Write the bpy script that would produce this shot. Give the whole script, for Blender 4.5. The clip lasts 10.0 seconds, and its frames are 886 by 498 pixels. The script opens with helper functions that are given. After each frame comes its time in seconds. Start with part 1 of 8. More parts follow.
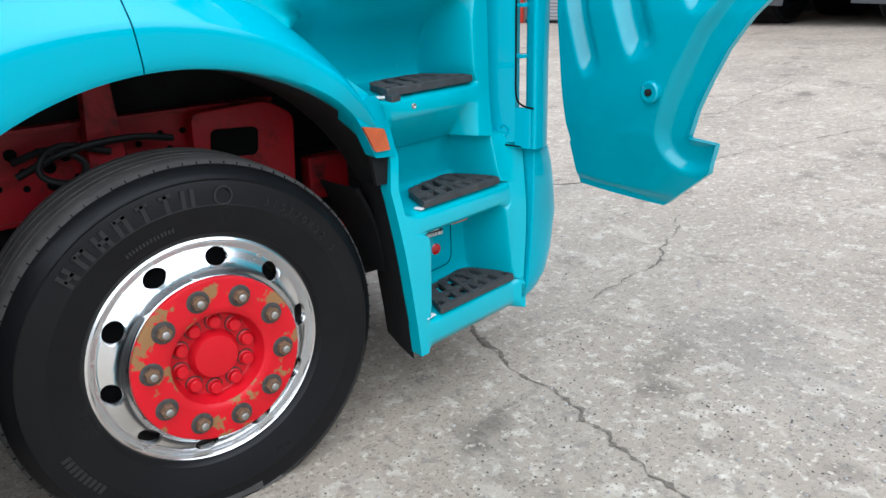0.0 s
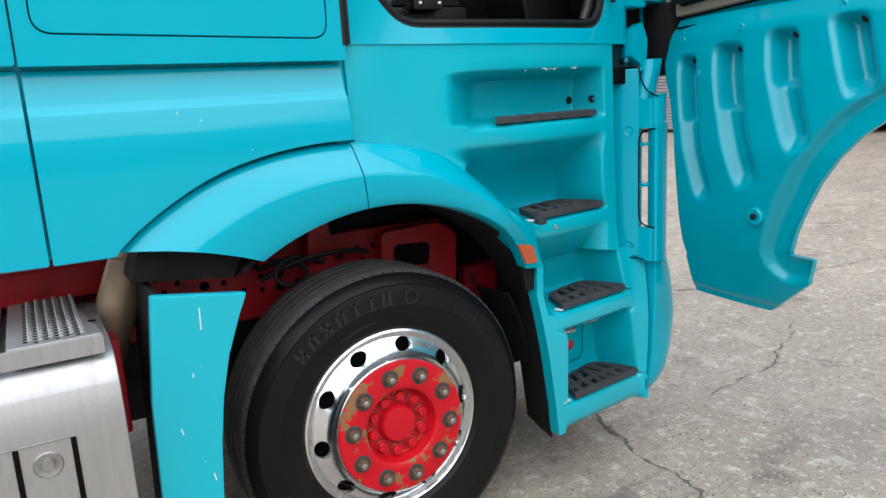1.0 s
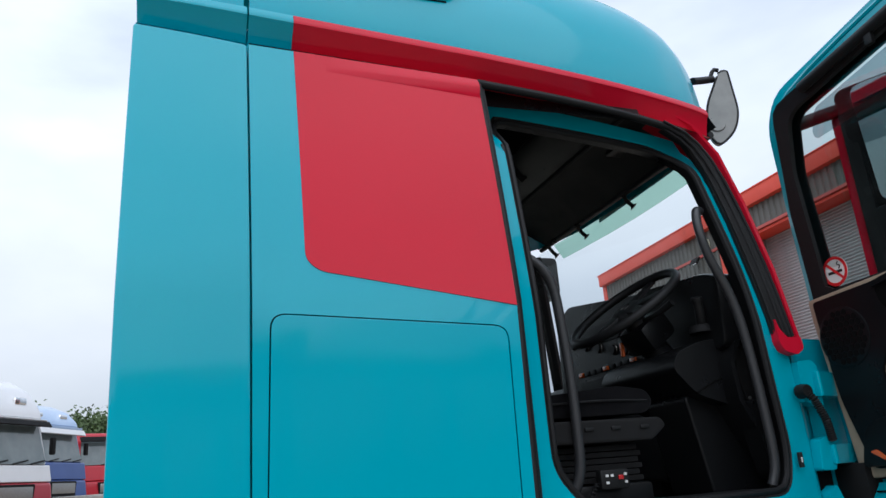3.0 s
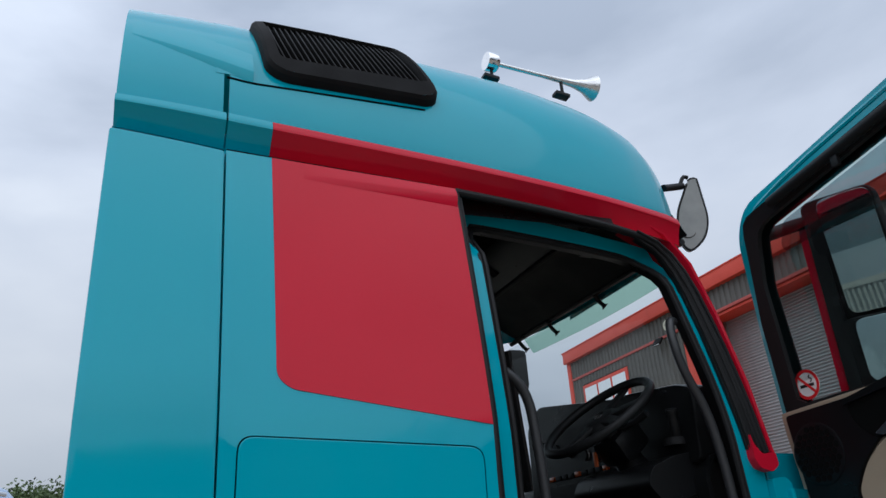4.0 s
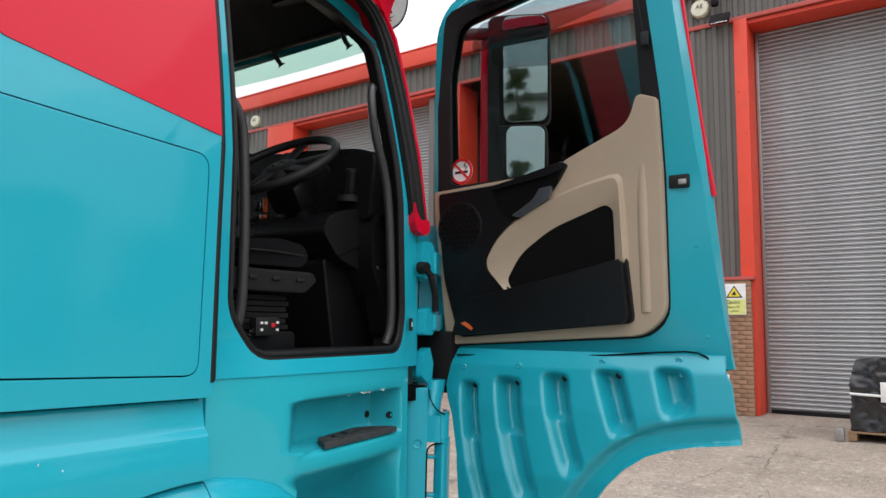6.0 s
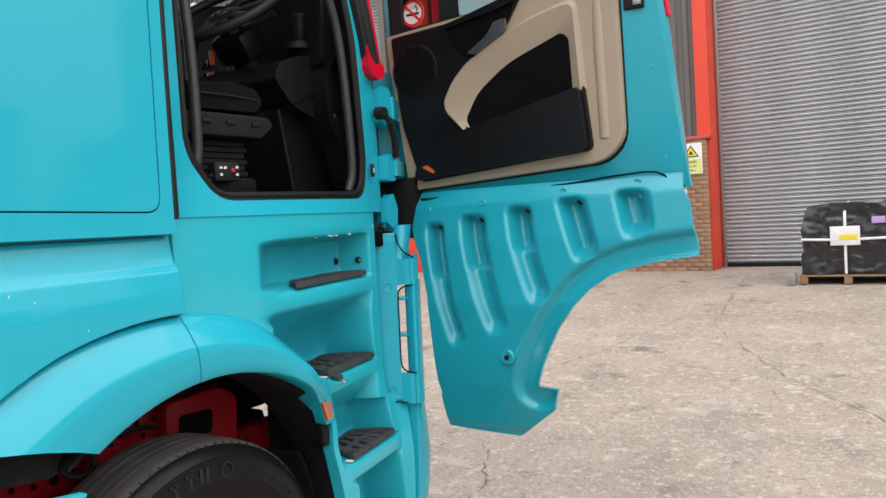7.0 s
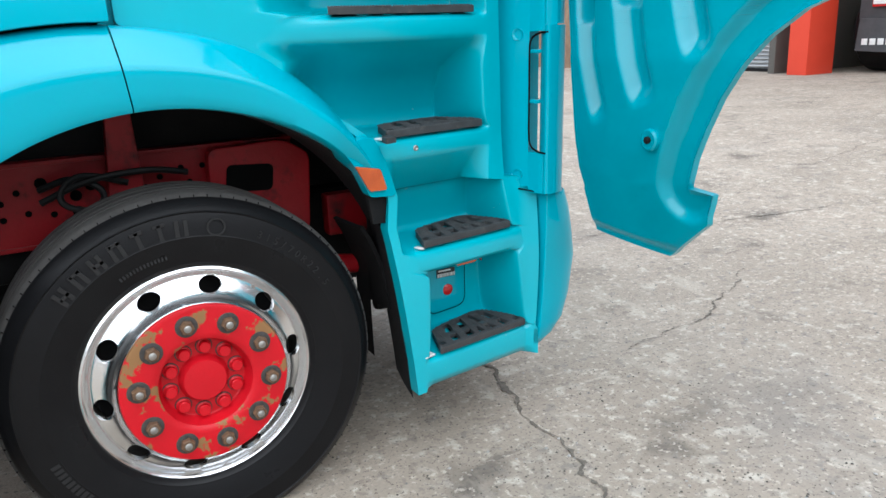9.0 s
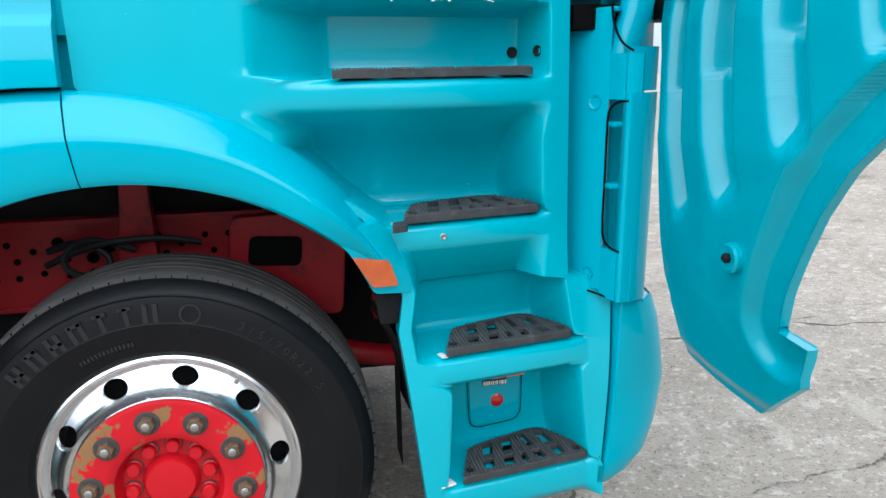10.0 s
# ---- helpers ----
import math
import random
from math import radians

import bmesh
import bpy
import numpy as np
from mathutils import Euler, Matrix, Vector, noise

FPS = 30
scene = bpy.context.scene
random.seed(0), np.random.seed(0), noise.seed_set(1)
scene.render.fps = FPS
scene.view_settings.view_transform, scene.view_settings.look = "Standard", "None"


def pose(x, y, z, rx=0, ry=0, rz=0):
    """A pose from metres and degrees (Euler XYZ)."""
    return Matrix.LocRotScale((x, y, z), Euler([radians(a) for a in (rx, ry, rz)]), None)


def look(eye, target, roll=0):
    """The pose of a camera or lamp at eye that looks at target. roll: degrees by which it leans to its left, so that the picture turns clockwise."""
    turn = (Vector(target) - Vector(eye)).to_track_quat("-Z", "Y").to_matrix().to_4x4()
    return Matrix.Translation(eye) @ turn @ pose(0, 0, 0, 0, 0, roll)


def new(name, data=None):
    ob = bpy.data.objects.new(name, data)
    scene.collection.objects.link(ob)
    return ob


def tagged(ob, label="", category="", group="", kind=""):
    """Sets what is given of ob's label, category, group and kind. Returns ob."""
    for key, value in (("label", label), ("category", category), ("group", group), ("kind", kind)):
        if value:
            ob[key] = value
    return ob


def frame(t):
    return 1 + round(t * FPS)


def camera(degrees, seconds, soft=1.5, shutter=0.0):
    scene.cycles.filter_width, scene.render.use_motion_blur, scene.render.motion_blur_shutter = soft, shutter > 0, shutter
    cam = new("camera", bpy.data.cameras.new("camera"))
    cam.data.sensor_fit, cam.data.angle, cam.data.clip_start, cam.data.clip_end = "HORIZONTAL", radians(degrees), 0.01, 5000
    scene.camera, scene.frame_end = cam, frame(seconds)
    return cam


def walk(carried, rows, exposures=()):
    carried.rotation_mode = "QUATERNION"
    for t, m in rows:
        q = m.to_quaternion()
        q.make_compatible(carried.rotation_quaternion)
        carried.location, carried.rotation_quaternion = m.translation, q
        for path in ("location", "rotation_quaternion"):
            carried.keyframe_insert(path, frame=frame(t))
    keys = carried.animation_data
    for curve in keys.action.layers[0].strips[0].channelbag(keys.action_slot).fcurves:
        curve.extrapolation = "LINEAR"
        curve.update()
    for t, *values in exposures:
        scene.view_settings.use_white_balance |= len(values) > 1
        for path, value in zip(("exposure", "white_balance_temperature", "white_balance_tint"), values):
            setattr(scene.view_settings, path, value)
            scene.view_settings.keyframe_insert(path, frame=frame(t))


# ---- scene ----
cam = camera(61.1, 10.0)
PATH = [
    (0, (-0.551, -1.622, 1.291), (0.58, -0.111, 0.629), -2.7),
    (0.5, (-0.745, -1.807, 1.344), (0.405, -0.288, 0.736), -1.5),
    (1, (-0.915, -1.952, 1.428), (0.028, -0.232, 1.044), -3.9),
    (1.5, (-0.9969, -1.9723, 1.5109), (-0.191, -0.164, 1.371), -4.5),
    (2, (-1.0317, -1.9743, 1.6186), (-0.287, -0.154, 1.726), -4.3),
    (2.5, (-1.0508, -1.9978, 1.6932), (-0.366, -0.19, 2.042), -4.4),
    (3, (-1.0632, -2.029, 1.7868), (-0.4215, -0.257, 2.3625), -4.5),
    (3.2, (-1.0611, -2.0548, 1.8203), (-0.4345, -0.30, 2.4745), -4.45),
    (4.3, (-1.124, -1.985, 1.938), (-0.252, -0.375, 2.73), -3.5),
    (4.5, (-1.15, -1.905, 1.925), (-0.092, -0.402, 2.713), -3.9),
    (5, (-1.232, -1.803, 1.903), (0.162, -0.533, 2.567), -1.4),
    (5.5, (-1.354, -1.734, 1.819), (0.204, -0.56, 2.257), 0.6),
    (6, (-1.447, -1.67, 1.751), (0.195, -0.546, 1.956), 0.5),
    (6.2, (-1.469, -1.657, 1.735), (0.195, -0.554, 1.856), 0.6),
    (7.3, (-1.414, -1.672, 1.486), (0.267, -0.6, 1.332), -4.5),
    (7.5, (-1.312, -1.686, 1.441), (0.334, -0.566, 1.254), -4.0),
    (8, (-1.021, -1.792, 1.387), (0.454, -0.468, 1.118), -3.2),
    (8.5, (-0.681, -1.797, 1.327), (0.565, -0.286, 0.922), -3.3),
    (9, (-0.295, -1.813, 1.282), (0.617, -0.118, 0.736), -2.5),
    (9.5, (0.033, -1.77, 1.289), (0.654, 0.052, 0.744), -1.5),
    (10, (0.31, -1.595, 1.347), (0.703, 0.314, 0.898), -1.2),
]
EXPOSURE = [(0.0, 0.86, 5900, 8), (0.5, 0.72, 5980, 8), (1.0, 0.58, 6200, 9), (1.5, 0.52, 6550, 8), (2.0, 0.38, 6550, 9), (2.3, 0.16, 6250, 11), (2.6, 0.0, 6050, 10), (3.2, -0.2, 5950, 10), (4.5, -0.75, 5900, 10),
            (5.2, -0.38, 6000, 11), (5.7, 0.09, 6300, 13), (6.2, 0.43, 6850, 15), (7.4, 0.63, 6800, 14), (8.1, 0.63, 6450, 10), (8.6, 0.75, 6250, 9), (9.2, 0.80, 6000, 8), (10.0, 0.84, 5880, 7)]
walk(cam, [(t, look(eye, target, roll)) for t, eye, target, roll in PATH], EXPOSURE)

# ---- sky and sun: bright broken overcast ----
world = bpy.data.worlds.new("overcast_sky")
scene.world = world
world.use_nodes = True
wn, wl = world.node_tree.nodes, world.node_tree.links
wn.clear()
w_out = wn.new("ShaderNodeOutputWorld")
w_bg = wn.new("ShaderNodeBackground")
w_sky = wn.new("ShaderNodeTexSky")
w_sky.sky_type = "NISHITA"
w_sky.sun_disc = False
w_sky.sun_elevation = radians(60)
w_sky.sun_rotation = radians(200)
w_co = wn.new("ShaderNodeTexCoord")
w_map = wn.new("ShaderNodeMapping")
w_map.inputs["Scale"].default_value = (1.0, 1.0, 2.2)
w_map.inputs["Location"].default_value = (3.7, 1.3, 0.4)
w_n1 = wn.new("ShaderNodeTexNoise")
w_n1.inputs["Scale"].default_value = 1.1
w_n1.inputs["Detail"].default_value = 9.0
w_n1.inputs["Roughness"].default_value = 0.48
w_n1.inputs["Distortion"].default_value = 0.25
w_ramp = wn.new("ShaderNodeValToRGB")
els = w_ramp.color_ramp.elements
els[0].position, els[0].color = 0.38, (3.5, 3.85, 4.4, 1)
els[1].position, els[1].color = 0.70, (8.4, 8.5, 8.55, 1)
el = els.new(0.53)
el.color = (6.0, 6.3, 6.8, 1)
# an overcast sky is brighter overhead than at the horizon
w_sep = wn.new("ShaderNodeSeparateXYZ")
w_lift = wn.new("ShaderNodeMapRange")
w_lift.inputs["From Min"].default_value, w_lift.inputs["From Max"].default_value = 0.0, 0.9
w_lift.inputs["To Min"].default_value, w_lift.inputs["To Max"].default_value = 0.56, 1.85
w_mul = wn.new("ShaderNodeVectorMath")
w_mul.operation = "SCALE"
w_mix = wn.new("ShaderNodeMix")
w_mix.data_type = "RGBA"
w_mix.inputs["Factor"].default_value = 0.9
wl.new(w_co.outputs["Generated"], w_map.inputs["Vector"])
wl.new(w_map.outputs["Vector"], w_n1.inputs["Vector"])
wl.new(w_n1.outputs["Fac"], w_ramp.inputs["Fac"])
wl.new(w_sky.outputs["Color"], w_mix.inputs["A"])
wl.new(w_co.outputs["Generated"], w_sep.inputs["Vector"])
wl.new(w_sep.outputs["Z"], w_lift.inputs["Value"])
wl.new(w_ramp.outputs["Color"], w_mul.inputs[0])
wl.new(w_lift.outputs["Result"], w_mul.inputs["Scale"])
wl.new(w_mul.outputs["Vector"], w_mix.inputs["B"])
wl.new(w_mix.outputs["Result"], w_bg.inputs["Color"])
w_bg.inputs["Strength"].default_value = 0.152
wl.new(w_bg.outputs["Background"], w_out.inputs["Surface"])

sun_data = bpy.data.lights.new("sun", "SUN")
sun_data.energy, sun_data.angle, sun_data.color = 1.52, radians(100), (1.0, 0.96, 0.9)
sun = new("sun", sun_data)
sun.matrix_world = look((-4.5, -10, 14), (0, 0, 0))


# ---- materials ----
def surf(name, col, col2=None, scale=5.0, rough=0.5, metal=0.0, bump=0.0, bscale=80.0, coat=0.0, spec=0.5,
         dirt=None, dirt_at=(0.56, 0.7), dscale=9.0, fine=0.06, stretch=(1, 1, 1), rvar=0.12, trans=0.0, island=0.0, wave=0.0):
    """A two-scale procedural surface: broad tone, fine grain, an optional layer of dirt or wear, and relief."""
    m = bpy.data.materials.new(name)
    m.use_nodes = True
    n, k = m.node_tree.nodes, m.node_tree.links
    b = n["Principled BSDF"]
    col2 = col2 or tuple(c * 0.82 for c in col)
    co = n.new("ShaderNodeTexCoord")
    mp = n.new("ShaderNodeMapping")
    mp.inputs["Scale"].default_value = stretch
    k.new(co.outputs["Object"], mp.inputs["Vector"])

    def noise_at(s, detail=5.0, rough_=0.55):
        t = n.new("ShaderNodeTexNoise")
        t.inputs["Scale"].default_value, t.inputs["Detail"].default_value, t.inputs["Roughness"].default_value = s, detail, rough_
        k.new(mp.outputs["Vector"], t.inputs["Vector"])
        return t.outputs["Fac"]

    def span(fac, a, b_, lo, hi):
        r = n.new("ShaderNodeMapRange")
        for key, v in zip(("From Min", "From Max", "To Min", "To Max"), (a, b_, lo, hi)):
            r.inputs[key].default_value = v
        k.new(fac, r.inputs["Value"])
        return r.outputs["Result"]

    def mixed(fac, a, b_, blend="MIX"):
        x = n.new("ShaderNodeMix")
        x.data_type, x.blend_type = "RGBA", blend
        for key, v in (("Factor", fac), ("A", a), ("B", b_)):
            if isinstance(v, (tuple, float, int)):
                x.inputs[key].default_value = (*v, 1) if isinstance(v, tuple) else v
            else:
                k.new(v, x.inputs[key])
        return x.outputs["Result"]

    broad = noise_at(scale)
    grain = noise_at(bscale)
    c = mixed(span(broad, 0.3, 0.7, 0, 1), col, col2)
    if island:
        g = n.new("ShaderNodeObjectInfo")
        c = mixed(span(g.outputs["Random"], 0, 1, 0, island), c, tuple(x * 0.45 for x in col2))
    c = mixed(span(grain, 0.3, 0.7, 0, fine), c, tuple(x * 0.35 for x in col))
    rf = span(broad, 0.3, 0.7, max(0.02, rough - rvar / 2), min(1, rough + rvar / 2))
    if dirt:
        d = span(noise_at(dscale, 8.0, 0.65), dirt_at[0], dirt_at[1], 0, 1)
        c = mixed(d, c, dirt)
        x = n.new("ShaderNodeMath")
        x.operation, x.use_clamp = "ADD", True
        k.new(rf, x.inputs[0])
        k.new(span(d, 0, 1, 0, 0.25), x.inputs[1])
        rf = x.outputs[0]
    k.new(c, b.inputs["Base Color"])
    k.new(rf, b.inputs["Roughness"])
    b.inputs["Metallic"].default_value = metal
    b.inputs["Coat Weight"].default_value = coat
    b.inputs["Coat Roughness"].default_value = 0.07
    b.inputs["Specular IOR Level"].default_value = spec
    b.inputs["Transmission Weight"].default_value = trans
    if bump:
        bp = n.new("ShaderNodeBump")
        bp.inputs["Strength"].default_value, bp.inputs["Distance"].default_value = min(1, bump), 0.004
        k.new(grain, bp.inputs["Height"])
        k.new(bp.outputs["Normal"], b.inputs["Normal"])
    if wave:
        wv = n.new("ShaderNodeBump")
        wv.inputs["Strength"].default_value, wv.inputs["Distance"].default_value = 1.0, wave
        k.new(noise_at(2.6, 2.0, 0.4), wv.inputs["Height"])
        k.new(wv.outputs["Normal"], b.inputs["Coat Normal"])
    return m


def glass(name, tint=(1, 1, 1), clear=0.9, rough=0.02):
    """A thin pane: mostly see-through, with a glossy sheen that grows at grazing angles."""
    m = bpy.data.materials.new(name)
    m.use_nodes = True
    n, k = m.node_tree.nodes, m.node_tree.links
    n.remove(n["Principled BSDF"])
    t, g, x, f = (n.new(s) for s in ("ShaderNodeBsdfTransparent", "ShaderNodeBsdfGlossy", "ShaderNodeMixShader", "ShaderNodeLayerWeight"))
    t.inputs["Color"].default_value = (*(clear * c for c in tint), 1)
    g.inputs["Roughness"].default_value = rough
    f.inputs["Blend"].default_value = 0.5
    p, q = n.new("ShaderNodeMath"), n.new("ShaderNodeMath")
    p.operation, q.operation = "POWER", "MULTIPLY_ADD"
    p.inputs[1].default_value = 5.0
    q.inputs[1].default_value, q.inputs[2].default_value = 0.9, 0.05
    k.new(f.outputs["Facing"], p.inputs[0])
    k.new(p.outputs[0], q.inputs[0])
    k.new(q.outputs[0], x.inputs[0])
    k.new(t.outputs[0], x.inputs[1])
    k.new(g.outputs[0], x.inputs[2])
    k.new(x.outputs[0], n["Material Output"].inputs["Surface"])
    return m


TEAL = (0.002, 0.365, 0.468)
paint = surf("teal_paint", TEAL, (0.0, 0.345, 0.455), 1.7, 0.36, spec=0.15, coat=0.55, bscale=300, fine=0.03, rvar=0.06, wave=0.003)
# Scuffed teal, base lifted above the cab paint to stand for bounced light.
paint_worn_lit = surf("teal_paint_scuffed_lit", (0.008, 0.41, 0.50), (0.006, 0.38, 0.465), 3.0, 0.36, spec=0.3, coat=0.6, bscale=260, fine=0.04,
                  dirt=(0.42, 0.5, 0.5), dirt_at=(0.70, 0.73), dscale=38)
# The cab's teal, about a tenth darker, for the door's inner side.
paint_door = surf("teal_paint_darker", (0.0, 0.325, 0.41), (0.0, 0.305, 0.385), 2.0, 0.36, spec=0.3, coat=0.55, bscale=240, fine=0.04)
red_film = surf("red_paint", (0.58, 0.007, 0.030), (0.54, 0.006, 0.026), 1.4, 0.36, spec=0.05, coat=0.36, bscale=260, fine=0.03, rvar=0.06, wave=0.003)
red_hub = surf("red_hub_paint", (0.56, 0.005, 0.014), (0.46, 0.005, 0.012), 9, 0.40, spec=0.25, coat=0.12, bscale=120, bump=0.15,
               dirt=(0.24, 0.125, 0.05), dirt_at=(0.555, 0.59), dscale=15)
red_cap = surf("red_cap_paint", (0.55, 0.005, 0.014), (0.46, 0.005, 0.012), 9, 0.38, spec=0.25, coat=0.12, bscale=120, bump=0.1)
pocket_grey = surf("oily_grey_steel", (0.085, 0.078, 0.072), (0.05, 0.046, 0.044), 60, 0.6, metal=0.4, bscale=220, bump=0.4, fine=0.3)
red_frame = surf("red_chassis_paint", (0.34, 0.004, 0.010), (0.24, 0.004, 0.008), 7, 0.42, spec=0.3, bscale=90, bump=0.25,
                 dirt=(0.03, 0.008, 0.008), dirt_at=(0.54, 0.70), dscale=8)
rubber = surf("tyre_rubber", (0.0085, 0.0087, 0.0095), (0.006, 0.006, 0.0068), 8, 0.33, bscale=160, bump=0.10, fine=0.2, spec=0.17)
tread_rubber = surf("worn_tread_rubber", (0.085, 0.08, 0.075), (0.05, 0.048, 0.046), 12, 0.85, bscale=110, bump=0.35, fine=0.3)
letters = surf("tyre_lettering", (0.006, 0.006, 0.0065), None, 20, 0.7, bscale=200)
alloy = surf("polished_alloy", (0.86, 0.87, 0.88), (0.78, 0.79, 0.80), 5, 0.19, metal=1.0, bscale=220, fine=0.05, rvar=0.1,
             dirt=(0.45, 0.43, 0.40), dirt_at=(0.64, 0.78), dscale=22)
rust = surf("rusty_steel", (0.20, 0.115, 0.06), (0.12, 0.075, 0.05), 60, 0.75, metal=0.3, bscale=220, bump=0.5, fine=0.25)
steel = surf("dull_steel", (0.42, 0.41, 0.39), (0.33, 0.32, 0.30), 40, 0.45, metal=0.9, bscale=260, bump=0.2)
black_plastic = surf("black_plastic", (0.011, 0.0115, 0.0125), (0.008, 0.0085, 0.009), 6, 0.5, spec=0.25, bscale=320, bump=0.2, fine=0.1)
dull_black = surf("dull_black_plastic", (0.009, 0.009, 0.0095), (0.006, 0.006, 0.0065), 6, 0.8, spec=0.25, bscale=200, bump=0.25,
                  dirt=(0.03, 0.027, 0.025), dirt_at=(0.60, 0.76), dscale=7)
tread_plastic = surf("step_tread_plastic", (0.045, 0.046, 0.048), (0.028, 0.029, 0.030), 25, 0.62, bscale=380, bump=0.3, fine=0.15,
                     dirt=(0.10, 0.095, 0.085), dirt_at=(0.58, 0.72), dscale=30)
seal_rubber = surf("door_seal_rubber", (0.008, 0.008, 0.009), None, 9, 0.55, spec=0.3, bscale=180, bump=0.15)
# Near-black standing in for shade in holes, openings and hollows; also dark joints.
void_black = surf("joint_and_cavity_shade", (0.005, 0.005, 0.005), None, 5, 0.9, spec=0.05)
# Cab colours pushed near black to hold the interior's shade as well.
cab_dark = surf("dark_cab_trim_shaded", (0.0065, 0.007, 0.008), (0.0045, 0.005, 0.0055), 6, 0.32, spec=0.24, bscale=420, bump=0.2)
cab_grey = surf("grey_cab_trim_shaded", (0.010, 0.010, 0.0105), (0.007, 0.007, 0.0075), 6, 0.6, spec=0.2, bscale=420, bump=0.25)
cloth = surf("dark_seat_cloth_shaded", (0.006, 0.006, 0.007), (0.0045, 0.0045, 0.0055), 16, 0.95, spec=0.1, bscale=520, bump=0.5, fine=0.3)
beige = surf("beige_door_trim", (0.37, 0.292, 0.208), (0.335, 0.268, 0.195), 5, 0.55, bscale=420, bump=0.2, fine=0.08)
amber = surf("amber_lens", (0.62, 0.115, 0.022), (0.52, 0.09, 0.018), 30, 0.2, coat=0.6, bscale=160, bump=0.25)
red_lens = surf("red_reflector", (0.55, 0.01, 0.012), None, 30, 0.2, coat=0.5)
white_plastic = surf("white_plastic", (0.78, 0.78, 0.76), None, 12, 0.4)
black_ink = surf("black_ink", (0.015, 0.015, 0.016), None, 12, 0.5)
red_ink = surf("red_ink", (0.68, 0.015, 0.02), None, 12, 0.4)
chrome = surf("chrome", (0.88, 0.88, 0.88), None, 12, 0.06, metal=1.0, rvar=0.03)
satin_chrome = surf("satin_chrome", (0.82, 0.82, 0.81), None, 12, 0.28, metal=0.9, rvar=0.05)
mirror_glass = surf("mirror_glass", (0.93, 0.95, 0.95), (0.92, 0.94, 0.94), 5, 0.02, metal=1.0, rvar=0.01, fine=0.0)
pane = glass("clear_glass", (0.93, 0.97, 0.96), 0.95)
pane_dark = glass("cab_glass", (0.86, 0.93, 0.92), 0.88)
visor_tint = glass("tinted_sun_visor", (0.76, 0.93, 0.85), 0.88, 0.1)
smoke_tint = glass("smoked_deflector", (0.80, 0.86, 0.88), 0.85, 0.03)
handle_grey = surf("grey_handle_plastic", (0.030, 0.031, 0.034), (0.024, 0.025, 0.027), 6, 0.36, spec=0.5, bscale=320, bump=0.1)
handle_metal = surf("satin_blue_grey_metal", (0.30, 0.34, 0.38), None, 12, 0.25, metal=0.9, rvar=0.05)
plate_alu = surf("brushed_aluminium", (0.50, 0.49, 0.48), (0.42, 0.41, 0.40), 7, 0.46, metal=0.85, bscale=120, bump=0.15, stretch=(6, 1, 1),
                 dirt=(0.30, 0.28, 0.26), dirt_at=(0.6, 0.8), dscale=5)
tin = surf("heat_stained_steel", (0.36, 0.27, 0.18), (0.24, 0.17, 0.11), 9, 0.5, metal=0.7, bscale=90, bump=0.3)


# ---- mesh helpers ----
def done(bm, name, material, smooth=38.0):
    me = bpy.data.meshes.new(name)
    bmesh.ops.recalc_face_normals(bm, faces=bm.faces)
    bm.to_mesh(me)
    bm.free()
    for m in material if isinstance(material, (list, tuple)) else (material,):
        me.materials.append(m)
    if smooth:
        me.shade_smooth()
        me.set_sharp_from_angle(angle=radians(smooth))
    return me


def part(name, bm, material, parent, label="", smooth=38.0):
    """Links a bmesh, given in world metres, as one mesh object under a thing or under a part."""
    ob = new(name, done(bm, name, material, smooth))
    ob.parent = parent
    if smooth and len(ob.data.polygons) > 60 and name not in ("slat", "tread_plate", "rim_dish"):
        ob.modifiers.new("even_shading", "WEIGHTED_NORMAL").keep_sharp = True
    if parent.parent is None:
        ob.matrix_parent_inverse = parent.matrix_basis.inverted()
    return tagged(ob, label=label)


def solo(name, bm, material, label, category, group="", kind="", smooth=38.0):
    return tagged(new(name, done(bm, name, material, smooth)), label, category, group, kind)


def thing(name, place, label, category, group="", kind=""):
    ob = new(name)
    ob.empty_display_size = 0.1
    ob.matrix_basis = Matrix.Translation(place)
    return tagged(ob, label, category, group, kind)


def soften(bm, width, segments=2, angle=25.0):
    edges = [e for e in bm.edges if len(e.link_faces) == 2 and e.calc_face_angle(0) > radians(angle)]
    if edges and width:
        bmesh.ops.bevel(bm, geom=edges, offset=width, segments=segments, profile=0.6, affect="EDGES", clamp_overlap=True)
    return bm


def to3(axis, p, a):
    return {"x": (a, p[0], p[1]), "y": (p[0], a, p[1]), "z": (p[0], p[1], a)}[axis]


def plate(pts, axis, a0, a1, bevel=0.004, bm=None, segments=2):
    """A polygon of the plane across an axis, given thickness from a0 to a1, with rounded edges."""
    out = bm or bmesh.new()
    own = bmesh.new()
    lo = [own.verts.new(to3(axis, p, a0)) for p in pts]
    hi = [own.verts.new(to3(axis, p, a1)) for p in pts]
    own.faces.new(lo[::-1])
    own.faces.new(hi)
    for i in range(len(pts)):
        j = (i + 1) % len(pts)
        own.faces.new((lo[i], lo[j], hi[j], hi[i]))
    bmesh.ops.recalc_face_normals(own, faces=own.faces)
    soften(own, bevel, segments)
    if bm is None:
        out.free()
        return own
    return join(out, own)


def join(a, b):
    me = bpy.data.meshes.new("joined")
    b.to_mesh(me)
    b.free()
    a.from_mesh(me)
    bpy.data.meshes.remove(me)
    return a


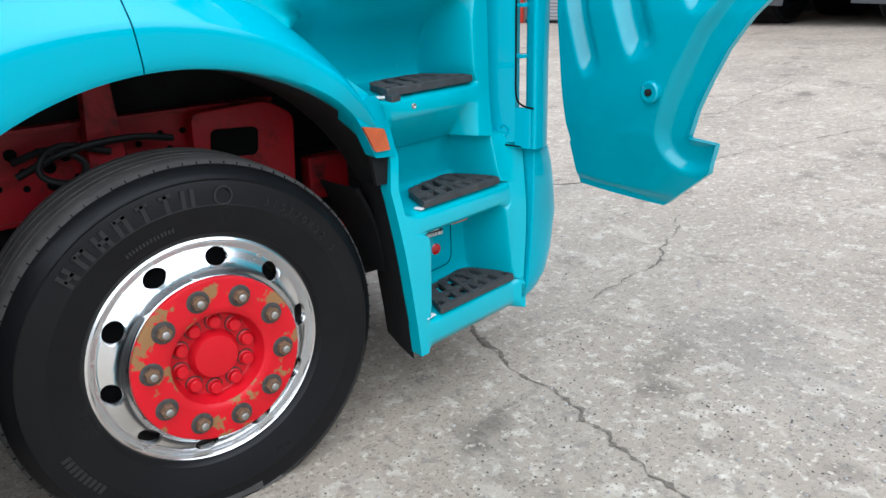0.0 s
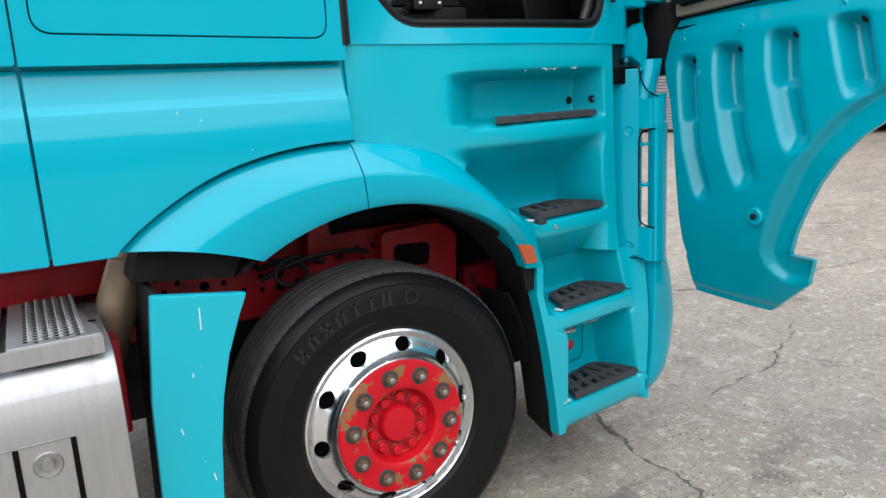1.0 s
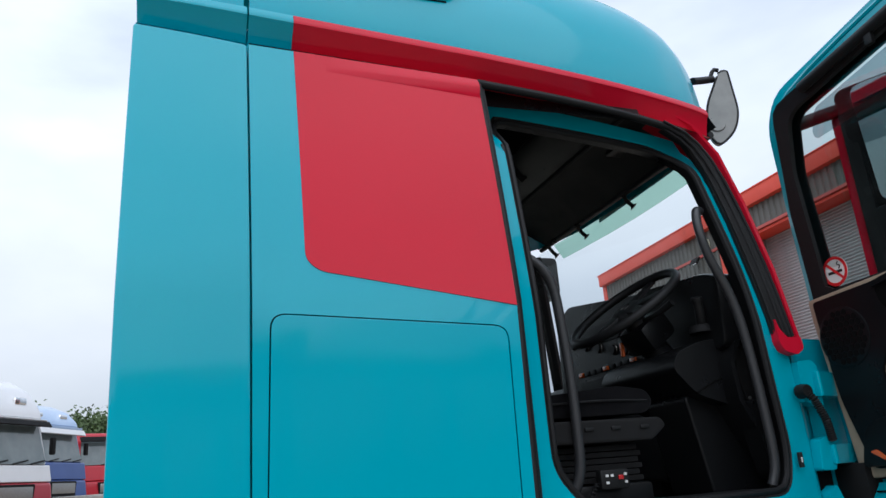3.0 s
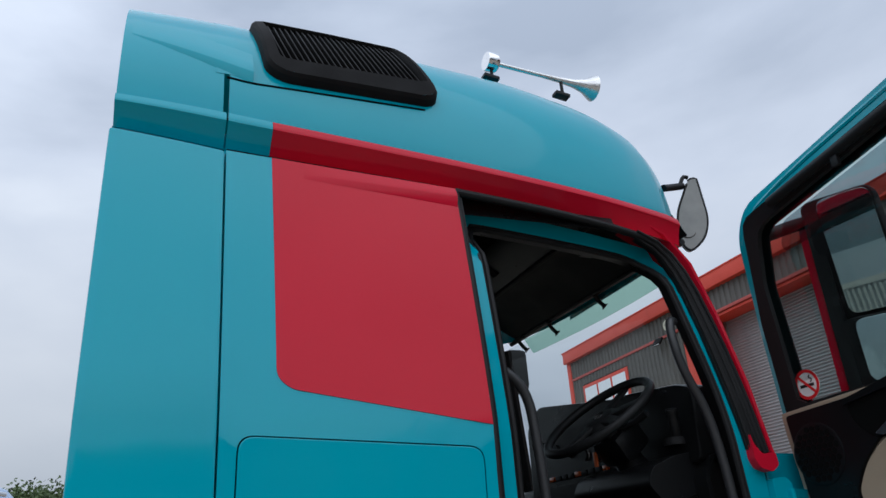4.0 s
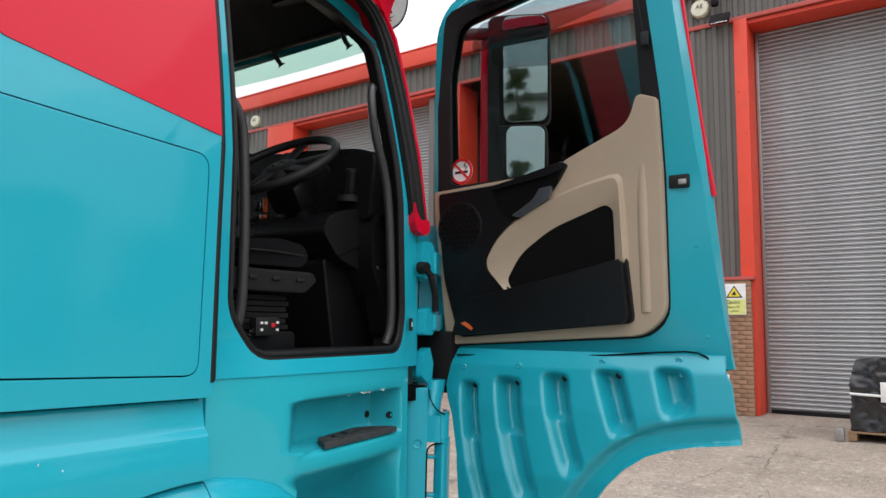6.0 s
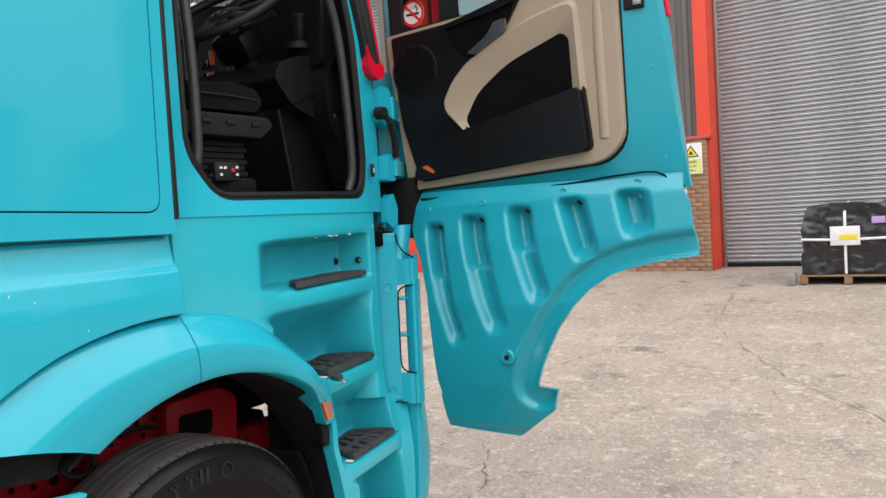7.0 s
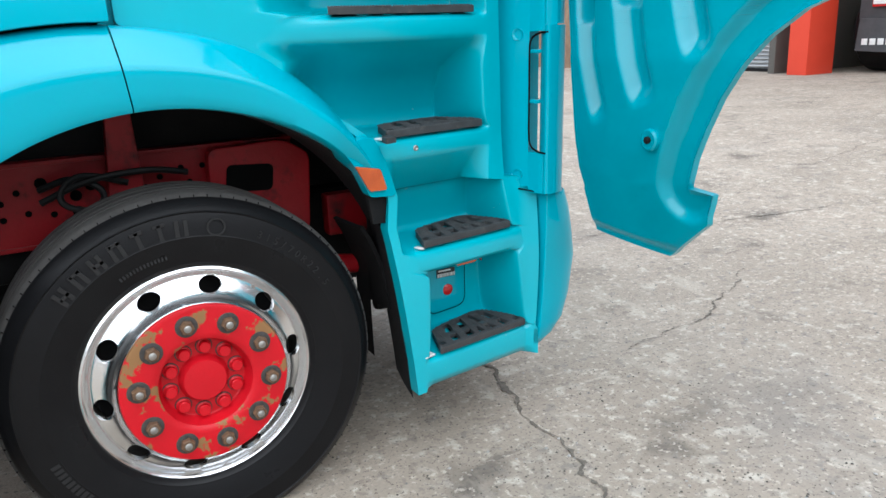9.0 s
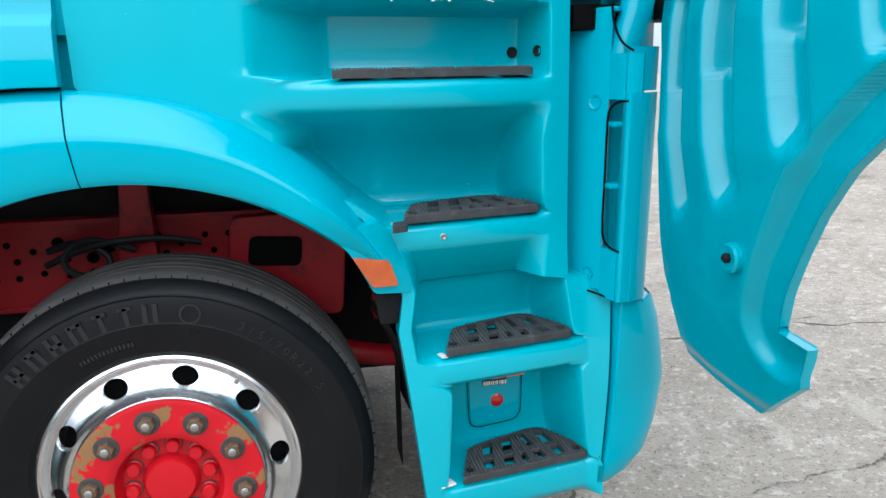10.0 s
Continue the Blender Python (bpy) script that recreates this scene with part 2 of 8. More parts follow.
def block(centre, size, bevel=0.004, bm=None, turn=None, segments=2):
    own = bmesh.new()
    bmesh.ops.create_cube(own, size=1.0)
    bmesh.ops.scale(own, vec=size, verts=own.verts)
    soften(own, min(bevel, 0.45 * min(size)), segments)
    m = Matrix.Translation(centre) @ (turn or Matrix.Identity(4))
    own.transform(m)
    return own if bm is None else join(bm, own)


def rounded(pts, r, n=5):
    """A polygon with its corners rounded by radius r (one number, or one a corner)."""
    out = []
    rs = r if isinstance(r, (list, tuple)) else [r] * len(pts)
    for i, p in enumerate(pts):
        p, a, b = Vector(p), Vector(pts[i - 1]), Vector(pts[(i + 1) % len(pts)])
        ra = min(rs[i], 0.48 * (a - p).length, 0.48 * (b - p).length)
        if ra <= 0:
            out.append(tuple(p))
            continue
        p0, p1 = p + (a - p).normalized() * ra, p + (b - p).normalized() * ra
        for s in range(n + 1):
            t = s / n
            out.append(tuple((1 - t) ** 2 * p0 + 2 * t * (1 - t) * p + t * t * p1))
    return out


def resample(pts, n, closed=True):
    v = [Vector(p) for p in pts]
    if closed:
        v.append(v[0])
    run = [0.0]
    for a, b in zip(v, v[1:]):
        run.append(run[-1] + (b - a).length)
    out, j = [], 0
    for i in range(n):
        d = run[-1] * i / (n if closed else n - 1)
        while j < len(v) - 2 and run[j + 1] < d:
            j += 1
        f = (d - run[j]) / max(1e-9, run[j + 1] - run[j])
        out.append(v[j].lerp(v[j + 1], min(1, f)))
    return out


def sheet(rows, close_u=False, close_v=False, bm=None):
    """A surface through rows of points."""
    bm = bm or bmesh.new()
    vs = [[bm.verts.new(p) for p in row] for row in rows]
    nu, nv = len(vs), len(vs[0])
    for i in range(nu if close_u else nu - 1):
        for j in range(nv if close_v else nv - 1):
            q = (vs[i][j], vs[(i + 1) % nu][j], vs[(i + 1) % nu][(j + 1) % nv], vs[i][(j + 1) % nv])
            if len({v for v in q}) == 4:
                bm.faces.new(q)
    return bm


def thicken(bm, d):
    """Gives a sheet thickness d behind its normals."""
    bmesh.ops.recalc_face_normals(bm, faces=bm.faces)
    bmesh.ops.solidify(bm, geom=bm.faces[:], thickness=d)
    return bm


def backed(bm, way):
    """Gives a sheet a back, moved by the vector way, and closes its rims."""
    ret = bmesh.ops.extrude_face_region(bm, geom=bm.faces[:], use_keep_orig=True)
    bmesh.ops.translate(bm, vec=way, verts=[v for v in ret["geom"] if isinstance(v, bmesh.types.BMVert)])
    return bm


def ring(outer, inner, n, axis, a_out, a_in, bm=None):
    """A flat or dished frame between two closed outlines; both are cut into n steps from the same angle."""
    c = sum((Vector(p) for p in inner), Vector((0, 0))) / len(inner)

    def by_angle(pts):
        v = [Vector(p) - c for p in pts]
        out = []
        for i in range(n):
            a = 2 * math.pi * i / n
            d = Vector((math.cos(a), math.sin(a)))
            best = 0
            for p, q in zip(v, v[1:] + v[:1]):
                e = q - p
                den = d.x * e.y - d.y * e.x
                if abs(den) > 1e-12:
                    s = (p.x * e.y - p.y * e.x) / den
                    t = (p.x * d.y - p.y * d.x) / den
                    if s > 0 and -1e-6 <= t <= 1 + 1e-6:
                        best = max(best, s)
            out.append(c + d * best)
        for p in v:
            i = round(math.atan2(p.y, p.x) / (2 * math.pi) * n) % n
            if (out[i] - c - p).length < 0.06 and len(pts) < 9:
                out[i] = p + c
        return out

    o, i_ = by_angle(outer), by_angle(inner)
    return sheet([[to3(axis, p, a_out) for p in o], [to3(axis, p, a_in) for p in i_]], close_v=True, bm=bm)


def tube(pts, r, segs=10, bm=None, smooth=3, caps=True):
    """A round bar along points, with its bends eased."""
    p = [Vector(q) for q in pts]
    for _ in range(smooth):
        q = [p[0]]
        for a, b in zip(p, p[1:]):
            q += [a.lerp(b, 0.25), a.lerp(b, 0.75)]
        p = q + [p[-1]]
    bm = bm or bmesh.new()
    rings, side = [], None
    for i, c in enumerate(p):
        d = (p[min(i + 1, len(p) - 1)] - p[max(i - 1, 0)]).normalized()
        side = (side - d * side.dot(d)).normalized() if side is not None else d.orthogonal().normalized()
        up = d.cross(side)
        rr = r(i / (len(p) - 1)) if callable(r) else r
        rings.append([bm.verts.new(c + rr * (math.cos(2 * math.pi * k / segs) * side + math.sin(2 * math.pi * k / segs) * up)) for k in range(segs)])
    for a, b in zip(rings, rings[1:]):
        for k in range(segs):
            bm.faces.new((a[k], a[(k + 1) % segs], b[(k + 1) % segs], b[k]))
    if caps:
        bm.faces.new(rings[0][::-1])
        bm.faces.new(rings[-1])
    return bm


def revolve(profile, centre, axis="y", segs=64, bm=None, closed=False):
    """A profile of (radius, place along the axis) spun about it."""
    cx, cy, cz = centre
    rows = []
    for r, a in profile:
        row = []
        for k in range(segs):
            c, s = math.cos(2 * math.pi * k / segs), math.sin(2 * math.pi * k / segs)
            row.append({"y": (cx + r * c, cy + a, cz + r * s), "x": (cx + a, cy + r * c, cz + r * s), "z": (cx + r * c, cy + r * s, cz + a)}[axis])
        rows.append(row)
    out = sheet(rows, close_v=True, close_u=closed, bm=bm)
    bmesh.ops.remove_doubles(out, verts=out.verts, dist=1e-5)
    return out


def cut(bm, axis, values):
    """Splits faces at the planes, so that a plate can be bent."""
    n = {"x": (1, 0, 0), "y": (0, 1, 0), "z": (0, 0, 1)}[axis]
    for a in values:
        bmesh.ops.bisect_plane(bm, geom=bm.verts[:] + bm.edges[:] + bm.faces[:], plane_co=tuple(a * q for q in n), plane_no=n)
    return bm


def bend(bm, f):
    for v in bm.verts:
        v.co = f(v.co.copy())
    return bm


def lettering(text, size, depth, m, name="lettering"):
    """Built-in font, as a mesh of slight thickness, laid by the matrix m."""
    cu = bpy.data.curves.new(name, "FONT")
    cu.body, cu.size, cu.extrude, cu.align_x, cu.align_y = text, size, depth, "CENTER", "CENTER"
    cu.resolution_u = 2
    ob = bpy.data.objects.new(name, cu)
    scene.collection.objects.link(ob)
    me = ob.to_mesh()
    bm = bmesh.new()
    bm.from_mesh(me)
    ob.to_mesh_clear()
    bpy.data.objects.remove(ob)
    bpy.data.curves.remove(cu)
    bm.transform(m)
    return bm


def smoothstep(t):
    t = max(0.0, min(1.0, t))
    return t * t * (3 - 2 * t)


def interp(x, xs, ys):
    return float(np.interp(x, xs, ys))


# ---- ground: one worn concrete sheet ----
def ground_z(x, y):
    rise = 0.30 * smoothstep((x - 3.0) / 9.0)
    return rise + 0.78 * smoothstep((y - 3.5) / 11.0) * smoothstep((2.0 - x) / 5.0)


def concrete_material():
    m = surf("worn_concrete", (0.365, 0.310, 0.248), (0.268, 0.226, 0.178), 1.1, 0.86, bscale=95, bump=0.7, fine=0.30,
             dirt=(0.43, 0.39, 0.33), dirt_at=(0.55, 0.68), dscale=14, rvar=0.2)
    n, k = m.node_tree.nodes, m.node_tree.links
    b = n["Principled BSDF"]
    src = b.inputs["Base Color"].links[0].from_socket
    co = n.new("ShaderNodeTexCoord")

    def layer(src, scale, lo, hi, colour, strength, detail=6.0, stretch=(1, 1, 1), rough=0.6):
        mp = n.new("ShaderNodeMapping")
        mp.inputs["Scale"].default_value = stretch
        t = n.new("ShaderNodeTexNoise")
        t.inputs["Scale"].default_value, t.inputs["Detail"].default_value, t.inputs["Roughness"].default_value = scale, detail, rough
        r = n.new("ShaderNodeMapRange")
        r.inputs["From Min"].default_value, r.inputs["From Max"].default_value = lo, hi
        r.inputs["To Max"].default_value = strength
        x = n.new("ShaderNodeMix")
        x.data_type = "RGBA"
        x.inputs["B"].default_value = (*colour, 1)
        k.new(co.outputs["Object"], mp.inputs["Vector"])
        k.new(mp.outputs["Vector"], t.inputs["Vector"])
        k.new(t.outputs["Fac"], r.inputs["Value"])
        k.new(r.outputs["Result"], x.inputs["Factor"])
        k.new(src, x.inputs["A"])
        return x.outputs["Result"]

    src = layer(src, 2.1, 0.58, 0.70, (0.095, 0.08, 0.066), 0.8, 8.0)
    src = layer(src, 0.8, 0.56, 0.74, (0.16, 0.145, 0.13), 0.55, 5.0)
    src = layer(src, 34.0, 0.58, 0.66, (0.60, 0.54, 0.45), 0.5, 3.0)
    src = layer(src, 22.0, 0.56, 0.62, (0.17, 0.145, 0.12), 0.5, 5.0)
    src = layer(src, 11.0, 0.57, 0.66, (0.19, 0.172, 0.152), 0.45, 6.0)
    src = layer(src, 7.0, 0.58, 0.63, (0.52, 0.47, 0.39), 0.3, 9.0)
    src = layer(src, 75.0, 0.60, 0.66, (0.07, 0.06, 0.052), 0.7, 2.0)
    src = layer(src, 5.0, 0.58, 0.66, (0.48, 0.435, 0.36), 0.3, 8.0, (1, 0.35, 1))
    src = layer(src, 3.0, 0.63, 0.66, (0.12, 0.10, 0.085), 0.6, 10.0, (0.6, 1.6, 1), 0.7)
    k.new(src, b.inputs["Base Color"])
    return m


concrete = concrete_material()
gx = [-400, -200, -100, -60, -40, -30, -24, -20, -16, -13, -10, -8, -6.5, -5, -4, -3, -2, -1, 0, 1, 2, 3, 4, 5, 6, 7, 8, 9, 10, 11, 12, 13, 15, 20, 30, 60, 120, 250, 400]
gy = [-400, -200, -100, -60, -40, -30, -20, -12, -8, -5, -3, -2, -1, 0, 1, 2, 3, 4, 5.5, 7, 8.5, 10, 12, 14, 16, 18, 19.5, 22, 28, 40, 60, 100, 200, 400]
ground = solo("ground", sheet([[(x, y, ground_z(x, y)) for y in gy] for x in gx]), concrete,
              "worn grey concrete yard with stains, cracks and loose grit", "ground", kind="structure", smooth=60)


def crack(points, width, seed):
    """A ragged open crack with a dark, gritty fill, just proud of the ground."""
    rnd = random.Random(seed)
    p = resample([(*q, 0) for q in points], 150, closed=False)
    bm = bmesh.new()
    a, b = [], []
    for i, q in enumerate(p):
        d = (p[min(i + 1, 149)] - p[max(i - 1, 0)]).normalized()
        s = Vector((-d.y, d.x, 0))
        c = q + s * (0.05 * noise.noise(q * 4.0) + 0.03 * noise.noise(q * 17.0))
        w = width * (0.15 + 1.5 * rnd.random() ** 2) * (0.35 + max(0.0, noise.noise(q * 3.0 + Vector((9, 0, 0))) + 0.5)) * min(1, i / 6 + 0.1, (149 - i) / 6 + 0.1)
        for side, out in ((1, a), (-1, b)):
            v = c + side * s * w * (0.5 + 0.5 * rnd.random())
            out.append((v.x, v.y, ground_z(v.x, v.y) + 0.004))
    return sheet([a, b], bm=bm)


crack_fill = surf("crack_grit", (0.18, 0.155, 0.125), (0.10, 0.086, 0.07), 45, 0.95, bscale=160, bump=0.6, fine=0.4)
for i, (pts, w) in enumerate((
    (((1.16, 0.75), (1.142, 0.546), (1.105, 0.37), (1.07, 0.15), (1.03, -0.08), (0.985, -0.27), (0.945, -0.478), (0.925, -0.66), (0.86, -1.0), (0.9, -1.3)), 0.013),
    (((3.0, 0.85), (2.84, 0.744), (2.53, 0.585), (2.23, 0.425), (1.98, 0.42), (1.7, 0.33)), 0.005),
    (((1.6, 1.68), (2.29, 1.76), (3.2, 1.89), (4.0, 2.01), (6.4, 2.5), (9.5, 2.9)), 0.004),
    (((2.6, 1.9), (5.5, 1.1), (9.0, 0.3)), 0.008),
    (((3.0, -2.4), (5.2, -0.8), (7.2, 0.2), (11.4, 0.5)), 0.007),
)):
    ob = solo("ground_crack", crack(pts, w, i), crack_fill, "dark ragged crack running through the concrete", "crack", group="cracks in the yard", kind="structure", smooth=0)


def grit(seed, count, x0, x1, y0, y1, sizes):
    """Loose stones, one mesh of many small lumps."""
    rnd = random.Random(seed)
    bm = bmesh.new()
    for _ in range(count):
        x, y = rnd.uniform(x0, x1), rnd.uniform(y0, y1)
        if x < 1.2 and y > 0.0 and rnd.random() < 0.6:
            continue
        r = rnd.choice(sizes)
        c = Vector((x, y, ground_z(x, y) + r * 0.4))
        vs = [bm.verts.new(c + Vector((dx, dy, dz)) * r * rnd.uniform(0.7, 1.3)) for dx, dy, dz in ((1, 0, 0), (0, 1, 0), (-1, 0, 0), (0, -1, 0), (0, 0, 0.8))]
        for a in range(4):
            bm.faces.new((vs[a], vs[(a + 1) % 4], vs[4]))
        bm.faces.new(vs[3::-1])
    return bm


stone = surf("pale_grit", (0.42, 0.40, 0.37), (0.2, 0.19, 0.175), 40, 0.9, bscale=100)
solo("grit", grit(5, 900, 0.2, 4.2, -1.3, 1.9, (0.003, 0.004, 0.005, 0.007)), stone, "loose pale stone grit scattered over concrete", "grit", kind="stuff", smooth=0)
# Dark grit that darkens the ground by the wheel in place of contact shade.
dark_stone = surf("dark_grit_for_shade", (0.06, 0.054, 0.048), (0.11, 0.10, 0.085), 40, 0.9, bscale=100)
solo("grit", grit(8, 1500, -0.4, 1.75, -1.5, 0.3, (0.0015, 0.002, 0.0025, 0.003, 0.0045)), dark_stone, "fine dark grit on concrete beside the tyre, added in place of shade", "grit", kind="stuff", smooth=0)


# ---- the tractor unit: cab body ----
truck = thing("truck", (0, 1.25, 0), "teal and red tractor unit with its cab door wide open", "truck")
WX, WZ = 0.0, 0.442  # the front wheel's centre


def lean(z):
    return 0.13 * max(0.0, (z - 2.25) / 0.85) ** 1.2


def flank(x):
    """How far the cab's side comes in towards its front."""
    t = max(0.0, x + 0.1)
    r = max(0.0, -0.93 - x) / 0.30
    return 0.06 * t + 0.05 * t**3 + 0.012 * r**2.2


def on_side(co):
    return Vector((co.x, co.y + flank(co.x) + lean(co.z), co.z))


RCUT = [-1.21, -1.18, -1.14, -1.10, -1.05, -1.0, -0.95]  # where the rear corner curves in
ZCUT = [2.3, 2.45, 2.6, 2.75, 2.9, 3.05]
XCUT = [0.1, 0.25, 0.4, 0.55, 0.7, 0.85, 1.0]


def side_plate(pts, y0=0.0, y1=0.03, bevel=0.004):
    return bend(cut(cut(plate(pts, "y", y0, y1, bevel), "z", ZCUT), "x", XCUT + RCUT), on_side)


def top_line(x):
    """The lower edge of the gutter band under the roof."""
    return interp(x, [-1.25, -0.88, -0.1, 0.5, 0.9, 1.1], [3.22, 3.17, 3.12, 3.085, 3.04, 3.0])


def band_top(x):
    return interp(x, [-1.25, -0.88, -0.1, 0.5, 0.9, 1.1], [3.34, 3.31, 3.24, 3.20, 3.17, 3.13])


# Rear corner fairing, above and below the belt line.
part("rear_fairing_upper", side_plate(rounded([(-1.232, 1.572), (-0.8905, 1.567), (-0.8905, top_line(-0.89) - 0.006), (-1.232, top_line(-1.23) - 0.006)], 0.012), 0.0, 0.05, 0.010), paint, truck)

part("rear_fairing_inner", plate([(-1.215, 0.20), (-1.19, 0.20), (-1.16, 0.5), (-1.21, 0.5)], "z", 1.15, 3.1, 0.006), dull_black, truck)


def waist(co):
    """The belt below the cab: a slanted top strip over an upright face."""
    d = 0.035 * smoothstep((co.z - 1.455) / 0.02) * (0.3 + 0.7 * (co.z - 1.455) / 0.1) if co.z > 1.455 else 0.0
    d += -0.012 * smoothstep((1.47 - co.z) / 0.1)
    return Vector((co.x, co.y + d + flank(co.x), co.z))


def belt(pts):
    bm = cut(plate(pts, "y", 0.0, 0.035, 0.006), "z", [1.2, 1.3, 1.37, 1.40, 1.42, 1.44, 1.452, 1.46, 1.47, 1.48, 1.5, 1.52, 1.54])
    return bend(cut(bm, "x", RCUT), waist)


part("rear_fairing_lower", belt(rounded([(-1.232, 1.118), (-0.8905, 1.112), (-0.8905, 1.561), (-1.232, 1.566)], 0.01)), paint, truck)


def arch_outer(a):
    """Radius of the fender's outer line, by angle in degrees (90 is up, 0 ahead)."""
    return interp(a, [20, 35, 45, 60, 75, 90, 105, 120, 135, 150], [0.70, 0.715, 0.745, 0.80, 0.85, 0.882, 0.922, 0.968, 1.0, 1.01])


def arc_point(r, a):
    return (WX + r * math.cos(radians(a)), WZ + r * math.sin(radians(a)))


low = [arc_point(arch_outer(a) + 0.004, a) for a in range(98, 138, 3)]
low = [p for p in low if p[0] < -0.106 and p[1] > 1.112]
part("side_skirt", belt([(-0.885, 1.112), (-0.885, 1.561), (-0.108, 1.550), (-0.106, low[0][1])] + low + [(low[-1][0] - 0.012, 1.112)]), paint, truck)

# Sleeper side wall with a locker hatch let into it.
HATCH = rounded([(-0.840, 2.252), (-0.140, 2.212), (-0.150, 1.612), (-0.852, 1.636)], 0.045)
WALL = [(-0.887, 1.567), (-0.885, top_line(-0.885) - 0.004), (-0.103, top_line(-0.103) - 0.004), (-0.103, 1.556)]
bm = ring(WALL, HATCH, 240, "y", 0.0, 0.0)
bmesh.ops.subdivide_edges(bm, edges=[e for e in bm.edges if e.calc_length() > 0.3], cuts=6, use_grid_fill=True)
bm = cut(bm, "z", ZCUT)
bm = backed(bend(bm, on_side), (0, 0.02, 0))
part("sleeper_wall", bm, paint, truck)
part("hatch_gap", plate(rounded([(-0.86, 2.27), (-0.125, 2.23), (-0.135, 1.60), (-0.87, 1.62)], 0.03), "y", 0.012, 0.016, 0), void_black, truck)
bm = plate(rounded([(-0.836, 2.2485), (-0.1435, 2.2085), (-0.1535, 1.6155), (-0.8485, 1.6395)], 0.043), "y", -0.002, 0.012, 0.004)
part("locker_hatch", bm, paint, truck, "teal locker hatch with rounded corners")

# The red area on the upper wall.
RED = [(-0.742, top_line(-0.74) - 0.004), (-0.738, 2.41), (-0.70, 2.375), (-0.104, 2.274), (-0.104, top_line(-0.1) - 0.004)]
part("red_panel", side_plate(rounded(RED, [0, 0.03, 0.03, 0, 0]), -0.003, 0.002, 0.001), red_film, truck, "glossy red panel on the sleeper wall")

part("seam_back", bend(plate([(-1.2, 1.44), (-0.085, 1.44), (-0.085, 1.66), (-1.2, 1.66)], "y", 0.045, 0.055, 0), lambda c: c), paint, truck)
part("seam_back", side_plate([(-0.93, 1.12), (-0.85, 1.12), (-0.85, 3.27), (-0.93, 3.27)], 0.055, 0.065, 0), paint, truck)

# Gutter band between wall and roof: a bright upper lip over a hollow.
def band(x0, x1, n, name, material):
    rows = []
    for i in range(n + 1):
        x = x0 + (x1 - x0) * i / n
        zb, zt = top_line(x), band_top(x)
        y = flank(x) + lean(zb)
        h = zt - zb
        prof = ((0.004, 0.0), (0.066, 0.05 * h), (0.070, 0.12 * h), (0.030, 0.42 * h), (-0.004, 0.66 * h), (-0.012, 0.71 * h), (-0.013, 0.78 * h), (-0.004, 0.95 * h), (0.008, 0.985 * h), (0.04, h))
        # the hollow fades out towards the front
        f = 1 - 0.75 * smoothstep((x - 0.2) / 0.8)
        rows.append([(x, y + d * (f if d > 0 else 1), zb + z) for d, z in prof])
    part(name, sheet(rows), material, truck)


band(-1.225, -0.890, 10, "gutter_band", paint)
band(-0.884, -0.742, 3, "gutter_band", paint)
band(-0.741, 0.95, 26, "gutter_band", red_film)
# dark joints under and over the band
xs = [-0.884 + 0.09 * i for i in range(20)]
part("gutter_joint", tube([(x, flank(x) + lean(top_line(x)) + 0.004, top_line(x) - 0.001) for x in xs if x < -0.1], 0.0045, 6, smooth=0), void_black, truck)
part("gutter_joint", tube([(x, flank(x) + lean(band_top(x)) + 0.008, band_top(x) - 0.006) for x in xs], 0.0050, 6, smooth=0), void_black, truck)

# A pressed edge that rises out of the red wall towards the door.
rows = []
for i in range(15):
    f = i / 14
    x = -0.64 + 0.533 * f
    zc, zt, d = 3.098 - 0.024 * f, top_line(x) - 0.006, 0.016 * f**0.8
    rows.append([(x, on_side(Vector((x, -0.0035 - k * d, z))).y, z) for k, z in ((0.35, zt), (0.8, zc + 0.022), (1.0, zc + 0.008), (0.92, zc), (0.0, zc - 0.012 - 0.022 * f))])
part("pressed_edge", sheet(rows), red_film, truck, smooth=50)


# ---- fenders over the wheel ----
def fender(a0, a1, n, name, label="", a1_in=None):
    rows = []
    for i in range(n + 1):
        a_out = a0 + (a1 - a0) * i / n
        a_in = a0 + ((a1_in or a1) - a0) * i / n
        ro = arch_outer(a_out)
        ri = interp(a_in, [25, 40, 60, 90, 125, 140], [0.665, 0.672, 0.69, 0.708, 0.724, 0.73])
        x_o = arc_point(ro, a_out)[0]
        y_o = max(-0.01, flank(x_o) + 0.075 * smoothstep((x_o - 0.05) / 0.45))
        prof = []
        w = ro - ri
        k = 0.10 * smoothstep((62 - a_out) / 24)
        for s, y in ((1.0, y_o + 0.03), (0.985, y_o + 0.004), (0.95, y_o * 0.9 - 0.004), (0.85, y_o * 0.65 - 0.018), (0.70, y_o * 0.38 - 0.034), (0.56, y_o * 0.2 - 0.0475), (0.52, y_o * 0.18 - 0.0505), (0.47, y_o * 0.17 - 0.052), (0.40, y_o * 0.15 - 0.052),
                     (0.2, y_o * 0.12 - 0.048), (0.06, y_o * 0.1 - 0.043), (0.0, y_o * 0.1 - 0.034), (-0.01, y_o * 0.1 - 0.012), (-0.02, y_o * 0.1 + 0.03)):
            y += k * (1 - 0.5 * max(0, s))
            px, pz = arc_point(ri + w * s if s > 0 else ri + 0.25 * s, a_in + (a_out - a_in) * max(0, s))
            prof.append((px, y + 0.012, pz))
        rows.append(prof)
    return part(name, backed(sheet(rows), (0, 0.008, 0)), paint, truck, label)


fender(97.15, 137.5, 26, "rear_fender", "", 123.2)
fender(45, 96.9, 36, "front_fender")

# Amber side lamp at the fender's tip.
def tip(co):
    return Vector((co.x, co.y + 0.030 + 0.42 * (co.x - 0.44), co.z))


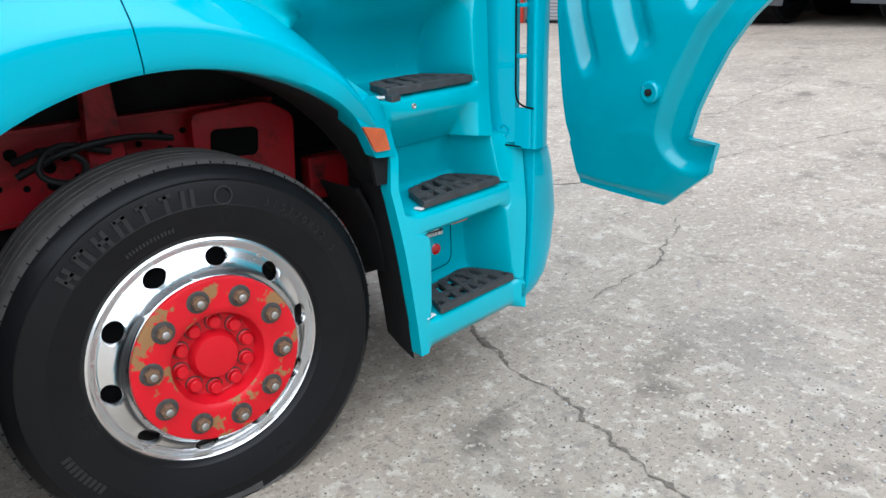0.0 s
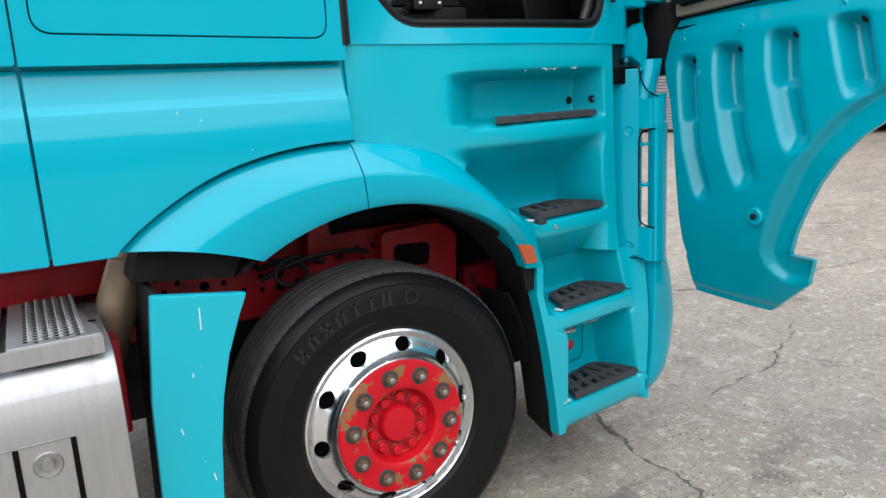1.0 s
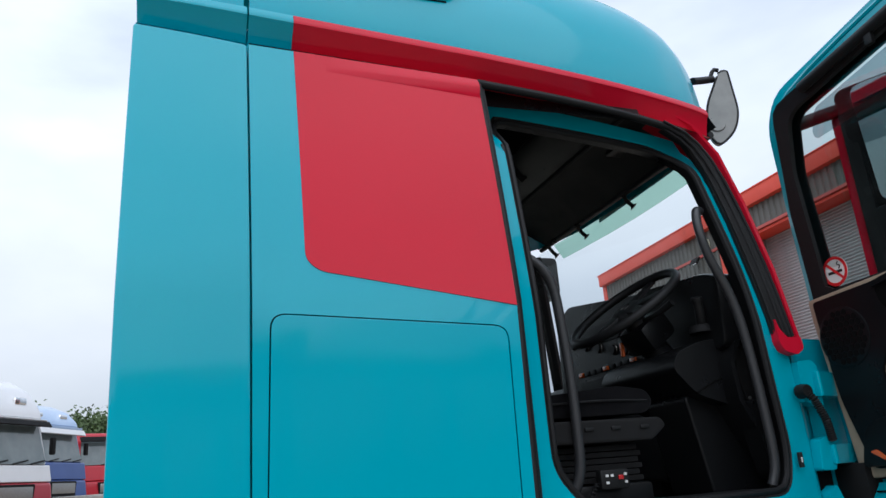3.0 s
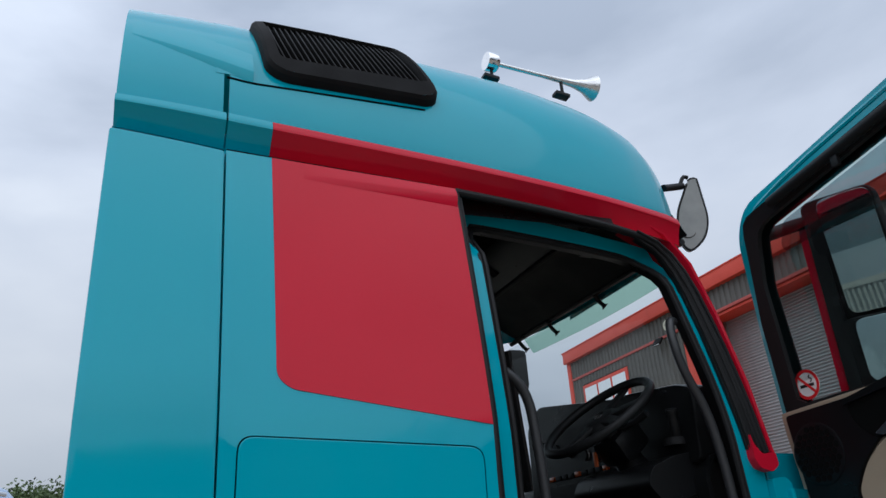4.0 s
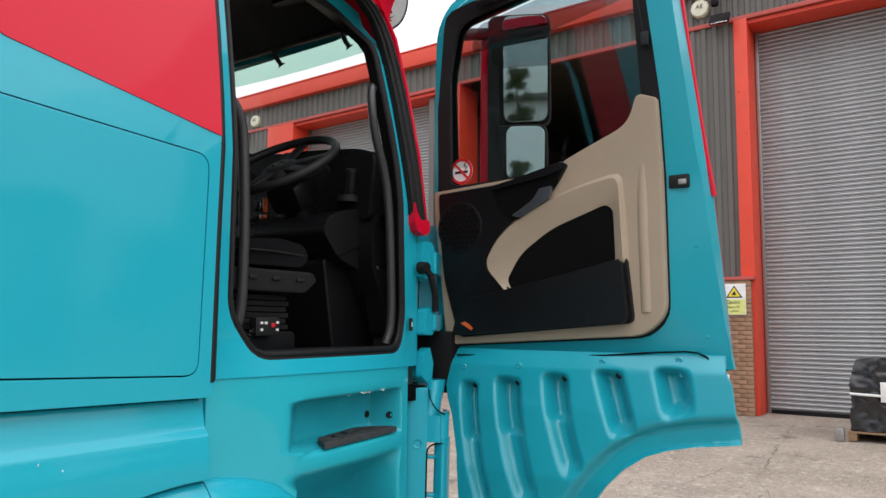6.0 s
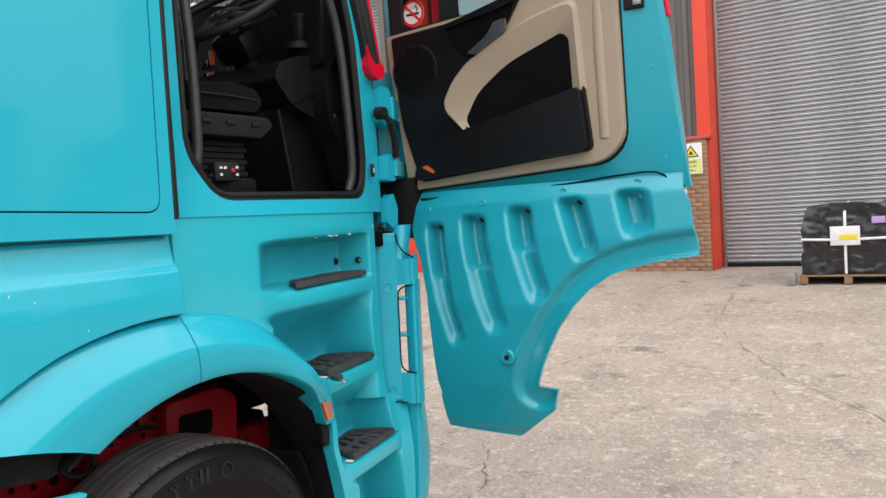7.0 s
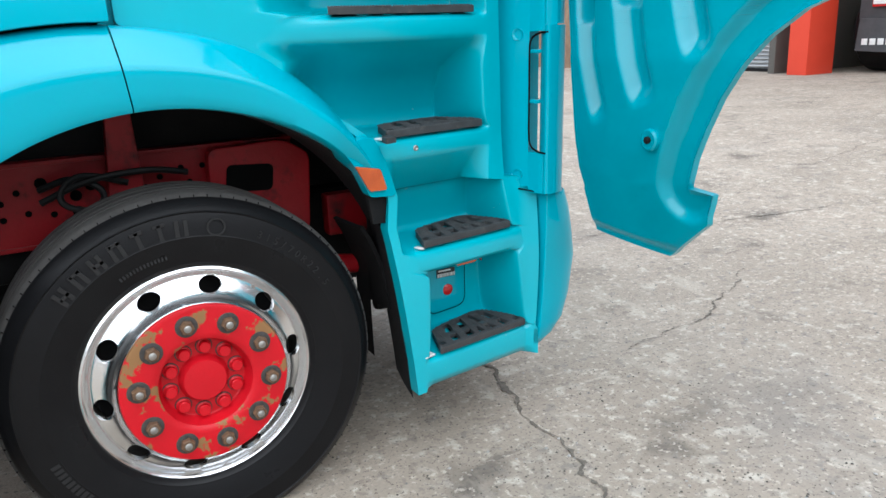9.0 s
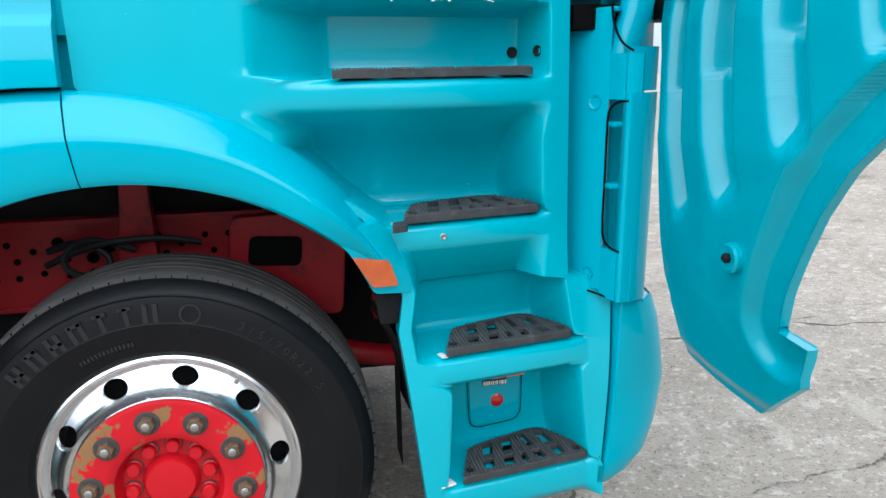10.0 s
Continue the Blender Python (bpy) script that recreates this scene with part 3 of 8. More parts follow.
bm = plate(rounded([(0.437, 0.962), (0.524, 0.941), (0.545, 0.880), (0.482, 0.886)], 0.008), "y", -0.018, 0.02, 0.006)
part("side_lamp", bend(bm, tip), amber, truck, "amber side indicator lens")
bm = plate(rounded([(0.40, 1.008), (0.434, 0.968), (0.460, 0.920), (0.486, 0.868), (0.580, 0.853), (0.568, 0.908), (0.544, 0.972), (0.512, 1.03), (0.465, 1.03)], [0.02, 0.02, 0.02, 0.012, 0.012, 0.04, 0.04, 0.03, 0.03]), "y", -0.008, 0.04, 0.006)
part("fender_tip", bend(bm, tip), paint, truck)
part("tip_bracket", bend(plate([(0.487, 0.868), (0.565, 0.856), (0.570, 0.775), (0.50, 0.785)], "y", 0.012, 0.03, 0.003), tip), dull_black, truck)

# Mudguard panel behind the wheel.
pts = [(-0.695, 1.018), (-0.462, 0.985), (-0.487, 0.93), (-0.525, 0.83), (-0.552, 0.72), (-0.57, 0.6), (-0.582, 0.47), (-0.586, 0.3), (-0.575, 0.22), (-0.70, 0.20), (-0.735, 0.45), (-0.725, 0.75)]
part("mudguard_panel", bend(plate(pts, "y", -0.075, -0.045, 0.008), lambda c: c), paint_worn_lit, truck, "teal mudguard panel with scratches")
pts = [(-0.69, 1.112), (-0.40, 1.112), (-0.46, 1.0), (-0.72, 1.03)]
part("mudguard_top", plate(pts, "y", 0.06, 0.35, 0.006), dull_black, truck)
part("mudguard_side", plate([(-0.715, 0.2), (-0.69, 0.2), (-0.665, 1.01), (-0.69, 1.02)], "y", -0.04, 0.36, 0.006), dull_black, truck)

# Wheel-arch liner: a black tub over the wheel, open to the frame behind.
rows = []
for a in range(2, 31, 4):
    k = smoothstep((a - 2) / 20)
    rows.append([(arc_point(r, a)[0], y, arc_point(r, a)[1]) for r, y in ((0.600, 0.22), (0.596 + 0.006 * (a % 8 == 2), 0.25), (0.594, 0.29), (0.592, 0.33), (0.59, 0.37), (0.59, 0.42))])
part("arch_liner", backed(sheet(rows), (0.012, 0, 0.004)), dull_black, truck)
for a0, a1, depth in ((28, 80, 0.30), (80, 128, 0.14)):
    rows = []
    for a in range(a0, a1 + 1, 4):
        r = interp(a, [28, 40, 60, 90, 128], [0.652, 0.664, 0.684, 0.704, 0.72])
        rows.append([(arc_point(r, a)[0], y, arc_point(r, a)[1]) for y in (0.10 if a < 56 else 0.03, 0.12, 0.16 if depth > 0.2 else 0.13, depth)])
    part("arch_liner", backed(sheet(rows), (0, 0, 0.012)), dull_black, truck)
# Added black blockers: they stop daylight showing through the wheel arch.
part("bulkhead", block((0.62, 0.74, 1.10), (0.5, 0.06, 0.62), 0.02), dull_black, truck)
part("engine_tunnel", block((0.35, 1.25, 0.98), (1.3, 0.10, 0.60), 0.03), dull_black, truck)
part("seam_back", block((-0.098, 0.075, 1.44), (0.05, 0.012, 0.30), 0), paint, truck)


# ---- boarding steps: one moulded unit with four niches ----
# Outline of the moulding from top to bottom: depth behind the face, height, left and right end of the niche.
STEPS = ((0.0, 1.60, 0.30, 0.945), (0.0, 1.545, 0.30, 0.945), (0.0, 1.520, 0.30, 0.945), (0.008, 1.510, 0.23, 0.945), (0.10, 1.500, 0.23, 0.945), (0.135, 1.485, 0.23, 0.945),
         (0.145, 1.43, 0.23, 0.945), (0.148, 1.375, 0.23, 0.945), (0.135, 1.356, 0.23, 0.945), (0.03, 1.345, 0.30, 0.948), (0.006, 1.338, 0.28, 0.95), (0.0, 1.325, 0.26, 0.95), (0.0, 1.290, 0.22, 0.95),
         (0.010, 1.272, 0.22, 0.948), (0.09, 1.235, 0.28, 0.935), (0.17, 1.19, 0.28, 0.925), (0.215, 1.13, 0.28, 0.925), (0.235, 1.07, 0.28, 0.925), (0.235, 1.035, 0.28, 0.93), (0.22, 1.020, 0.28, 0.94),
         (0.03, 1.012, 0.42, 0.95), (0.006, 1.006, 0.45, 0.952), (0.0, 0.995, 0.45, 0.952), (0.0, 0.962, 0.45, 0.952), (0.012, 0.945, 0.45, 0.945), (0.06, 0.895, 0.46, 0.935), (0.115, 0.850, 0.5, 0.93), (0.125, 0.842, 0.5, 0.97),
         (0.150, 0.838, 0.5, 0.99), (0.185, 0.76, 0.5, 1.0), (0.20, 0.715, 0.5, 1.005), (0.195, 0.698, 0.5, 1.01), (0.18, 0.690, 0.5, 1.015), (0.03, 0.683, 0.58, 1.05), (0.006, 0.677, 0.6, 1.055), (0.0, 0.665, 0.6, 1.06), (0.0, 0.625, 0.6, 1.06),
         (0.012, 0.610, 0.64, 1.05), (0.10, 0.600, 0.66, 1.035), (0.165, 0.59, 0.665, 1.03), (0.185, 0.56, 0.665, 1.03), (0.192, 0.48, 0.66, 1.035), (0.196, 0.39, 0.655, 1.045), (0.19, 0.362, 0.65, 1.05), (0.17, 0.352, 0.65, 1.052), (0.03, 0.343, 0.64, 1.075),
         (0.006, 0.337, 0.63, 1.08), (0.0, 0.325, 0.62, 1.085), (0.0, 0.275, 0.62, 1.085), (0.012, 0.25, 0.62, 1.085), (0.05, 0.238, 0.62, 1.085))


def step_face(x, z):
    """The plan of the unit's front face: it comes in towards the front, and stands out lower down."""
    low = smoothstep((1.0 - z) / 0.5)
    return (flank(x) + 0.035) * (1 - low) + low * (0.042 + 0.16 * (x - 0.55)) - 0.55 * max(0.0, x - 1.045) * (z < 0.843)


def step_left(z):
    """Where the unit ends towards the wheel."""
    return interp(z, [0.2, 0.34, 0.5, 0.72, 0.76, 0.80, 0.86, 0.95, 1.0, 1.05, 1.1, 1.2, 1.3, 1.34, 1.6], [0.606, 0.594, 0.575, 0.548, 0.542, 0.555, 0.555, 0.525, 0.50, 0.455, 0.37, 0.15, -0.04, -0.09, -0.096])


def step_right(z):
    return interp(z, [0.2, 0.3, 0.838, 0.846, 1.6], [1.068, 1.076, 1.108, 0.995, 0.992])


def eased(t, e=0.16):
    """A straight ramp from 0 to 1 with a small fillet at both ends."""
    t = max(0.0, min(1.0, t))
    k = 1 / (1 - e)
    if t < e:
        return k * t * t / (2 * e)
    if t > 1 - e:
        return 1 - k * (1 - t) ** 2 / (2 * e)
    return k * (t - e / 2)


rows = []
for d, z, xl, xr in STEPS:
    x0, x1 = step_left(z), step_right(z)
    row = [Vector((x0, step_face(x0, z) + 0.05, z))]
    xl = max(xl, x0 + 0.03)
    rl = 0.20 if z > 1.34 else 0.10 if z > 1.1 else 0.035
    rr = 0.05 if z > 1.34 else 0.062
    cols = [x0, x0 + 0.006] + [x0 + 0.006 + (xl - x0 - 0.006) * i / 8 for i in range(1, 8)]
    cols += [xl + rl * i / 14 for i in range(15)] + [xl + rl + (xr - rr - xl - rl) * i / 16 for i in range(1, 16)]
    cols += [xr - rr + rr * i / 14 for i in range(15)] + [xr + (x1 - xr) * i / 4 for i in range(1, 4)] + [x1 - 0.004, x1]
    for x in cols:
        m = eased((x - xl) / rl) * eased((xr - x) / rr)
        row.append(Vector((x, step_face(x, z) + d * m, z)))
    row.append(Vector((x1, step_face(x1, z) + 0.08, z)))
    rows.append(row)
step_unit = part("step_unit", sheet(rows), paint_worn_lit, truck, "teal moulded boarding steps with scuffed edges", smooth=50)

# Fill behind the unit's left edge, towards the wheel.
rows = []
for z in (0.21, 0.3, 0.45, 0.6, 0.7, 0.76):
    x = step_left(z)
    rows.append([(x, step_face(x, z) + 0.045, z), (x + 0.02, 0.2, z), (x + 0.05, 0.32, z)])
part("step_cheek", sheet(rows), dull_black, step_unit)


def clipped(poly, hull):
    """The part of a polygon inside a convex outline that runs counter-clockwise."""
    out = [Vector(p) for p in poly]
    for a, b in zip(hull, hull[1:] + hull[:1]):
        e, src, out = b - a, out, []
        side = lambda p: e.x * (p.y - a.y) - e.y * (p.x - a.x)
        for p, q in zip(src, src[1:] + src[:1]):
            sp, sq = side(p), side(q)
            if sp >= 0:
                out.append(p)
            if sp * sq < 0:
                out.append(p.lerp(q, sp / (sp - sq)))
        if not out:
            break
    return out


def step_tread(z, xl, xr, depth):
    """A black tread pad: a rounded rim round slanted cross bars, open between them, with a fine grip on top."""
    def yf(x):
        return step_face(x, z) + 0.002

    w = xr - xl
    raw = [(xl, yf(xl) - 0.006), (xr, yf(xr) - 0.006), (xr - 0.01 * w, yf(xr) + depth * 0.22), (xr - 0.20 * w, yf(xr) + depth * 0.94), (xr - 0.30 * w, yf(xr) + depth), (xl + 0.24 * w, yf(xl) + depth), (xl + 0.13 * w, yf(xl) + depth * 0.86)]
    outline = [Vector(p) for p in rounded(raw, [0.008, 0.008, 0.02, 0.03, 0.03, 0.03, 0.03], 4)]
    c = sum(outline, Vector((0, 0))) / len(outline)
    inner = [c + Vector(((p.x - c.x) * 0.90, (p.y - c.y) * 0.80)) for p in outline]
    lo = [(p.x, p.y, z - 0.010) for p in outline]
    hi = [(c.x + (p.x - c.x) * 0.99, c.y + (p.y - c.y) * 0.98, z + 0.009) for p in outline]
    hi_in = [(p.x, p.y, z + 0.009) for p in inner]
    lo_in = [(p.x, p.y, z - 0.006) for p in inner]
    bm = sheet([lo, [(p.x, p.y, z + 0.006) for p in outline], hi, hi_in, lo_in], close_v=True)
    bars = ((0.06, 0.17, 0.10), (0.25, 0.33, 0.10), (0.41, 0.47, 0.10), (0.56, 0.62, -0.06), (0.70, 0.78, -0.10), (0.86, 0.97, -0.10))
    quads = []
    for f0, f1, s in bars:
        x0, x1 = xl + w * f0, xl + w * f1
        quads.append([(x0, yf(x0) - 0.01), (x1, yf(x1) - 0.01), (x1 + s * w, yf(x1) + depth * 1.05), (x0 + s * w, yf(x0) + depth * 1.05)])
    ym = yf(xl + 0.5 * w) + 0.47 * depth
    quads.append([(xl, ym - 0.014 - 0.08 * w), (xr, ym - 0.014 + 0.08 * w), (xr, ym + 0.012 + 0.08 * w), (xl, ym + 0.012 - 0.08 * w)])
    rim_in = [c + Vector(((p.x - c.x) * 0.93, (p.y - c.y) * 0.85)) for p in outline]
    kept = [clipped(q, rim_in) for q in quads]
    for i, q in enumerate(kept):
        if len(q) > 2:
            plate([tuple(p) for p in q], "z", z - 0.006, z + 0.008 - 0.0006 * (i == 6), 0.002, bm, 1)
    ob = part("step_tread", bm, tread_plastic, step_unit, "ribbed black plastic step tread")
    pm = bmesh.new()
    for i in range(int(w / 0.0095)):
        for j in range(int(depth * 1.05 / 0.0095)):
            x = xl + 0.006 + 0.0095 * i
            p = Vector((x, yf(x) + 0.0095 * j))
            on_bar = any(len(q) > 2 and len(clipped([p, p + Vector((1e-4, 0)), p + Vector((0, 1e-4))], q)) > 2 for q in kept[:6])
            on_rim = len(clipped([p, p + Vector((1e-4, 0)), p + Vector((0, 1e-4))], outline)) > 2 and len(clipped([p, p + Vector((1e-4, 0)), p + Vector((0, 1e-4))], inner)) < 3
            if on_bar or on_rim:
                k = 0.0028
                v = [pm.verts.new((p.x + dx * k, p.y + dy * k, z + h)) for dx, dy, h in ((-1, -1, 0.008), (1, -1, 0.008), (1, 1, 0.008), (-1, 1, 0.008), (0, 0, 0.0125))]
                for n in range(4):
                    pm.faces.new((v[n], v[(n + 1) % 4], v[4]))
    tagged(part("tread_grip", pm, tread_plastic, ob, smooth=0), kind="stuff")
    for f in (0.07, 0.93):
        x = xl + f * w
        part("tread_screw", revolve([(0.011, 0.009), (0.011, 0.0115), (0.008, 0.0115), (0.007, 0.0095), (0.0, 0.0095)], (x, yf(x) + 0.022, z), "z", 14), black_plastic, ob)
    x = xl + 0.52 * w
    # Black sheet that puts shade into the gaps between the bars.
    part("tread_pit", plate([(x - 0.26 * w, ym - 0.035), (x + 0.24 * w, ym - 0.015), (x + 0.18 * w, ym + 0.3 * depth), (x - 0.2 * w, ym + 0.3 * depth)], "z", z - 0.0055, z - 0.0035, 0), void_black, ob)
    return ob


step_tread(1.356, 0.415, 0.895, 0.105)
step_tread(1.026, 0.565, 0.915, 0.185)
step_tread(0.698, 0.655, 1.000, 0.165)
step_tread(0.358, 0.690, 1.045, 0.165)


# stone chips and scratches in the paint
chips = bmesh.new()
rnd = random.Random(21)
for x, z in ((-0.562, 1.443), (-0.508, 1.423), (-1.174, 1.43), (-0.39, 1.34)):
    block((x, flank(x) - 0.0005 + (-0.012 * smoothstep((1.47 - z) / 0.1)), z), (rnd.uniform(0.0015, 0.0025), 0.002, rnd.uniform(0.003, 0.007)), 0, chips, Matrix.Rotation(rnd.uniform(-0.7, 0.7), 4, "Y"))
for x, z, h in ((-0.586, 0.94, 0.055), (-0.664, 0.661, 0.016), (-0.62, 0.80, 0.012), (-0.60, 0.52, 0.02)):
    block((x, -0.0755, z), (0.0025, 0.002, h), 0, chips, Matrix.Rotation(rnd.uniform(-0.25, 0.25), 4, "Y"))
tagged(part("paint_chip", chips, white_plastic, truck, smooth=0), kind="stuff")


# ---- front wheel ----
def front_wheel():
    c = (WX, 0.0, WZ)
    wheel = part("front_wheel", revolve([(0.27, 0.22), (0.285, 0.16), (0.285, 0.34), (0.27, 0.34)], c, segs=48), steel, truck, "front wheel with polished alloy rim")
    side = [(0.288, 0.130), (0.300, 0.112), (0.312, 0.103), (0.316, 0.1035), (0.345, 0.091), (0.38, 0.084), (0.384, 0.0825), (0.388, 0.084), (0.415, 0.087), (0.442, 0.094), (0.446, 0.092), (0.450, 0.096), (0.468, 0.109),
            (0.478, 0.124), (0.486, 0.136)]
    tread = [(0.489, 0.150)]
    for g in (0.180, 0.215, 0.262, 0.297):
        tread += [(0.4905, g - 0.0055), (0.482, g - 0.004), (0.482, g + 0.004), (0.4905, g + 0.0055)]
    tread += [(0.489, 0.330)]
    back = [(r, 0.478 - a) for r, a in side[::-1]]
    bm = revolve(side + tread + back, c, segs=144)
    for v in bm.verts:
        if v.co.z < 0.004:
            v.co.y += (0.5 if v.co.y > 0.24 else -0.5) * min(0.02, (0.004 - v.co.z) * 0.4)
            v.co.z = 0.004
    for f in bm.faces:
        m = f.calc_center_median()
        if math.hypot(m.x - c[0], m.z - c[2]) > 0.4745 or m.z < 0.02:
            f.material_index = 1
    part("tyre", bm, [rubber, tread_rubber], wheel, "worn black truck tyre with raised lettering")
    # small cuts along the tread's shoulder
    bm = bmesh.new()
    for k in range(90):
        a = 2 * math.pi * k / 90 + 0.02
        t = Matrix.Translation(c) @ Matrix.Rotation(-a, 4, "Y")
        if WZ + 0.48 * math.sin(a) > 0.06:
            block((0, 0, 0), (0.008, 0.006, 0.0016), 0, bm, t @ Matrix.Translation((0.4795, 0.127, 0)))
    tagged(part("tread_sipe", bm, void_black, wheel, smooth=0), kind="stuff")

    # Alloy rim: lip, well, then the dish with ten hand holes.
    rim = part("rim", revolve([(0.284, 0.16), (0.292, 0.128), (0.2985, 0.120), (0.2985, 0.113), (0.293, 0.110), (0.289, 0.112), (0.286, 0.118), (0.2845, 0.128), (0.283, 0.133)], c, segs=128), alloy, wheel, "polished alloy rim with ten round hand holes")
    dish = [(0.283, 0.133), (0.281, 0.129), (0.277, 0.124), (0.270, 0.118), (0.260, 0.113), (0.248, 0.107), (0.236, 0.099), (0.226, 0.088), (0.219, 0.076), (0.214, 0.066)]
    run = [0.0]
    for (r0, a0), (r1, a1) in zip(dish, dish[1:]):
        run.append(run[-1] + math.hypot(r1 - r0, a1 - a0))
    half, tall = 0.5 * 2 * math.pi * 0.248 / 10, run[-1]
    hole = [(0.0305 * math.cos(2 * math.pi * k / 32), tall * 0.445 + 0.0285 * math.sin(2 * math.pi * k / 32)) for k in range(32)]
    bm = bmesh.new()
    for s in range(10):
        own = ring([(-half, 0), (half, 0), (half, tall), (-half, tall)], hole, 64, "z", 0, 0)
        own.verts.ensure_lookup_table()
        rim_loop = list(own.verts)[64:]
        deep = [own.verts.new((v.co.x, v.co.y, 1.0)) for v in rim_loop]
        for i in range(64):
            own.faces.new((rim_loop[i], rim_loop[(i + 1) % 64], deep[(i + 1) % 64], deep[i]))
        bmesh.ops.subdivide_edges(own, edges=[e for e in own.edges if e.calc_length() > 0.02 and abs(e.verts[0].co.z - e.verts[1].co.z) < 0.1], cuts=3, use_grid_fill=True)
        for v in own.verts:
            r = float(np.interp(v.co.y, run, [d[0] for d in dish]))
            a = float(np.interp(v.co.y, run, [d[1] for d in dish])) + 0.022 * v.co.z
            th = v.co.x / 0.248 + 2 * math.pi * (s + 0.18) / 10
            v.co = Vector((c[0] + r * math.cos(th), c[1] + a, c[2] + r * math.sin(th)))
        join(bm, own)
    bmesh.ops.remove_doubles(bm, verts=bm.verts, dist=0.0006)
    ob = part("rim_dish", bm, alloy, rim, smooth=45)
    nr = []
    for v in ob.data.vertices:
        d = Vector((v.co.x - c[0], 0, v.co.z - c[2]))
        r = d.length
        e = 0.004
        g = (interp(-(r + e), [-q[0] for q in dish], [q[1] for q in dish]) - interp(-(r - e), [-q[0] for q in dish], [q[1] for q in dish])) / (2 * e)
        nr.append((d / r * g + Vector((0, -1, 0))).normalized())
    ob.data.normals_split_custom_set_from_vertices(nr)
    part("brake_drum", revolve([(0.0, 0.20), (0.262, 0.20), (0.265, 0.30)], c, segs=48), dull_black, wheel)
    part("valve", tube([(c[0] + 0.16, 0.115, c[2] + 0.215), (c[0] + 0.165, 0.15, c[2] + 0.22)], 0.006), steel, wheel)

    # Red hub flange, bolts and cap.
    flange = [(0.2125, 0.080), (0.2145, 0.062), (0.212, 0.056), (0.204, 0.053), (0.140, 0.053), (0.128, 0.055), (0.120, 0.061)]
    hub = part("hub", revolve(flange, c, segs=80), red_hub, wheel, "red hub with chipped paint and rust")
    part("hub_cap", revolve([(0.1205, 0.0605), (0.117, 0.074), (0.112, 0.090), (0.108, 0.098), (0.104, 0.101), (0.066, 0.101), (0.062, 0.097), (0.059, 0.083), (0.054, 0.076), (0.030, 0.074), (0.0, 0.074)], c, segs=64), red_cap, hub, "clean red hub cap")
    for k in range(10):
        a = radians(65.1 - 36 * k)
        p = Vector((c[0] + 0.1675 * math.cos(a), 0.0, c[2] + 0.1675 * math.sin(a)))
        part("washer", revolve([(0.0285, 0.054), (0.028, 0.0515), (0.026, 0.0505), (0.012, 0.0505)], p, segs=24), pocket_grey, hub)
        bm = revolve([(0.0185, 0.050), (0.0185, 0.038), (0.0165, 0.0345), (0.010, 0.034)], p, segs=6)
        bmesh.ops.rotate(bm, verts=bm.verts, cent=p, matrix=Matrix.Rotation(0.37 * k, 3, "Y"))
        part("wheel_nut", bm, rust, hub, smooth=20)
        part("stud", revolve([(0.0095, 0.036), (0.0095, 0.030), (0.0075, 0.0285), (0.0, 0.0285)], p, segs=14), steel, hub)
        a = radians(47 - 36 * k)
        p = Vector((c[0] + 0.0885 * math.cos(a), 0.0, c[2] + 0.0885 * math.sin(a)))
        bm = revolve([(0.0195, 0.102), (0.0195, 0.097), (0.0158, 0.095), (0.0158, 0.083), (0.0135, 0.080), (0.0, 0.080)], p, segs=12)
        part("hub_bolt", bm, red_cap, hub, smooth=25)
        part("bolt_ring", revolve([(0.0225, 0.1015), (0.022, 0.099), (0.0195, 0.099), (0.019, 0.1015)], p, segs=18), pocket_grey, hub)

    # Raised lettering round the sidewall.
    def round_text(text, radius, mid, size, step, depth, y):
        bm = bmesh.new()
        for i, ch in enumerate(text):
            a = radians(mid) - (i - (len(text) - 1) / 2) * step
            if ch == " ":
                continue
            m = Matrix.Translation((c[0] + radius * math.cos(a), y, c[2] + radius * math.sin(a))) @ Matrix.Rotation(math.pi / 2 - a, 4, "Y") @ Matrix.Rotation(math.pi / 2, 4, "X")
            join(bm, lettering(ch, size, depth, m))
        return bm

    part("size_marking", round_text("315/70R22.5", 0.405, 46, 0.028, 0.058, 0.0025, 0.0855), letters, wheel, smooth=0)
    bars = bmesh.new()
    for i, (w, gap) in enumerate(((0.030, 0), (0.034, 0), (0.028, 0), (0.026, 0), (0.030, 0), (0.022, 0), (0.028, 0))):
        a = radians(135 - 7.4 * i)
        t = Matrix.Translation((c[0] + 0.408 * math.cos(a), 0.0855, c[2] + 0.408 * math.sin(a))) @ Matrix.Rotation(math.pi / 2 - a, 4, "Y")
        for dx in ((-0.013, 0.009) if i not in (4, 5) else (0.0,)):
            block((0, 0, 0), (0.011, 0.004, 0.044), 0.001, bars, t @ Matrix.Translation((dx, 0, 0)))
        if i in (0, 1, 2, 3):
            block((0, 0, 0), (0.030, 0.004, 0.009), 0.001, bars, t @ Matrix.Translation((0, 0, 0.017 if i % 2 else -0.002)))
        if i in (4, 5):
            block((0, 0, 0), (0.030, 0.004, 0.009), 0.001, bars, t @ Matrix.Translation((0, 0, 0.018)))
    tagged(part("maker_marking", bars, letters, wheel, smooth=0), kind="stuff")
    a = radians(79)
    p = (c[0] + 0.408 * math.cos(a), 0.0, c[2] + 0.408 * math.sin(a))
    part("maker_mark", revolve([(0.024, 0.086), (0.024, 0.082), (0.019, 0.082), (0.019, 0.086)], p, segs=24), letters, wheel)
    small = bmesh.new()
    for i in range(14):
        a = radians(118 - 1.5 * i)
        t = Matrix.Translation((c[0] + 0.343 * math.cos(a), 0.0905, c[2] + 0.343 * math.sin(a))) @ Matrix.Rotation(math.pi / 2 - a, 4, "Y")
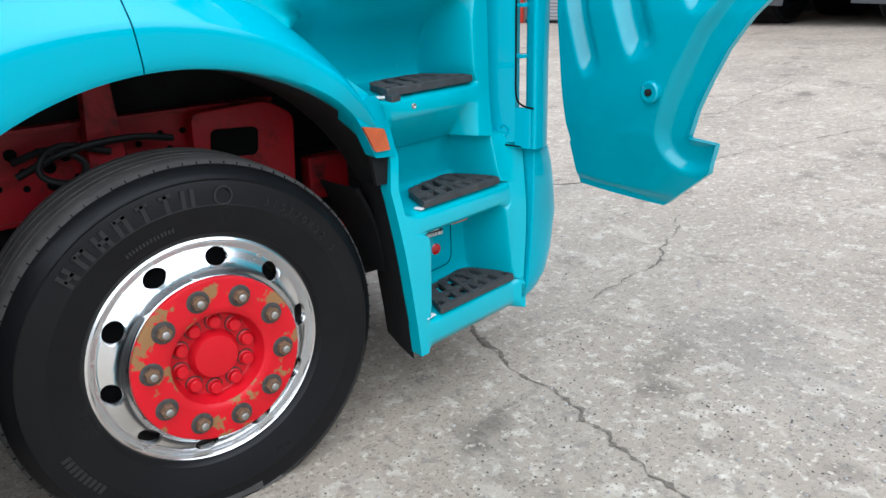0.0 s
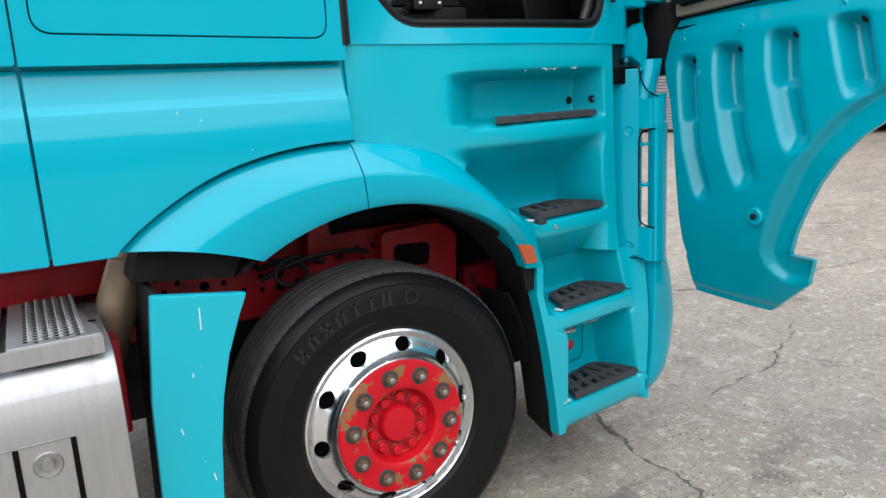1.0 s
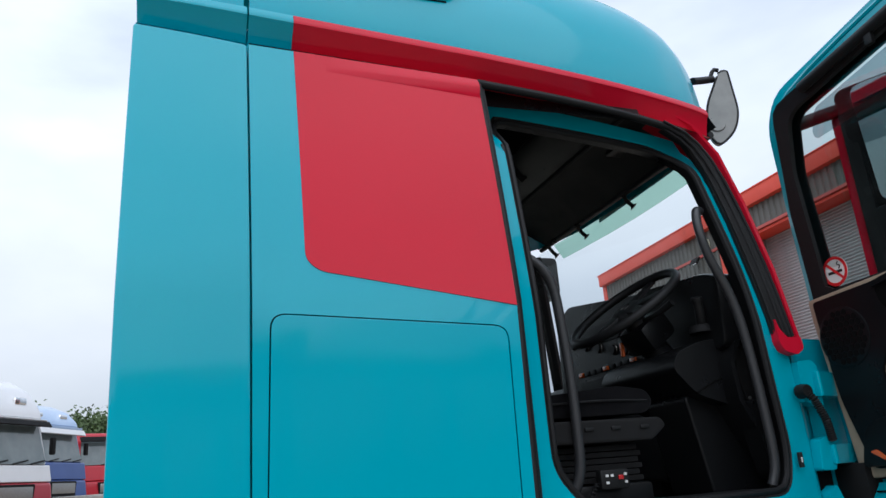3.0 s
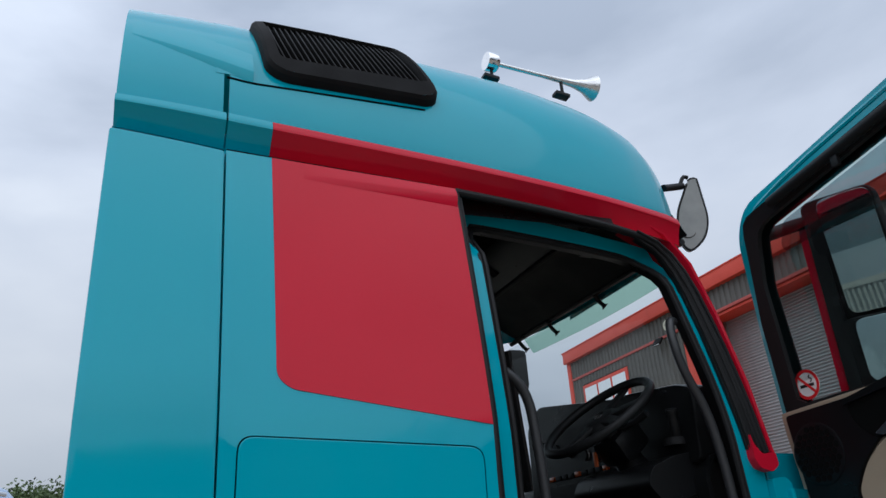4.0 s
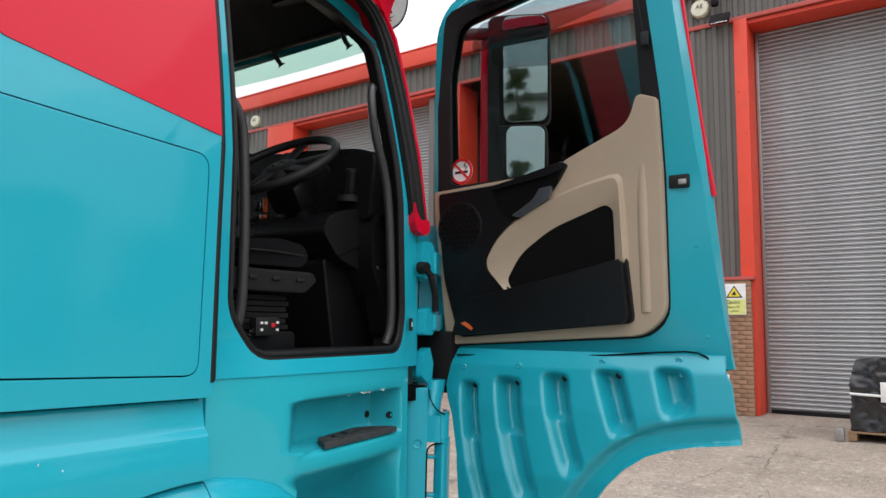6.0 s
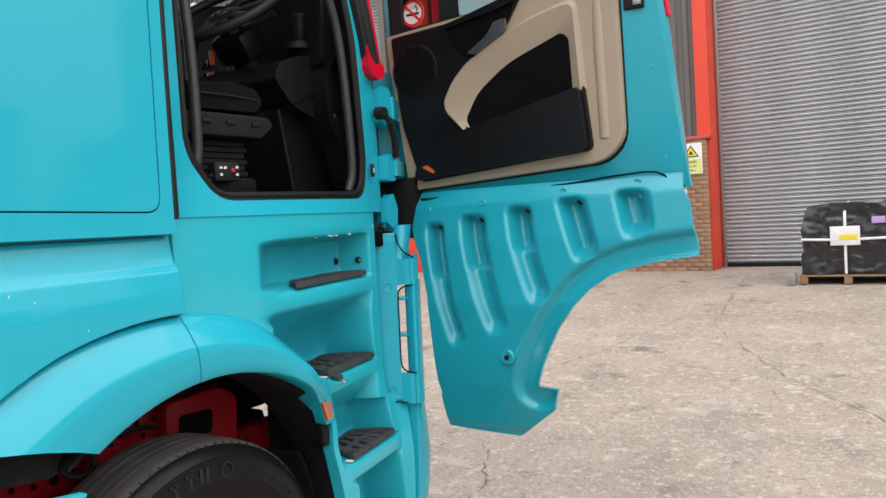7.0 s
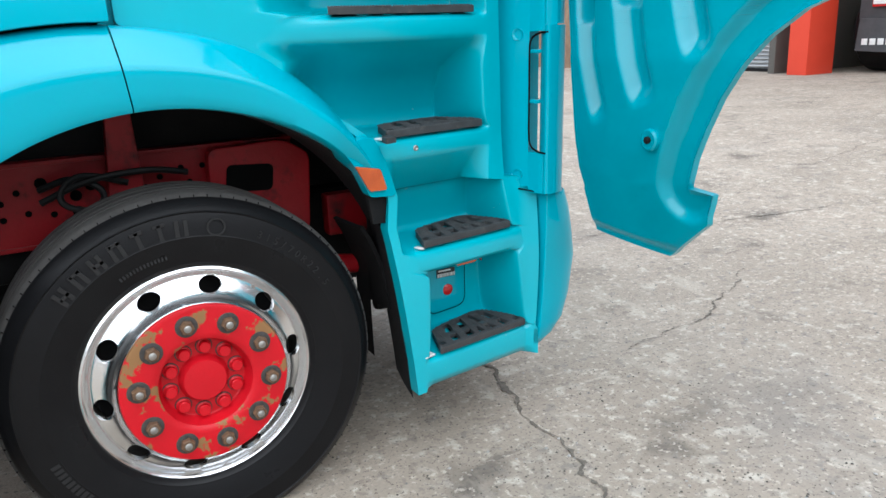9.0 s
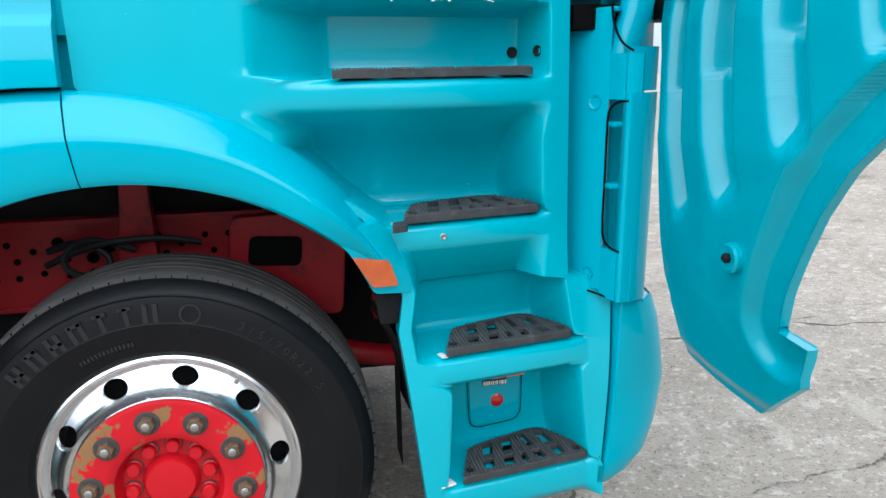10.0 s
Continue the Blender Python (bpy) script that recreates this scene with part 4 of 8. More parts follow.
        block((0, 0, 0), (0.005, 0.003, 0.010), 0, small, t)
    for i in range(9):
        a = radians(200 + 2.2 * i)
        t = Matrix.Translation((c[0] + 0.40 * math.cos(a), 0.0855, c[2] + 0.40 * math.sin(a))) @ Matrix.Rotation(math.pi / 2 - a, 4, "Y")
        block((0, 0, 0), (0.010, 0.003, 0.022), 0, small, t)
    tagged(part("small_marking", small, letters, wheel, smooth=0), kind="stuff")


front_wheel()


# ---- driver's door, swung fully open ----
def door_x(z):
    return 1.31 - 0.155 * max(0.0, (z - 2.3) / 1.04) ** 1.1


def on_door(co):
    """From (depth in front of the inner face, y, z) to the world."""
    return Vector((door_x(co.z) + co.x, co.y, co.z))


DZ = [1.8, 2.0, 2.2, 2.35, 2.5, 2.65, 2.8, 2.95, 3.1, 3.25]


def door_plate(pts, x0, x1, bevel=0.004):
    return bend(cut(plate(pts, "x", x0, x1, bevel), "z", DZ), on_door)


def dish_ring(outer, inner, n, x0, x1):
    return bend(cut(ring(outer, inner, n, "x", x0, x1), "z", DZ), on_door)


DOOR = rounded([(-0.842, 3.339), (0.10, 3.172), (0.185, 3.06), (0.238, 2.66), (0.264, 2.36), (0.25, 1.93), (0.215, 1.60), (-1.02, 1.60), (-1.0, 1.70), (-0.905, 2.43), (-0.858, 2.96)], [0.01, 0.07, 0.06, 0.05, 0, 0, 0.03, 0.02, 0, 0, 0])
TRIM = rounded([(-0.745, 3.252), (0.125, 3.118), (0.205, 2.7), (0.235, 2.33), (0.165, 1.665), (-0.73, 1.715), (-0.805, 1.79), (-0.795, 2.6)], [0.05, 0.05, 0, 0, 0.03, 0.05, 0.06, 0])
SKIN = rounded([(-0.858, 3.349), (0.11, 3.182), (0.20, 3.06), (0.25, 2.66), (0.275, 2.36), (0.26, 1.93), (0.225, 1.60), (-1.0, 1.60), (-0.99, 1.72), (-0.925, 2.43), (-0.877, 2.96)], [0.005, 0.07, 0.06, 0.05, 0, 0, 0.03, 0.02, 0, 0, 0])
GLASS = rounded([(-0.708, 3.192), (0.07, 3.068), (0.135, 2.85), (0.172, 2.37), (-0.35, 2.385), (-0.43, 2.42), (-0.67, 2.51), (-0.72, 2.60)], [0.04, 0.06, 0, 0.03, 0.03, 0.06, 0.07, 0.05])

bm = dish_ring(DOOR, TRIM, 120, 0.0, -0.012)
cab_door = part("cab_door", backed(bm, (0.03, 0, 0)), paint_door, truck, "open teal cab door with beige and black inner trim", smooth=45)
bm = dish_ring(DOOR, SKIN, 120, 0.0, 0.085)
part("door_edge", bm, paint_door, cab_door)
skin_win = rounded([(-0.76, 3.27), (0.11, 3.14), (0.175, 2.9), (0.185, 2.34), (-0.75, 2.34), (-0.75, 2.6)], 0.05)
part("outer_skin", backed(dish_ring(SKIN, skin_win, 120, 0.085, 0.088), (0.004, 0, 0)), red_film, cab_door, "red outer door skin")
part("window_channel", backed(dish_ring(rounded([(-0.80, 3.28), (0.10, 3.13), (0.19, 3.0), (0.225, 2.34), (-0.82, 2.34), (-0.80, 2.6)], 0.05), rounded([(-0.722, 3.196), (0.08, 3.072), (0.147, 2.85), (0.178, 2.33), (-0.742, 2.33), (-0.742, 2.6)], 0.05), 120, 0.070, 0.070), (0.006, 0, 0)), black_plastic, cab_door)
bm = tube([(door_x(3.335) + 0.07, -0.853, 3.336), (door_x(2.96) + 0.075, -0.870, 2.96), (door_x(2.43) + 0.08, -0.918, 2.43), (1.385, -0.945, 2.24)], 0.012, 8, smooth=1)
part("red_edge", bm, red_film, cab_door)
bm = tube([(door_x(3.345) + 0.07, -0.85, 3.346), (door_x(3.18) + 0.06, 0.05, 3.187)], 0.010, 8, smooth=0)
part("red_edge", bm, red_film, cab_door)
# pressed line along the door top
bm = tube([(door_x(3.3) + 0.0, -0.83, 3.305), (door_x(3.17), 0.06, 3.157), (door_x(3.02), 0.16, 3.03)], 0.012, 8, smooth=2)
part("pressed_line", bm, paint_door, cab_door)

# Black window surround, glass, beige trim, black lining.
part("window_surround", backed(dish_ring(TRIM, GLASS, 110, -0.014, -0.004), (0.02, 0, 0)), black_plastic, cab_door, "black plastic window surround")
ob = part("window_glass", door_plate(rounded([(-0.72, 3.205), (0.085, 3.08), (0.15, 2.85), (0.18, 2.34), (-0.74, 2.34), (-0.74, 2.6)], 0.03), 0.03, 0.034, 0), pane_dark, cab_door, "clear side window")
ob.visible_shadow = False
ob = part("wind_deflector", door_plate(rounded([(-0.715, 3.20), (0.02, 3.085), (0.07, 3.0), (0.06, 2.97), (-0.30, 2.985), (-0.72, 3.06)], 0.02), 0.098, 0.101, 0), smoke_tint, cab_door, "smoked wind deflector")
ob.visible_shadow = False
bm = tube([(door_x(3.14) - 0.02, -0.05, 3.12), (door_x(3.2) - 0.026, -0.70, 3.21)], 0.022, 10, smooth=0)
part("window_blind", bm, black_plastic, cab_door)
for y, z in ((-0.38, 3.13), (-0.64, 3.17)):
    part("blind_hook", block((door_x(z) - 0.03, y, z), (0.02, 0.03, 0.045), 0.005), black_plastic, cab_door)
part("pull_cord", tube([(door_x(3.19) - 0.03, -0.715, 3.19), (door_x(2.86) - 0.03, -0.752, 2.86)], 0.0025, 6, smooth=0), black_plastic, cab_door)
part("cord_lock", block((door_x(2.83) - 0.03, -0.757, 2.825), (0.018, 0.03, 0.055), 0.006), black_plastic, cab_door)

BEIGE = rounded([(-0.79, 2.60), (-0.715, 2.63), (-0.675, 2.52), (-0.43, 2.425), (-0.33, 2.375), (0.23, 2.345), (0.232, 2.27), (0.162, 1.672), (-0.72, 1.722), (-0.80, 1.80)], [0.01, 0.03, 0.06, 0.05, 0, 0, 0.02, 0.03, 0.06, 0.05])
part("trim_panel", door_plate(BEIGE, -0.052, -0.008, 0.012), beige, cab_door, "beige moulded door trim")
LINING = rounded([(0.20, 2.33), (-0.10, 2.345), (-0.40, 2.408), (-0.425, 2.392), (-0.371, 2.315), (-0.303, 2.262), (-0.165, 2.185), (-0.084, 2.11), (-0.038, 2.03), (-0.049, 1.983), (-0.165, 1.905), (-0.66, 2.018), (-0.685, 1.769), (0.09, 1.704), (0.165, 1.95), (0.18, 2.06)], [0.02, 0.03, 0.01, 0.01, 0.03, 0.03, 0.05, 0.04, 0.03, 0.02, 0.02, 0.02, 0.03, 0.03, 0.03, 0.02])
part("door_lining", door_plate(LINING, -0.066, -0.03, 0.009), cab_dark, cab_door, "black moulded door lining")
part("door_pocket_front", door_plate(rounded([(0.105, 1.712), (0.06, 1.86), (-0.12, 1.895), (-0.648, 2.005), (-0.672, 1.772)], [0.03, 0.05, 0.02, 0.02, 0.03]), -0.098, -0.05, 0.014), cab_dark, cab_door)
POCKET = rounded([(-0.165, 1.903), (-0.144, 1.945), (-0.205, 2.047), (-0.345, 2.143), (-0.575, 2.222), (-0.604, 2.20), (-0.611, 2.005)], [0.01, 0.02, 0.05, 0.06, 0.03, 0.02, 0])
SURROUND_O = rounded([(-0.14, 1.893), (-0.052, 1.985), (-0.043, 2.03), (-0.088, 2.112), (-0.168, 2.186), (-0.31, 2.262), (-0.46, 2.312), (-0.625, 2.345), (-0.648, 2.32), (-0.668, 1.99)], [0.01, 0.02, 0.03, 0.04, 0.05, 0.06, 0.06, 0.03, 0.03, 0])
SURROUND_M = rounded([(-0.145, 1.895), (-0.062, 1.985), (-0.055, 2.03), (-0.10, 2.105), (-0.177, 2.172), (-0.315, 2.243), (-0.46, 2.292), (-0.615, 2.322), (-0.632, 2.30), (-0.648, 1.99)], [0.01, 0.02, 0.03, 0.04, 0.05, 0.06, 0.06, 0.03, 0.03, 0])
# Flat black plate stands for the shade inside the pocket.
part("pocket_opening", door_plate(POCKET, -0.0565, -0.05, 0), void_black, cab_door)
bm = dish_ring(SURROUND_O, SURROUND_M, 120, -0.050, -0.074)
part("pocket_surround", bm, beige, cab_door, smooth=60)
part("pocket_rim", dish_ring(SURROUND_M, POCKET, 120, -0.074, -0.0545), beige, cab_door, smooth=60)
# pillar-like ridge near the latch
bm = tube([(1.31 - 0.030, -0.735, 2.53), (1.31 - 0.036, -0.715, 2.3), (1.31 - 0.034, -0.725, 1.81)], 0.026, 12, smooth=2)
part("trim_ridge", bm, beige, cab_door)
# handle recess, its shade a flat black plate, and lever
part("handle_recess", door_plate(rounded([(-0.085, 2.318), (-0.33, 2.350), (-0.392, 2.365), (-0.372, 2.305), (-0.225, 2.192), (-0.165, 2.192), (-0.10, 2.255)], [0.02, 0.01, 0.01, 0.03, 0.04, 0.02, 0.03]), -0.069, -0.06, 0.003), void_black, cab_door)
part("handle_rim", door_plate(rounded([(-0.075, 2.335), (-0.40, 2.392), (-0.405, 2.372), (-0.33, 2.352), (-0.085, 2.318)], 0.006), -0.082, -0.06, 0.005), cab_dark, cab_door)
part("door_handle", door_plate(rounded([(-0.180, 2.204), (-0.215, 2.193), (-0.352, 2.265), (-0.362, 2.312), (-0.305, 2.305), (-0.278, 2.262)], [0.01, 0.015, 0.02, 0.006, 0.006, 0.03]), -0.086, -0.07, 0.004), handle_metal, cab_door, "satin grey inner door handle")
# loudspeaker: a disc of hexagon holes
spk = part("speaker_grille", revolve([(0.112, -0.062), (0.112, -0.068), (0.104, -0.071), (0.0, -0.071)], (1.31, 0.085, 2.175), axis="x", segs=40), cab_dark, cab_door)
bm = bmesh.new()
for i in range(-4, 5):
    for j in range(-4, 5):
        y, z = (i + 0.5 * (j % 2)) * 0.0255, j * 0.022
        if math.hypot(y, z) < 0.092:
            plate([(0.085 + y + 0.0115 * math.cos(radians(60 * k + 30)), 2.175 + z + 0.0115 * math.sin(radians(60 * k + 30))) for k in range(6)], "x", 1.31 - 0.0725, 1.31 - 0.0705, 0, bm)
part("speaker_mesh", bm, void_black, spk, smooth=0)
part("door_lamp", door_plate(rounded([(0.055, 1.765), (0.03, 1.772), (-0.005, 1.745), (0.0, 1.735)], 0.006), -0.104, -0.094, 0.003), amber, cab_door, "small amber courtesy lamp")
part("latch", block((1.30, -0.845, 2.292), (0.02, 0.075, 0.05), 0.006), black_plastic, cab_door, "black door latch")
part("latch_claw", block((1.288, -0.86, 2.287), (0.012, 0.03, 0.02), 0.004), steel, cab_door)
for y, z in ((-0.842, 2.36), (-0.865, 2.20), (-0.90, 2.05), (-0.85, 2.245), (-0.93, 1.72)):
    part("screw", revolve([(0.009, 0.002), (0.009, -0.003), (0.006, -0.006), (0.0, -0.006)], (1.31, y, z), axis="x", segs=12), paint_door, cab_door)


# Ribbed lower cladding with its wheel-arch cut-out.
def low_x(y, z):
    base = interp(z, [0.64, 0.66, 0.72, 0.80, 0.87, 0.95, 1.0, 1.2, 1.45, 1.6, 1.66], [1.235, 1.225, 1.205, 1.18, 1.16, 1.147, 1.142, 1.13, 1.148, 1.175, 1.215])
    return base + 0.04 * (max(0.0, y + 0.35) / 0.4) ** 2


ARCH = [(-1.066, 1.372), (-0.985, 1.362), (-0.912, 1.352), (-0.825, 1.333), (-0.748, 1.305), (-0.668, 1.252), (-0.603, 1.188), (-0.545, 1.112), (-0.502, 1.035), (-0.463, 0.955), (-0.432, 0.873)]


def low_right(z):
    if z > 1.372:
        return interp(z, [1.372, 1.56, 1.60, 1.66], [-1.066, -1.04, -1.02, -1.01])
    if z > 0.873:
        return interp(z, [p[1] for p in ARCH[::-1]], [p[0] for p in ARCH[::-1]])
    return interp(z, [0.655, 0.664, 0.785, 0.868, 0.873], [-0.325, -0.339, -0.497, -0.518, -0.432])


def low_left(z):
    return interp(z, [0.655, 0.80, 0.806, 0.86, 1.05, 1.23, 1.384, 1.46, 1.51, 1.66], [0.033, 0.034, 0.026, 0.034, 0.040, 0.046, 0.082, 0.115, 0.13, 0.10])


# pockets: upper edge, lower edge, then the two ends of each
POCKETS = ((1.526, 1.010, 0.050, -0.045, -0.064, -0.160), (1.552, 1.068, -0.128, -0.253, -0.254, -0.366), (1.575, 1.194, -0.342, -0.453, -0.446, -0.548), (1.596, 1.351, -0.548, -0.663, -0.628, -0.735), (1.610, 1.428, -0.768, -0.898, -0.817, -0.930))


def arch_gap(y, z):
    best = 9.0
    p = Vector((y, z))
    for a, b in zip(ARCH, ARCH[1:]):
        a, b = Vector(a), Vector(b)
        e = b - a
        t = max(0, min(1, (p - a).dot(e) / e.length_squared))
        best = min(best, (p - a - e * t).length)
    return best


def cladding(y, z):
    x = low_x(y, z)
    for zt, zb, ta, tb, ba, bb in POCKETS:
        f = (zt - z) / (zt - zb)
        if -0.02 < f < 1.02:
            bow = 0.35 * f + 0.65 * f * f if zt - zb > 0.3 else f
            a, b = ta + (ba - ta) * bow, tb + (bb - tb) * bow
            w = a - b
            # one long slanted flank, a flat back, a steep near wall, and a sloping ledge at the foot
            flank_ = min(1.0, max(0.0, y - b) / (0.45 * w))
            back = 1.0 if zt - zb < 0.3 else 1.0 - 0.45 * smoothstep((f - 0.40) / 0.06)
            inside = min(flank_, 1.0) * min(1.0, max(0.0, a - y) / 0.026) * min(1.0, max(0.0, zt - z) / 0.02)
            foot = min(1.0, max(0.0, z - zb - 0.30 * max(0.0, a - y)) / 0.05)
            x += 0.072 * back * inside * foot
    g = arch_gap(y, z)
    x += 0.030 * smoothstep((0.095 - g) / 0.028)
    x -= 0.012 * smoothstep((0.012 - g) / 0.008)
    # raised lip near the foot
    x += 0.008 * smoothstep((0.69 - z) / 0.012)
    return x


zs = sorted({round(0.655 + (1.66 - 0.655) * i / 170, 4) for i in range(171)} | {round(1.30 + 0.078 * i / 22, 4) for i in range(23)})
rows = []
for z in zs:
    a, b = low_left(z), low_right(z)
    ys = [min(a, max(b, 0.132 - 0.005 * i)) for i in range(244)]
    rows.append([(cladding(y, z), y, z) for y in ys])
field = np.array(rows)
for _ in range(3):
    pad = np.pad(field[:, :, 0], 1, mode="edge")
    across = (pad[1:-1, :-2] + 2 * pad[1:-1, 1:-1] + pad[1:-1, 2:]) / 4
    pad = np.pad(across, 1, mode="edge")
    field[:, :, 0] = (pad[:-2, 1:-1] + 2 * pad[1:-1, 1:-1] + pad[2:, 1:-1]) / 4
rows = [[tuple(p) for p in row] for row in field.tolist()]
bm = sheet(rows)
bmesh.ops.remove_doubles(bm, verts=bm.verts, dist=1e-5)
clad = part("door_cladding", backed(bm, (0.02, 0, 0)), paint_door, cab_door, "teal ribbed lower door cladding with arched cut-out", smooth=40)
part("seam_line", tube([(1.235, 0.09, 1.632), (1.208, -0.5, 1.642), (1.206, -0.86, 1.672), (1.206, -0.945, 1.665), (1.21, -0.975, 1.62), (1.20, -1.02, 1.612)], 0.0035, 6, smooth=1), void_black, clad)
part("clad_plug", revolve([(0.030, 0.0), (0.030, -0.012), (0.024, -0.016), (0.015, -0.014), (0.0, -0.014)], (1.143, -0.334, 0.995), axis="x", segs=24), paint_door, clad)
part("clad_bolt", revolve([(0.010, -0.010), (0.010, -0.022), (0.006, -0.026), (0.0, -0.026)], (1.143, -0.334, 0.995), axis="x", segs=8), dull_black, clad)
for y, z in ((0.035, 1.585), (-0.24, 1.60), (-0.58, 1.625), (-0.86, 1.64), (-0.02, 1.515), (-0.225, 1.535), (-0.43, 1.56), (-0.64, 1.58), (-0.865, 1.59)):
    x = cladding(y, z)
    part("clad_screw", revolve([(0.013, 0.004), (0.013, -0.002), (0.009, -0.005), (0.004, -0.003), (0.0, -0.003)], (x, y, z), axis="x", segs=14), paint_door if z > 1.58 else dull_black, clad)
part("chipped_corner", block((1.200, -1.018, 1.588), (0.012, 0.018, 0.022), 0.004), white_plastic, clad)


# No-smoking sticker on the glass.
def no_smoking():
    p = (1.322, 0.128, 2.440)
    disc = part("sticker", revolve([(0.0, -0.0015), (0.058, -0.0015), (0.058, 0.0), (0.0, 0.0)], p, axis="x", segs=40), white_plastic, cab_door, "round red no-smoking sticker")
    part("sticker_ring", revolve([(0.058, -0.002), (0.058, -0.0028), (0.046, -0.0028), (0.046, -0.002)], p, axis="x", segs=40, closed=True), red_ink, disc)
    bm = block((p[0] - 0.0022, p[1], p[2] - 0.004), (0.0012, 0.066, 0.011), 0, None, Matrix.Rotation(radians(0), 4, "X"))
    part("sticker_cigarette", bm, black_ink, disc)
    bm = tube([(p[0] - 0.0024, p[1] - 0.02, p[2] + 0.006), (p[0] - 0.0024, p[1] - 0.03, p[2] + 0.018), (p[0] - 0.0024, p[1] - 0.012, p[2] + 0.024), (p[0] - 0.0024, p[1] - 0.022, p[2] + 0.034)], 0.0022, 6)
    part("sticker_smoke", bm, black_ink, disc)
    bm = block((p[0] - 0.0030, p[1], p[2]), (0.0010, 0.010, 0.096), 0, None, Matrix.Rotation(radians(-45), 4, "X"))
    part("sticker_bar", bm, red_ink, disc)


no_smoking()


# Mirror pair outside the door window.
def mirrors():
    turn = Matrix.Translation((1.60, -0.07, 0)) @ Matrix.Rotation(radians(24), 4, "Z") @ Matrix.Translation((-1.60, 0.07, 0))
    arm = tube([(1.37, 0.20, 3.10), (1.50, 0.14, 3.14), (1.60, 0.08, 3.16), (1.64, 0.065, 3.0), (1.64, 0.065, 2.5), (1.58, 0.10, 2.38), (1.37, 0.20, 2.36)], 0.028, 12)
    unit = part("mirror_unit", arm, black_plastic, cab_door, "black double door mirror")
    bm = plate(rounded([(0.125, 2.40), (0.165, 2.40), (0.165, 3.10), (0.155, 3.14), (0.125, 3.14)], 0.012), "x", 1.61, 1.70, 0.012)
    bm.transform(turn)
    part("mirror_cover", bm, red_film, unit, "red painted mirror arm cover")
    bm = plate(rounded([(0.075, 2.38), (0.128, 2.38), (0.128, 3.21), (0.075, 3.23)], 0.03), "x", 1.592, 1.70, 0.014)
    bm.transform(turn)
    part("arm_cover", bm, black_plastic, unit)
    for z0, z1, y0, y1, lean in ((2.71, 3.20, 0.055, -0.150, 8.0), (2.43, 2.675, 0.040, -0.135, 4.2)):
        mid = Vector((1.60, 0, 0.5 * (z0 + z1)))
        tilt = turn @ Matrix.Translation(mid) @ Matrix.Rotation(radians(-lean), 4, "Y") @ Matrix.Translation(-mid)
        o = rounded([(y0 + 0.060, z0 - 0.018), (y1 - 0.014, z0 - 0.018), (y1 - 0.016, z1 + 0.014), (y0 + 0.060, z1 + 0.018)], 0.05)
        bm = plate(o, "x", 1.595, 1.70, 0.02)
        bm.transform(tilt)
        part("mirror_housing", bm, black_plastic, unit)
        bm = plate(rounded([(y0, z0), (y1, z0), (y1 - 0.005, z1), (y0, z1 + 0.005)], 0.045), "x", 1.586, 1.592, 0.002)
        bm.transform(tilt)
        part("mirror_face", bm, mirror_glass, unit, "mirror glass")


mirrors()


# ---- door aperture, pillars, front corner ----
def framed(co):
    """The door frame, set back further under the gutter."""
    p = on_side(co)
    return Vector((p.x, p.y + 0.085 * smoothstep((co.z - 2.86) / 0.15), p.z))


APERTURE = rounded([(-0.004, 1.79), (0.10, 1.660), (0.93, 1.664), (0.965, 1.80), (0.922, 2.44), (0.812, 2.99), (-0.006, 3.04)], [0.04, 0.05, 0.06, 0.05, 0.1, 0.14, 0.05], 7)
SURROUND = rounded([(-0.022, 1.78), (0.095, 1.644), (0.938, 1.644), (0.98, 1.79), (0.937, 2.44), (0.826, 3.003), (-0.026, 3.055)], [0.06, 0.07, 0.08, 0.05, 0.1, 0.15, 0.05], 7)
FRAME = [(-0.097, 1.60), (-0.097, 3.118), (0.30, 3.095), (0.84, 3.05), (0.96, 2.75), (1.055, 2.2), (1.075, 1.59)]
bm = cut(ring(FRAME, SURROUND, 160, "y", 0.03, 0.045), "z", [2.9, 2.95, 3.0, 3.04])
part("door_frame", backed(bend(bm, framed), (0, 0.02, 0)), paint, truck, smooth=50)
bm = ring(SURROUND, APERTURE, 160, "y", 0.045, 0.062)
part("aperture_seal", bend(bm, framed), seal_rubber, truck)
bm = ring(APERTURE, APERTURE, 160, "y", 0.062, 0.11)
part("aperture_lining", bend(bm, framed), cab_dark, truck)
loop = [framed(Vector((p[0], 0.055, p[1]))) for p in resample(SURROUND, 90)]
part("seal_bead", tube(loop + loop[:1], 0.009, 8, smooth=0, caps=False), seal_rubber, truck)
loop = [framed(Vector((p[0], 0.058, p[1]))) for p in resample(APERTURE, 90)]
part("seal_bead", tube(loop + loop[:1], 0.011, 8, smooth=0, caps=False), seal_rubber, truck)
part("pillar_seal", tube([on_side(Vector((-0.1 + 0.004 * math.sin(z * 3), 0.012, z))) for z in (1.595, 1.8, 2.0, 2.25, 2.4, 2.6, 2.8, 3.0, 3.118)], 0.0145, 10, smooth=0), seal_rubber, truck, "black rubber door seal")
part("pillar_seal_back", side_plate([(-0.104, 1.60), (-0.080, 1.60), (-0.074, 3.115), (-0.104, 3.115)], 0.014, 0.045, 0.002), seal_rubber, truck)
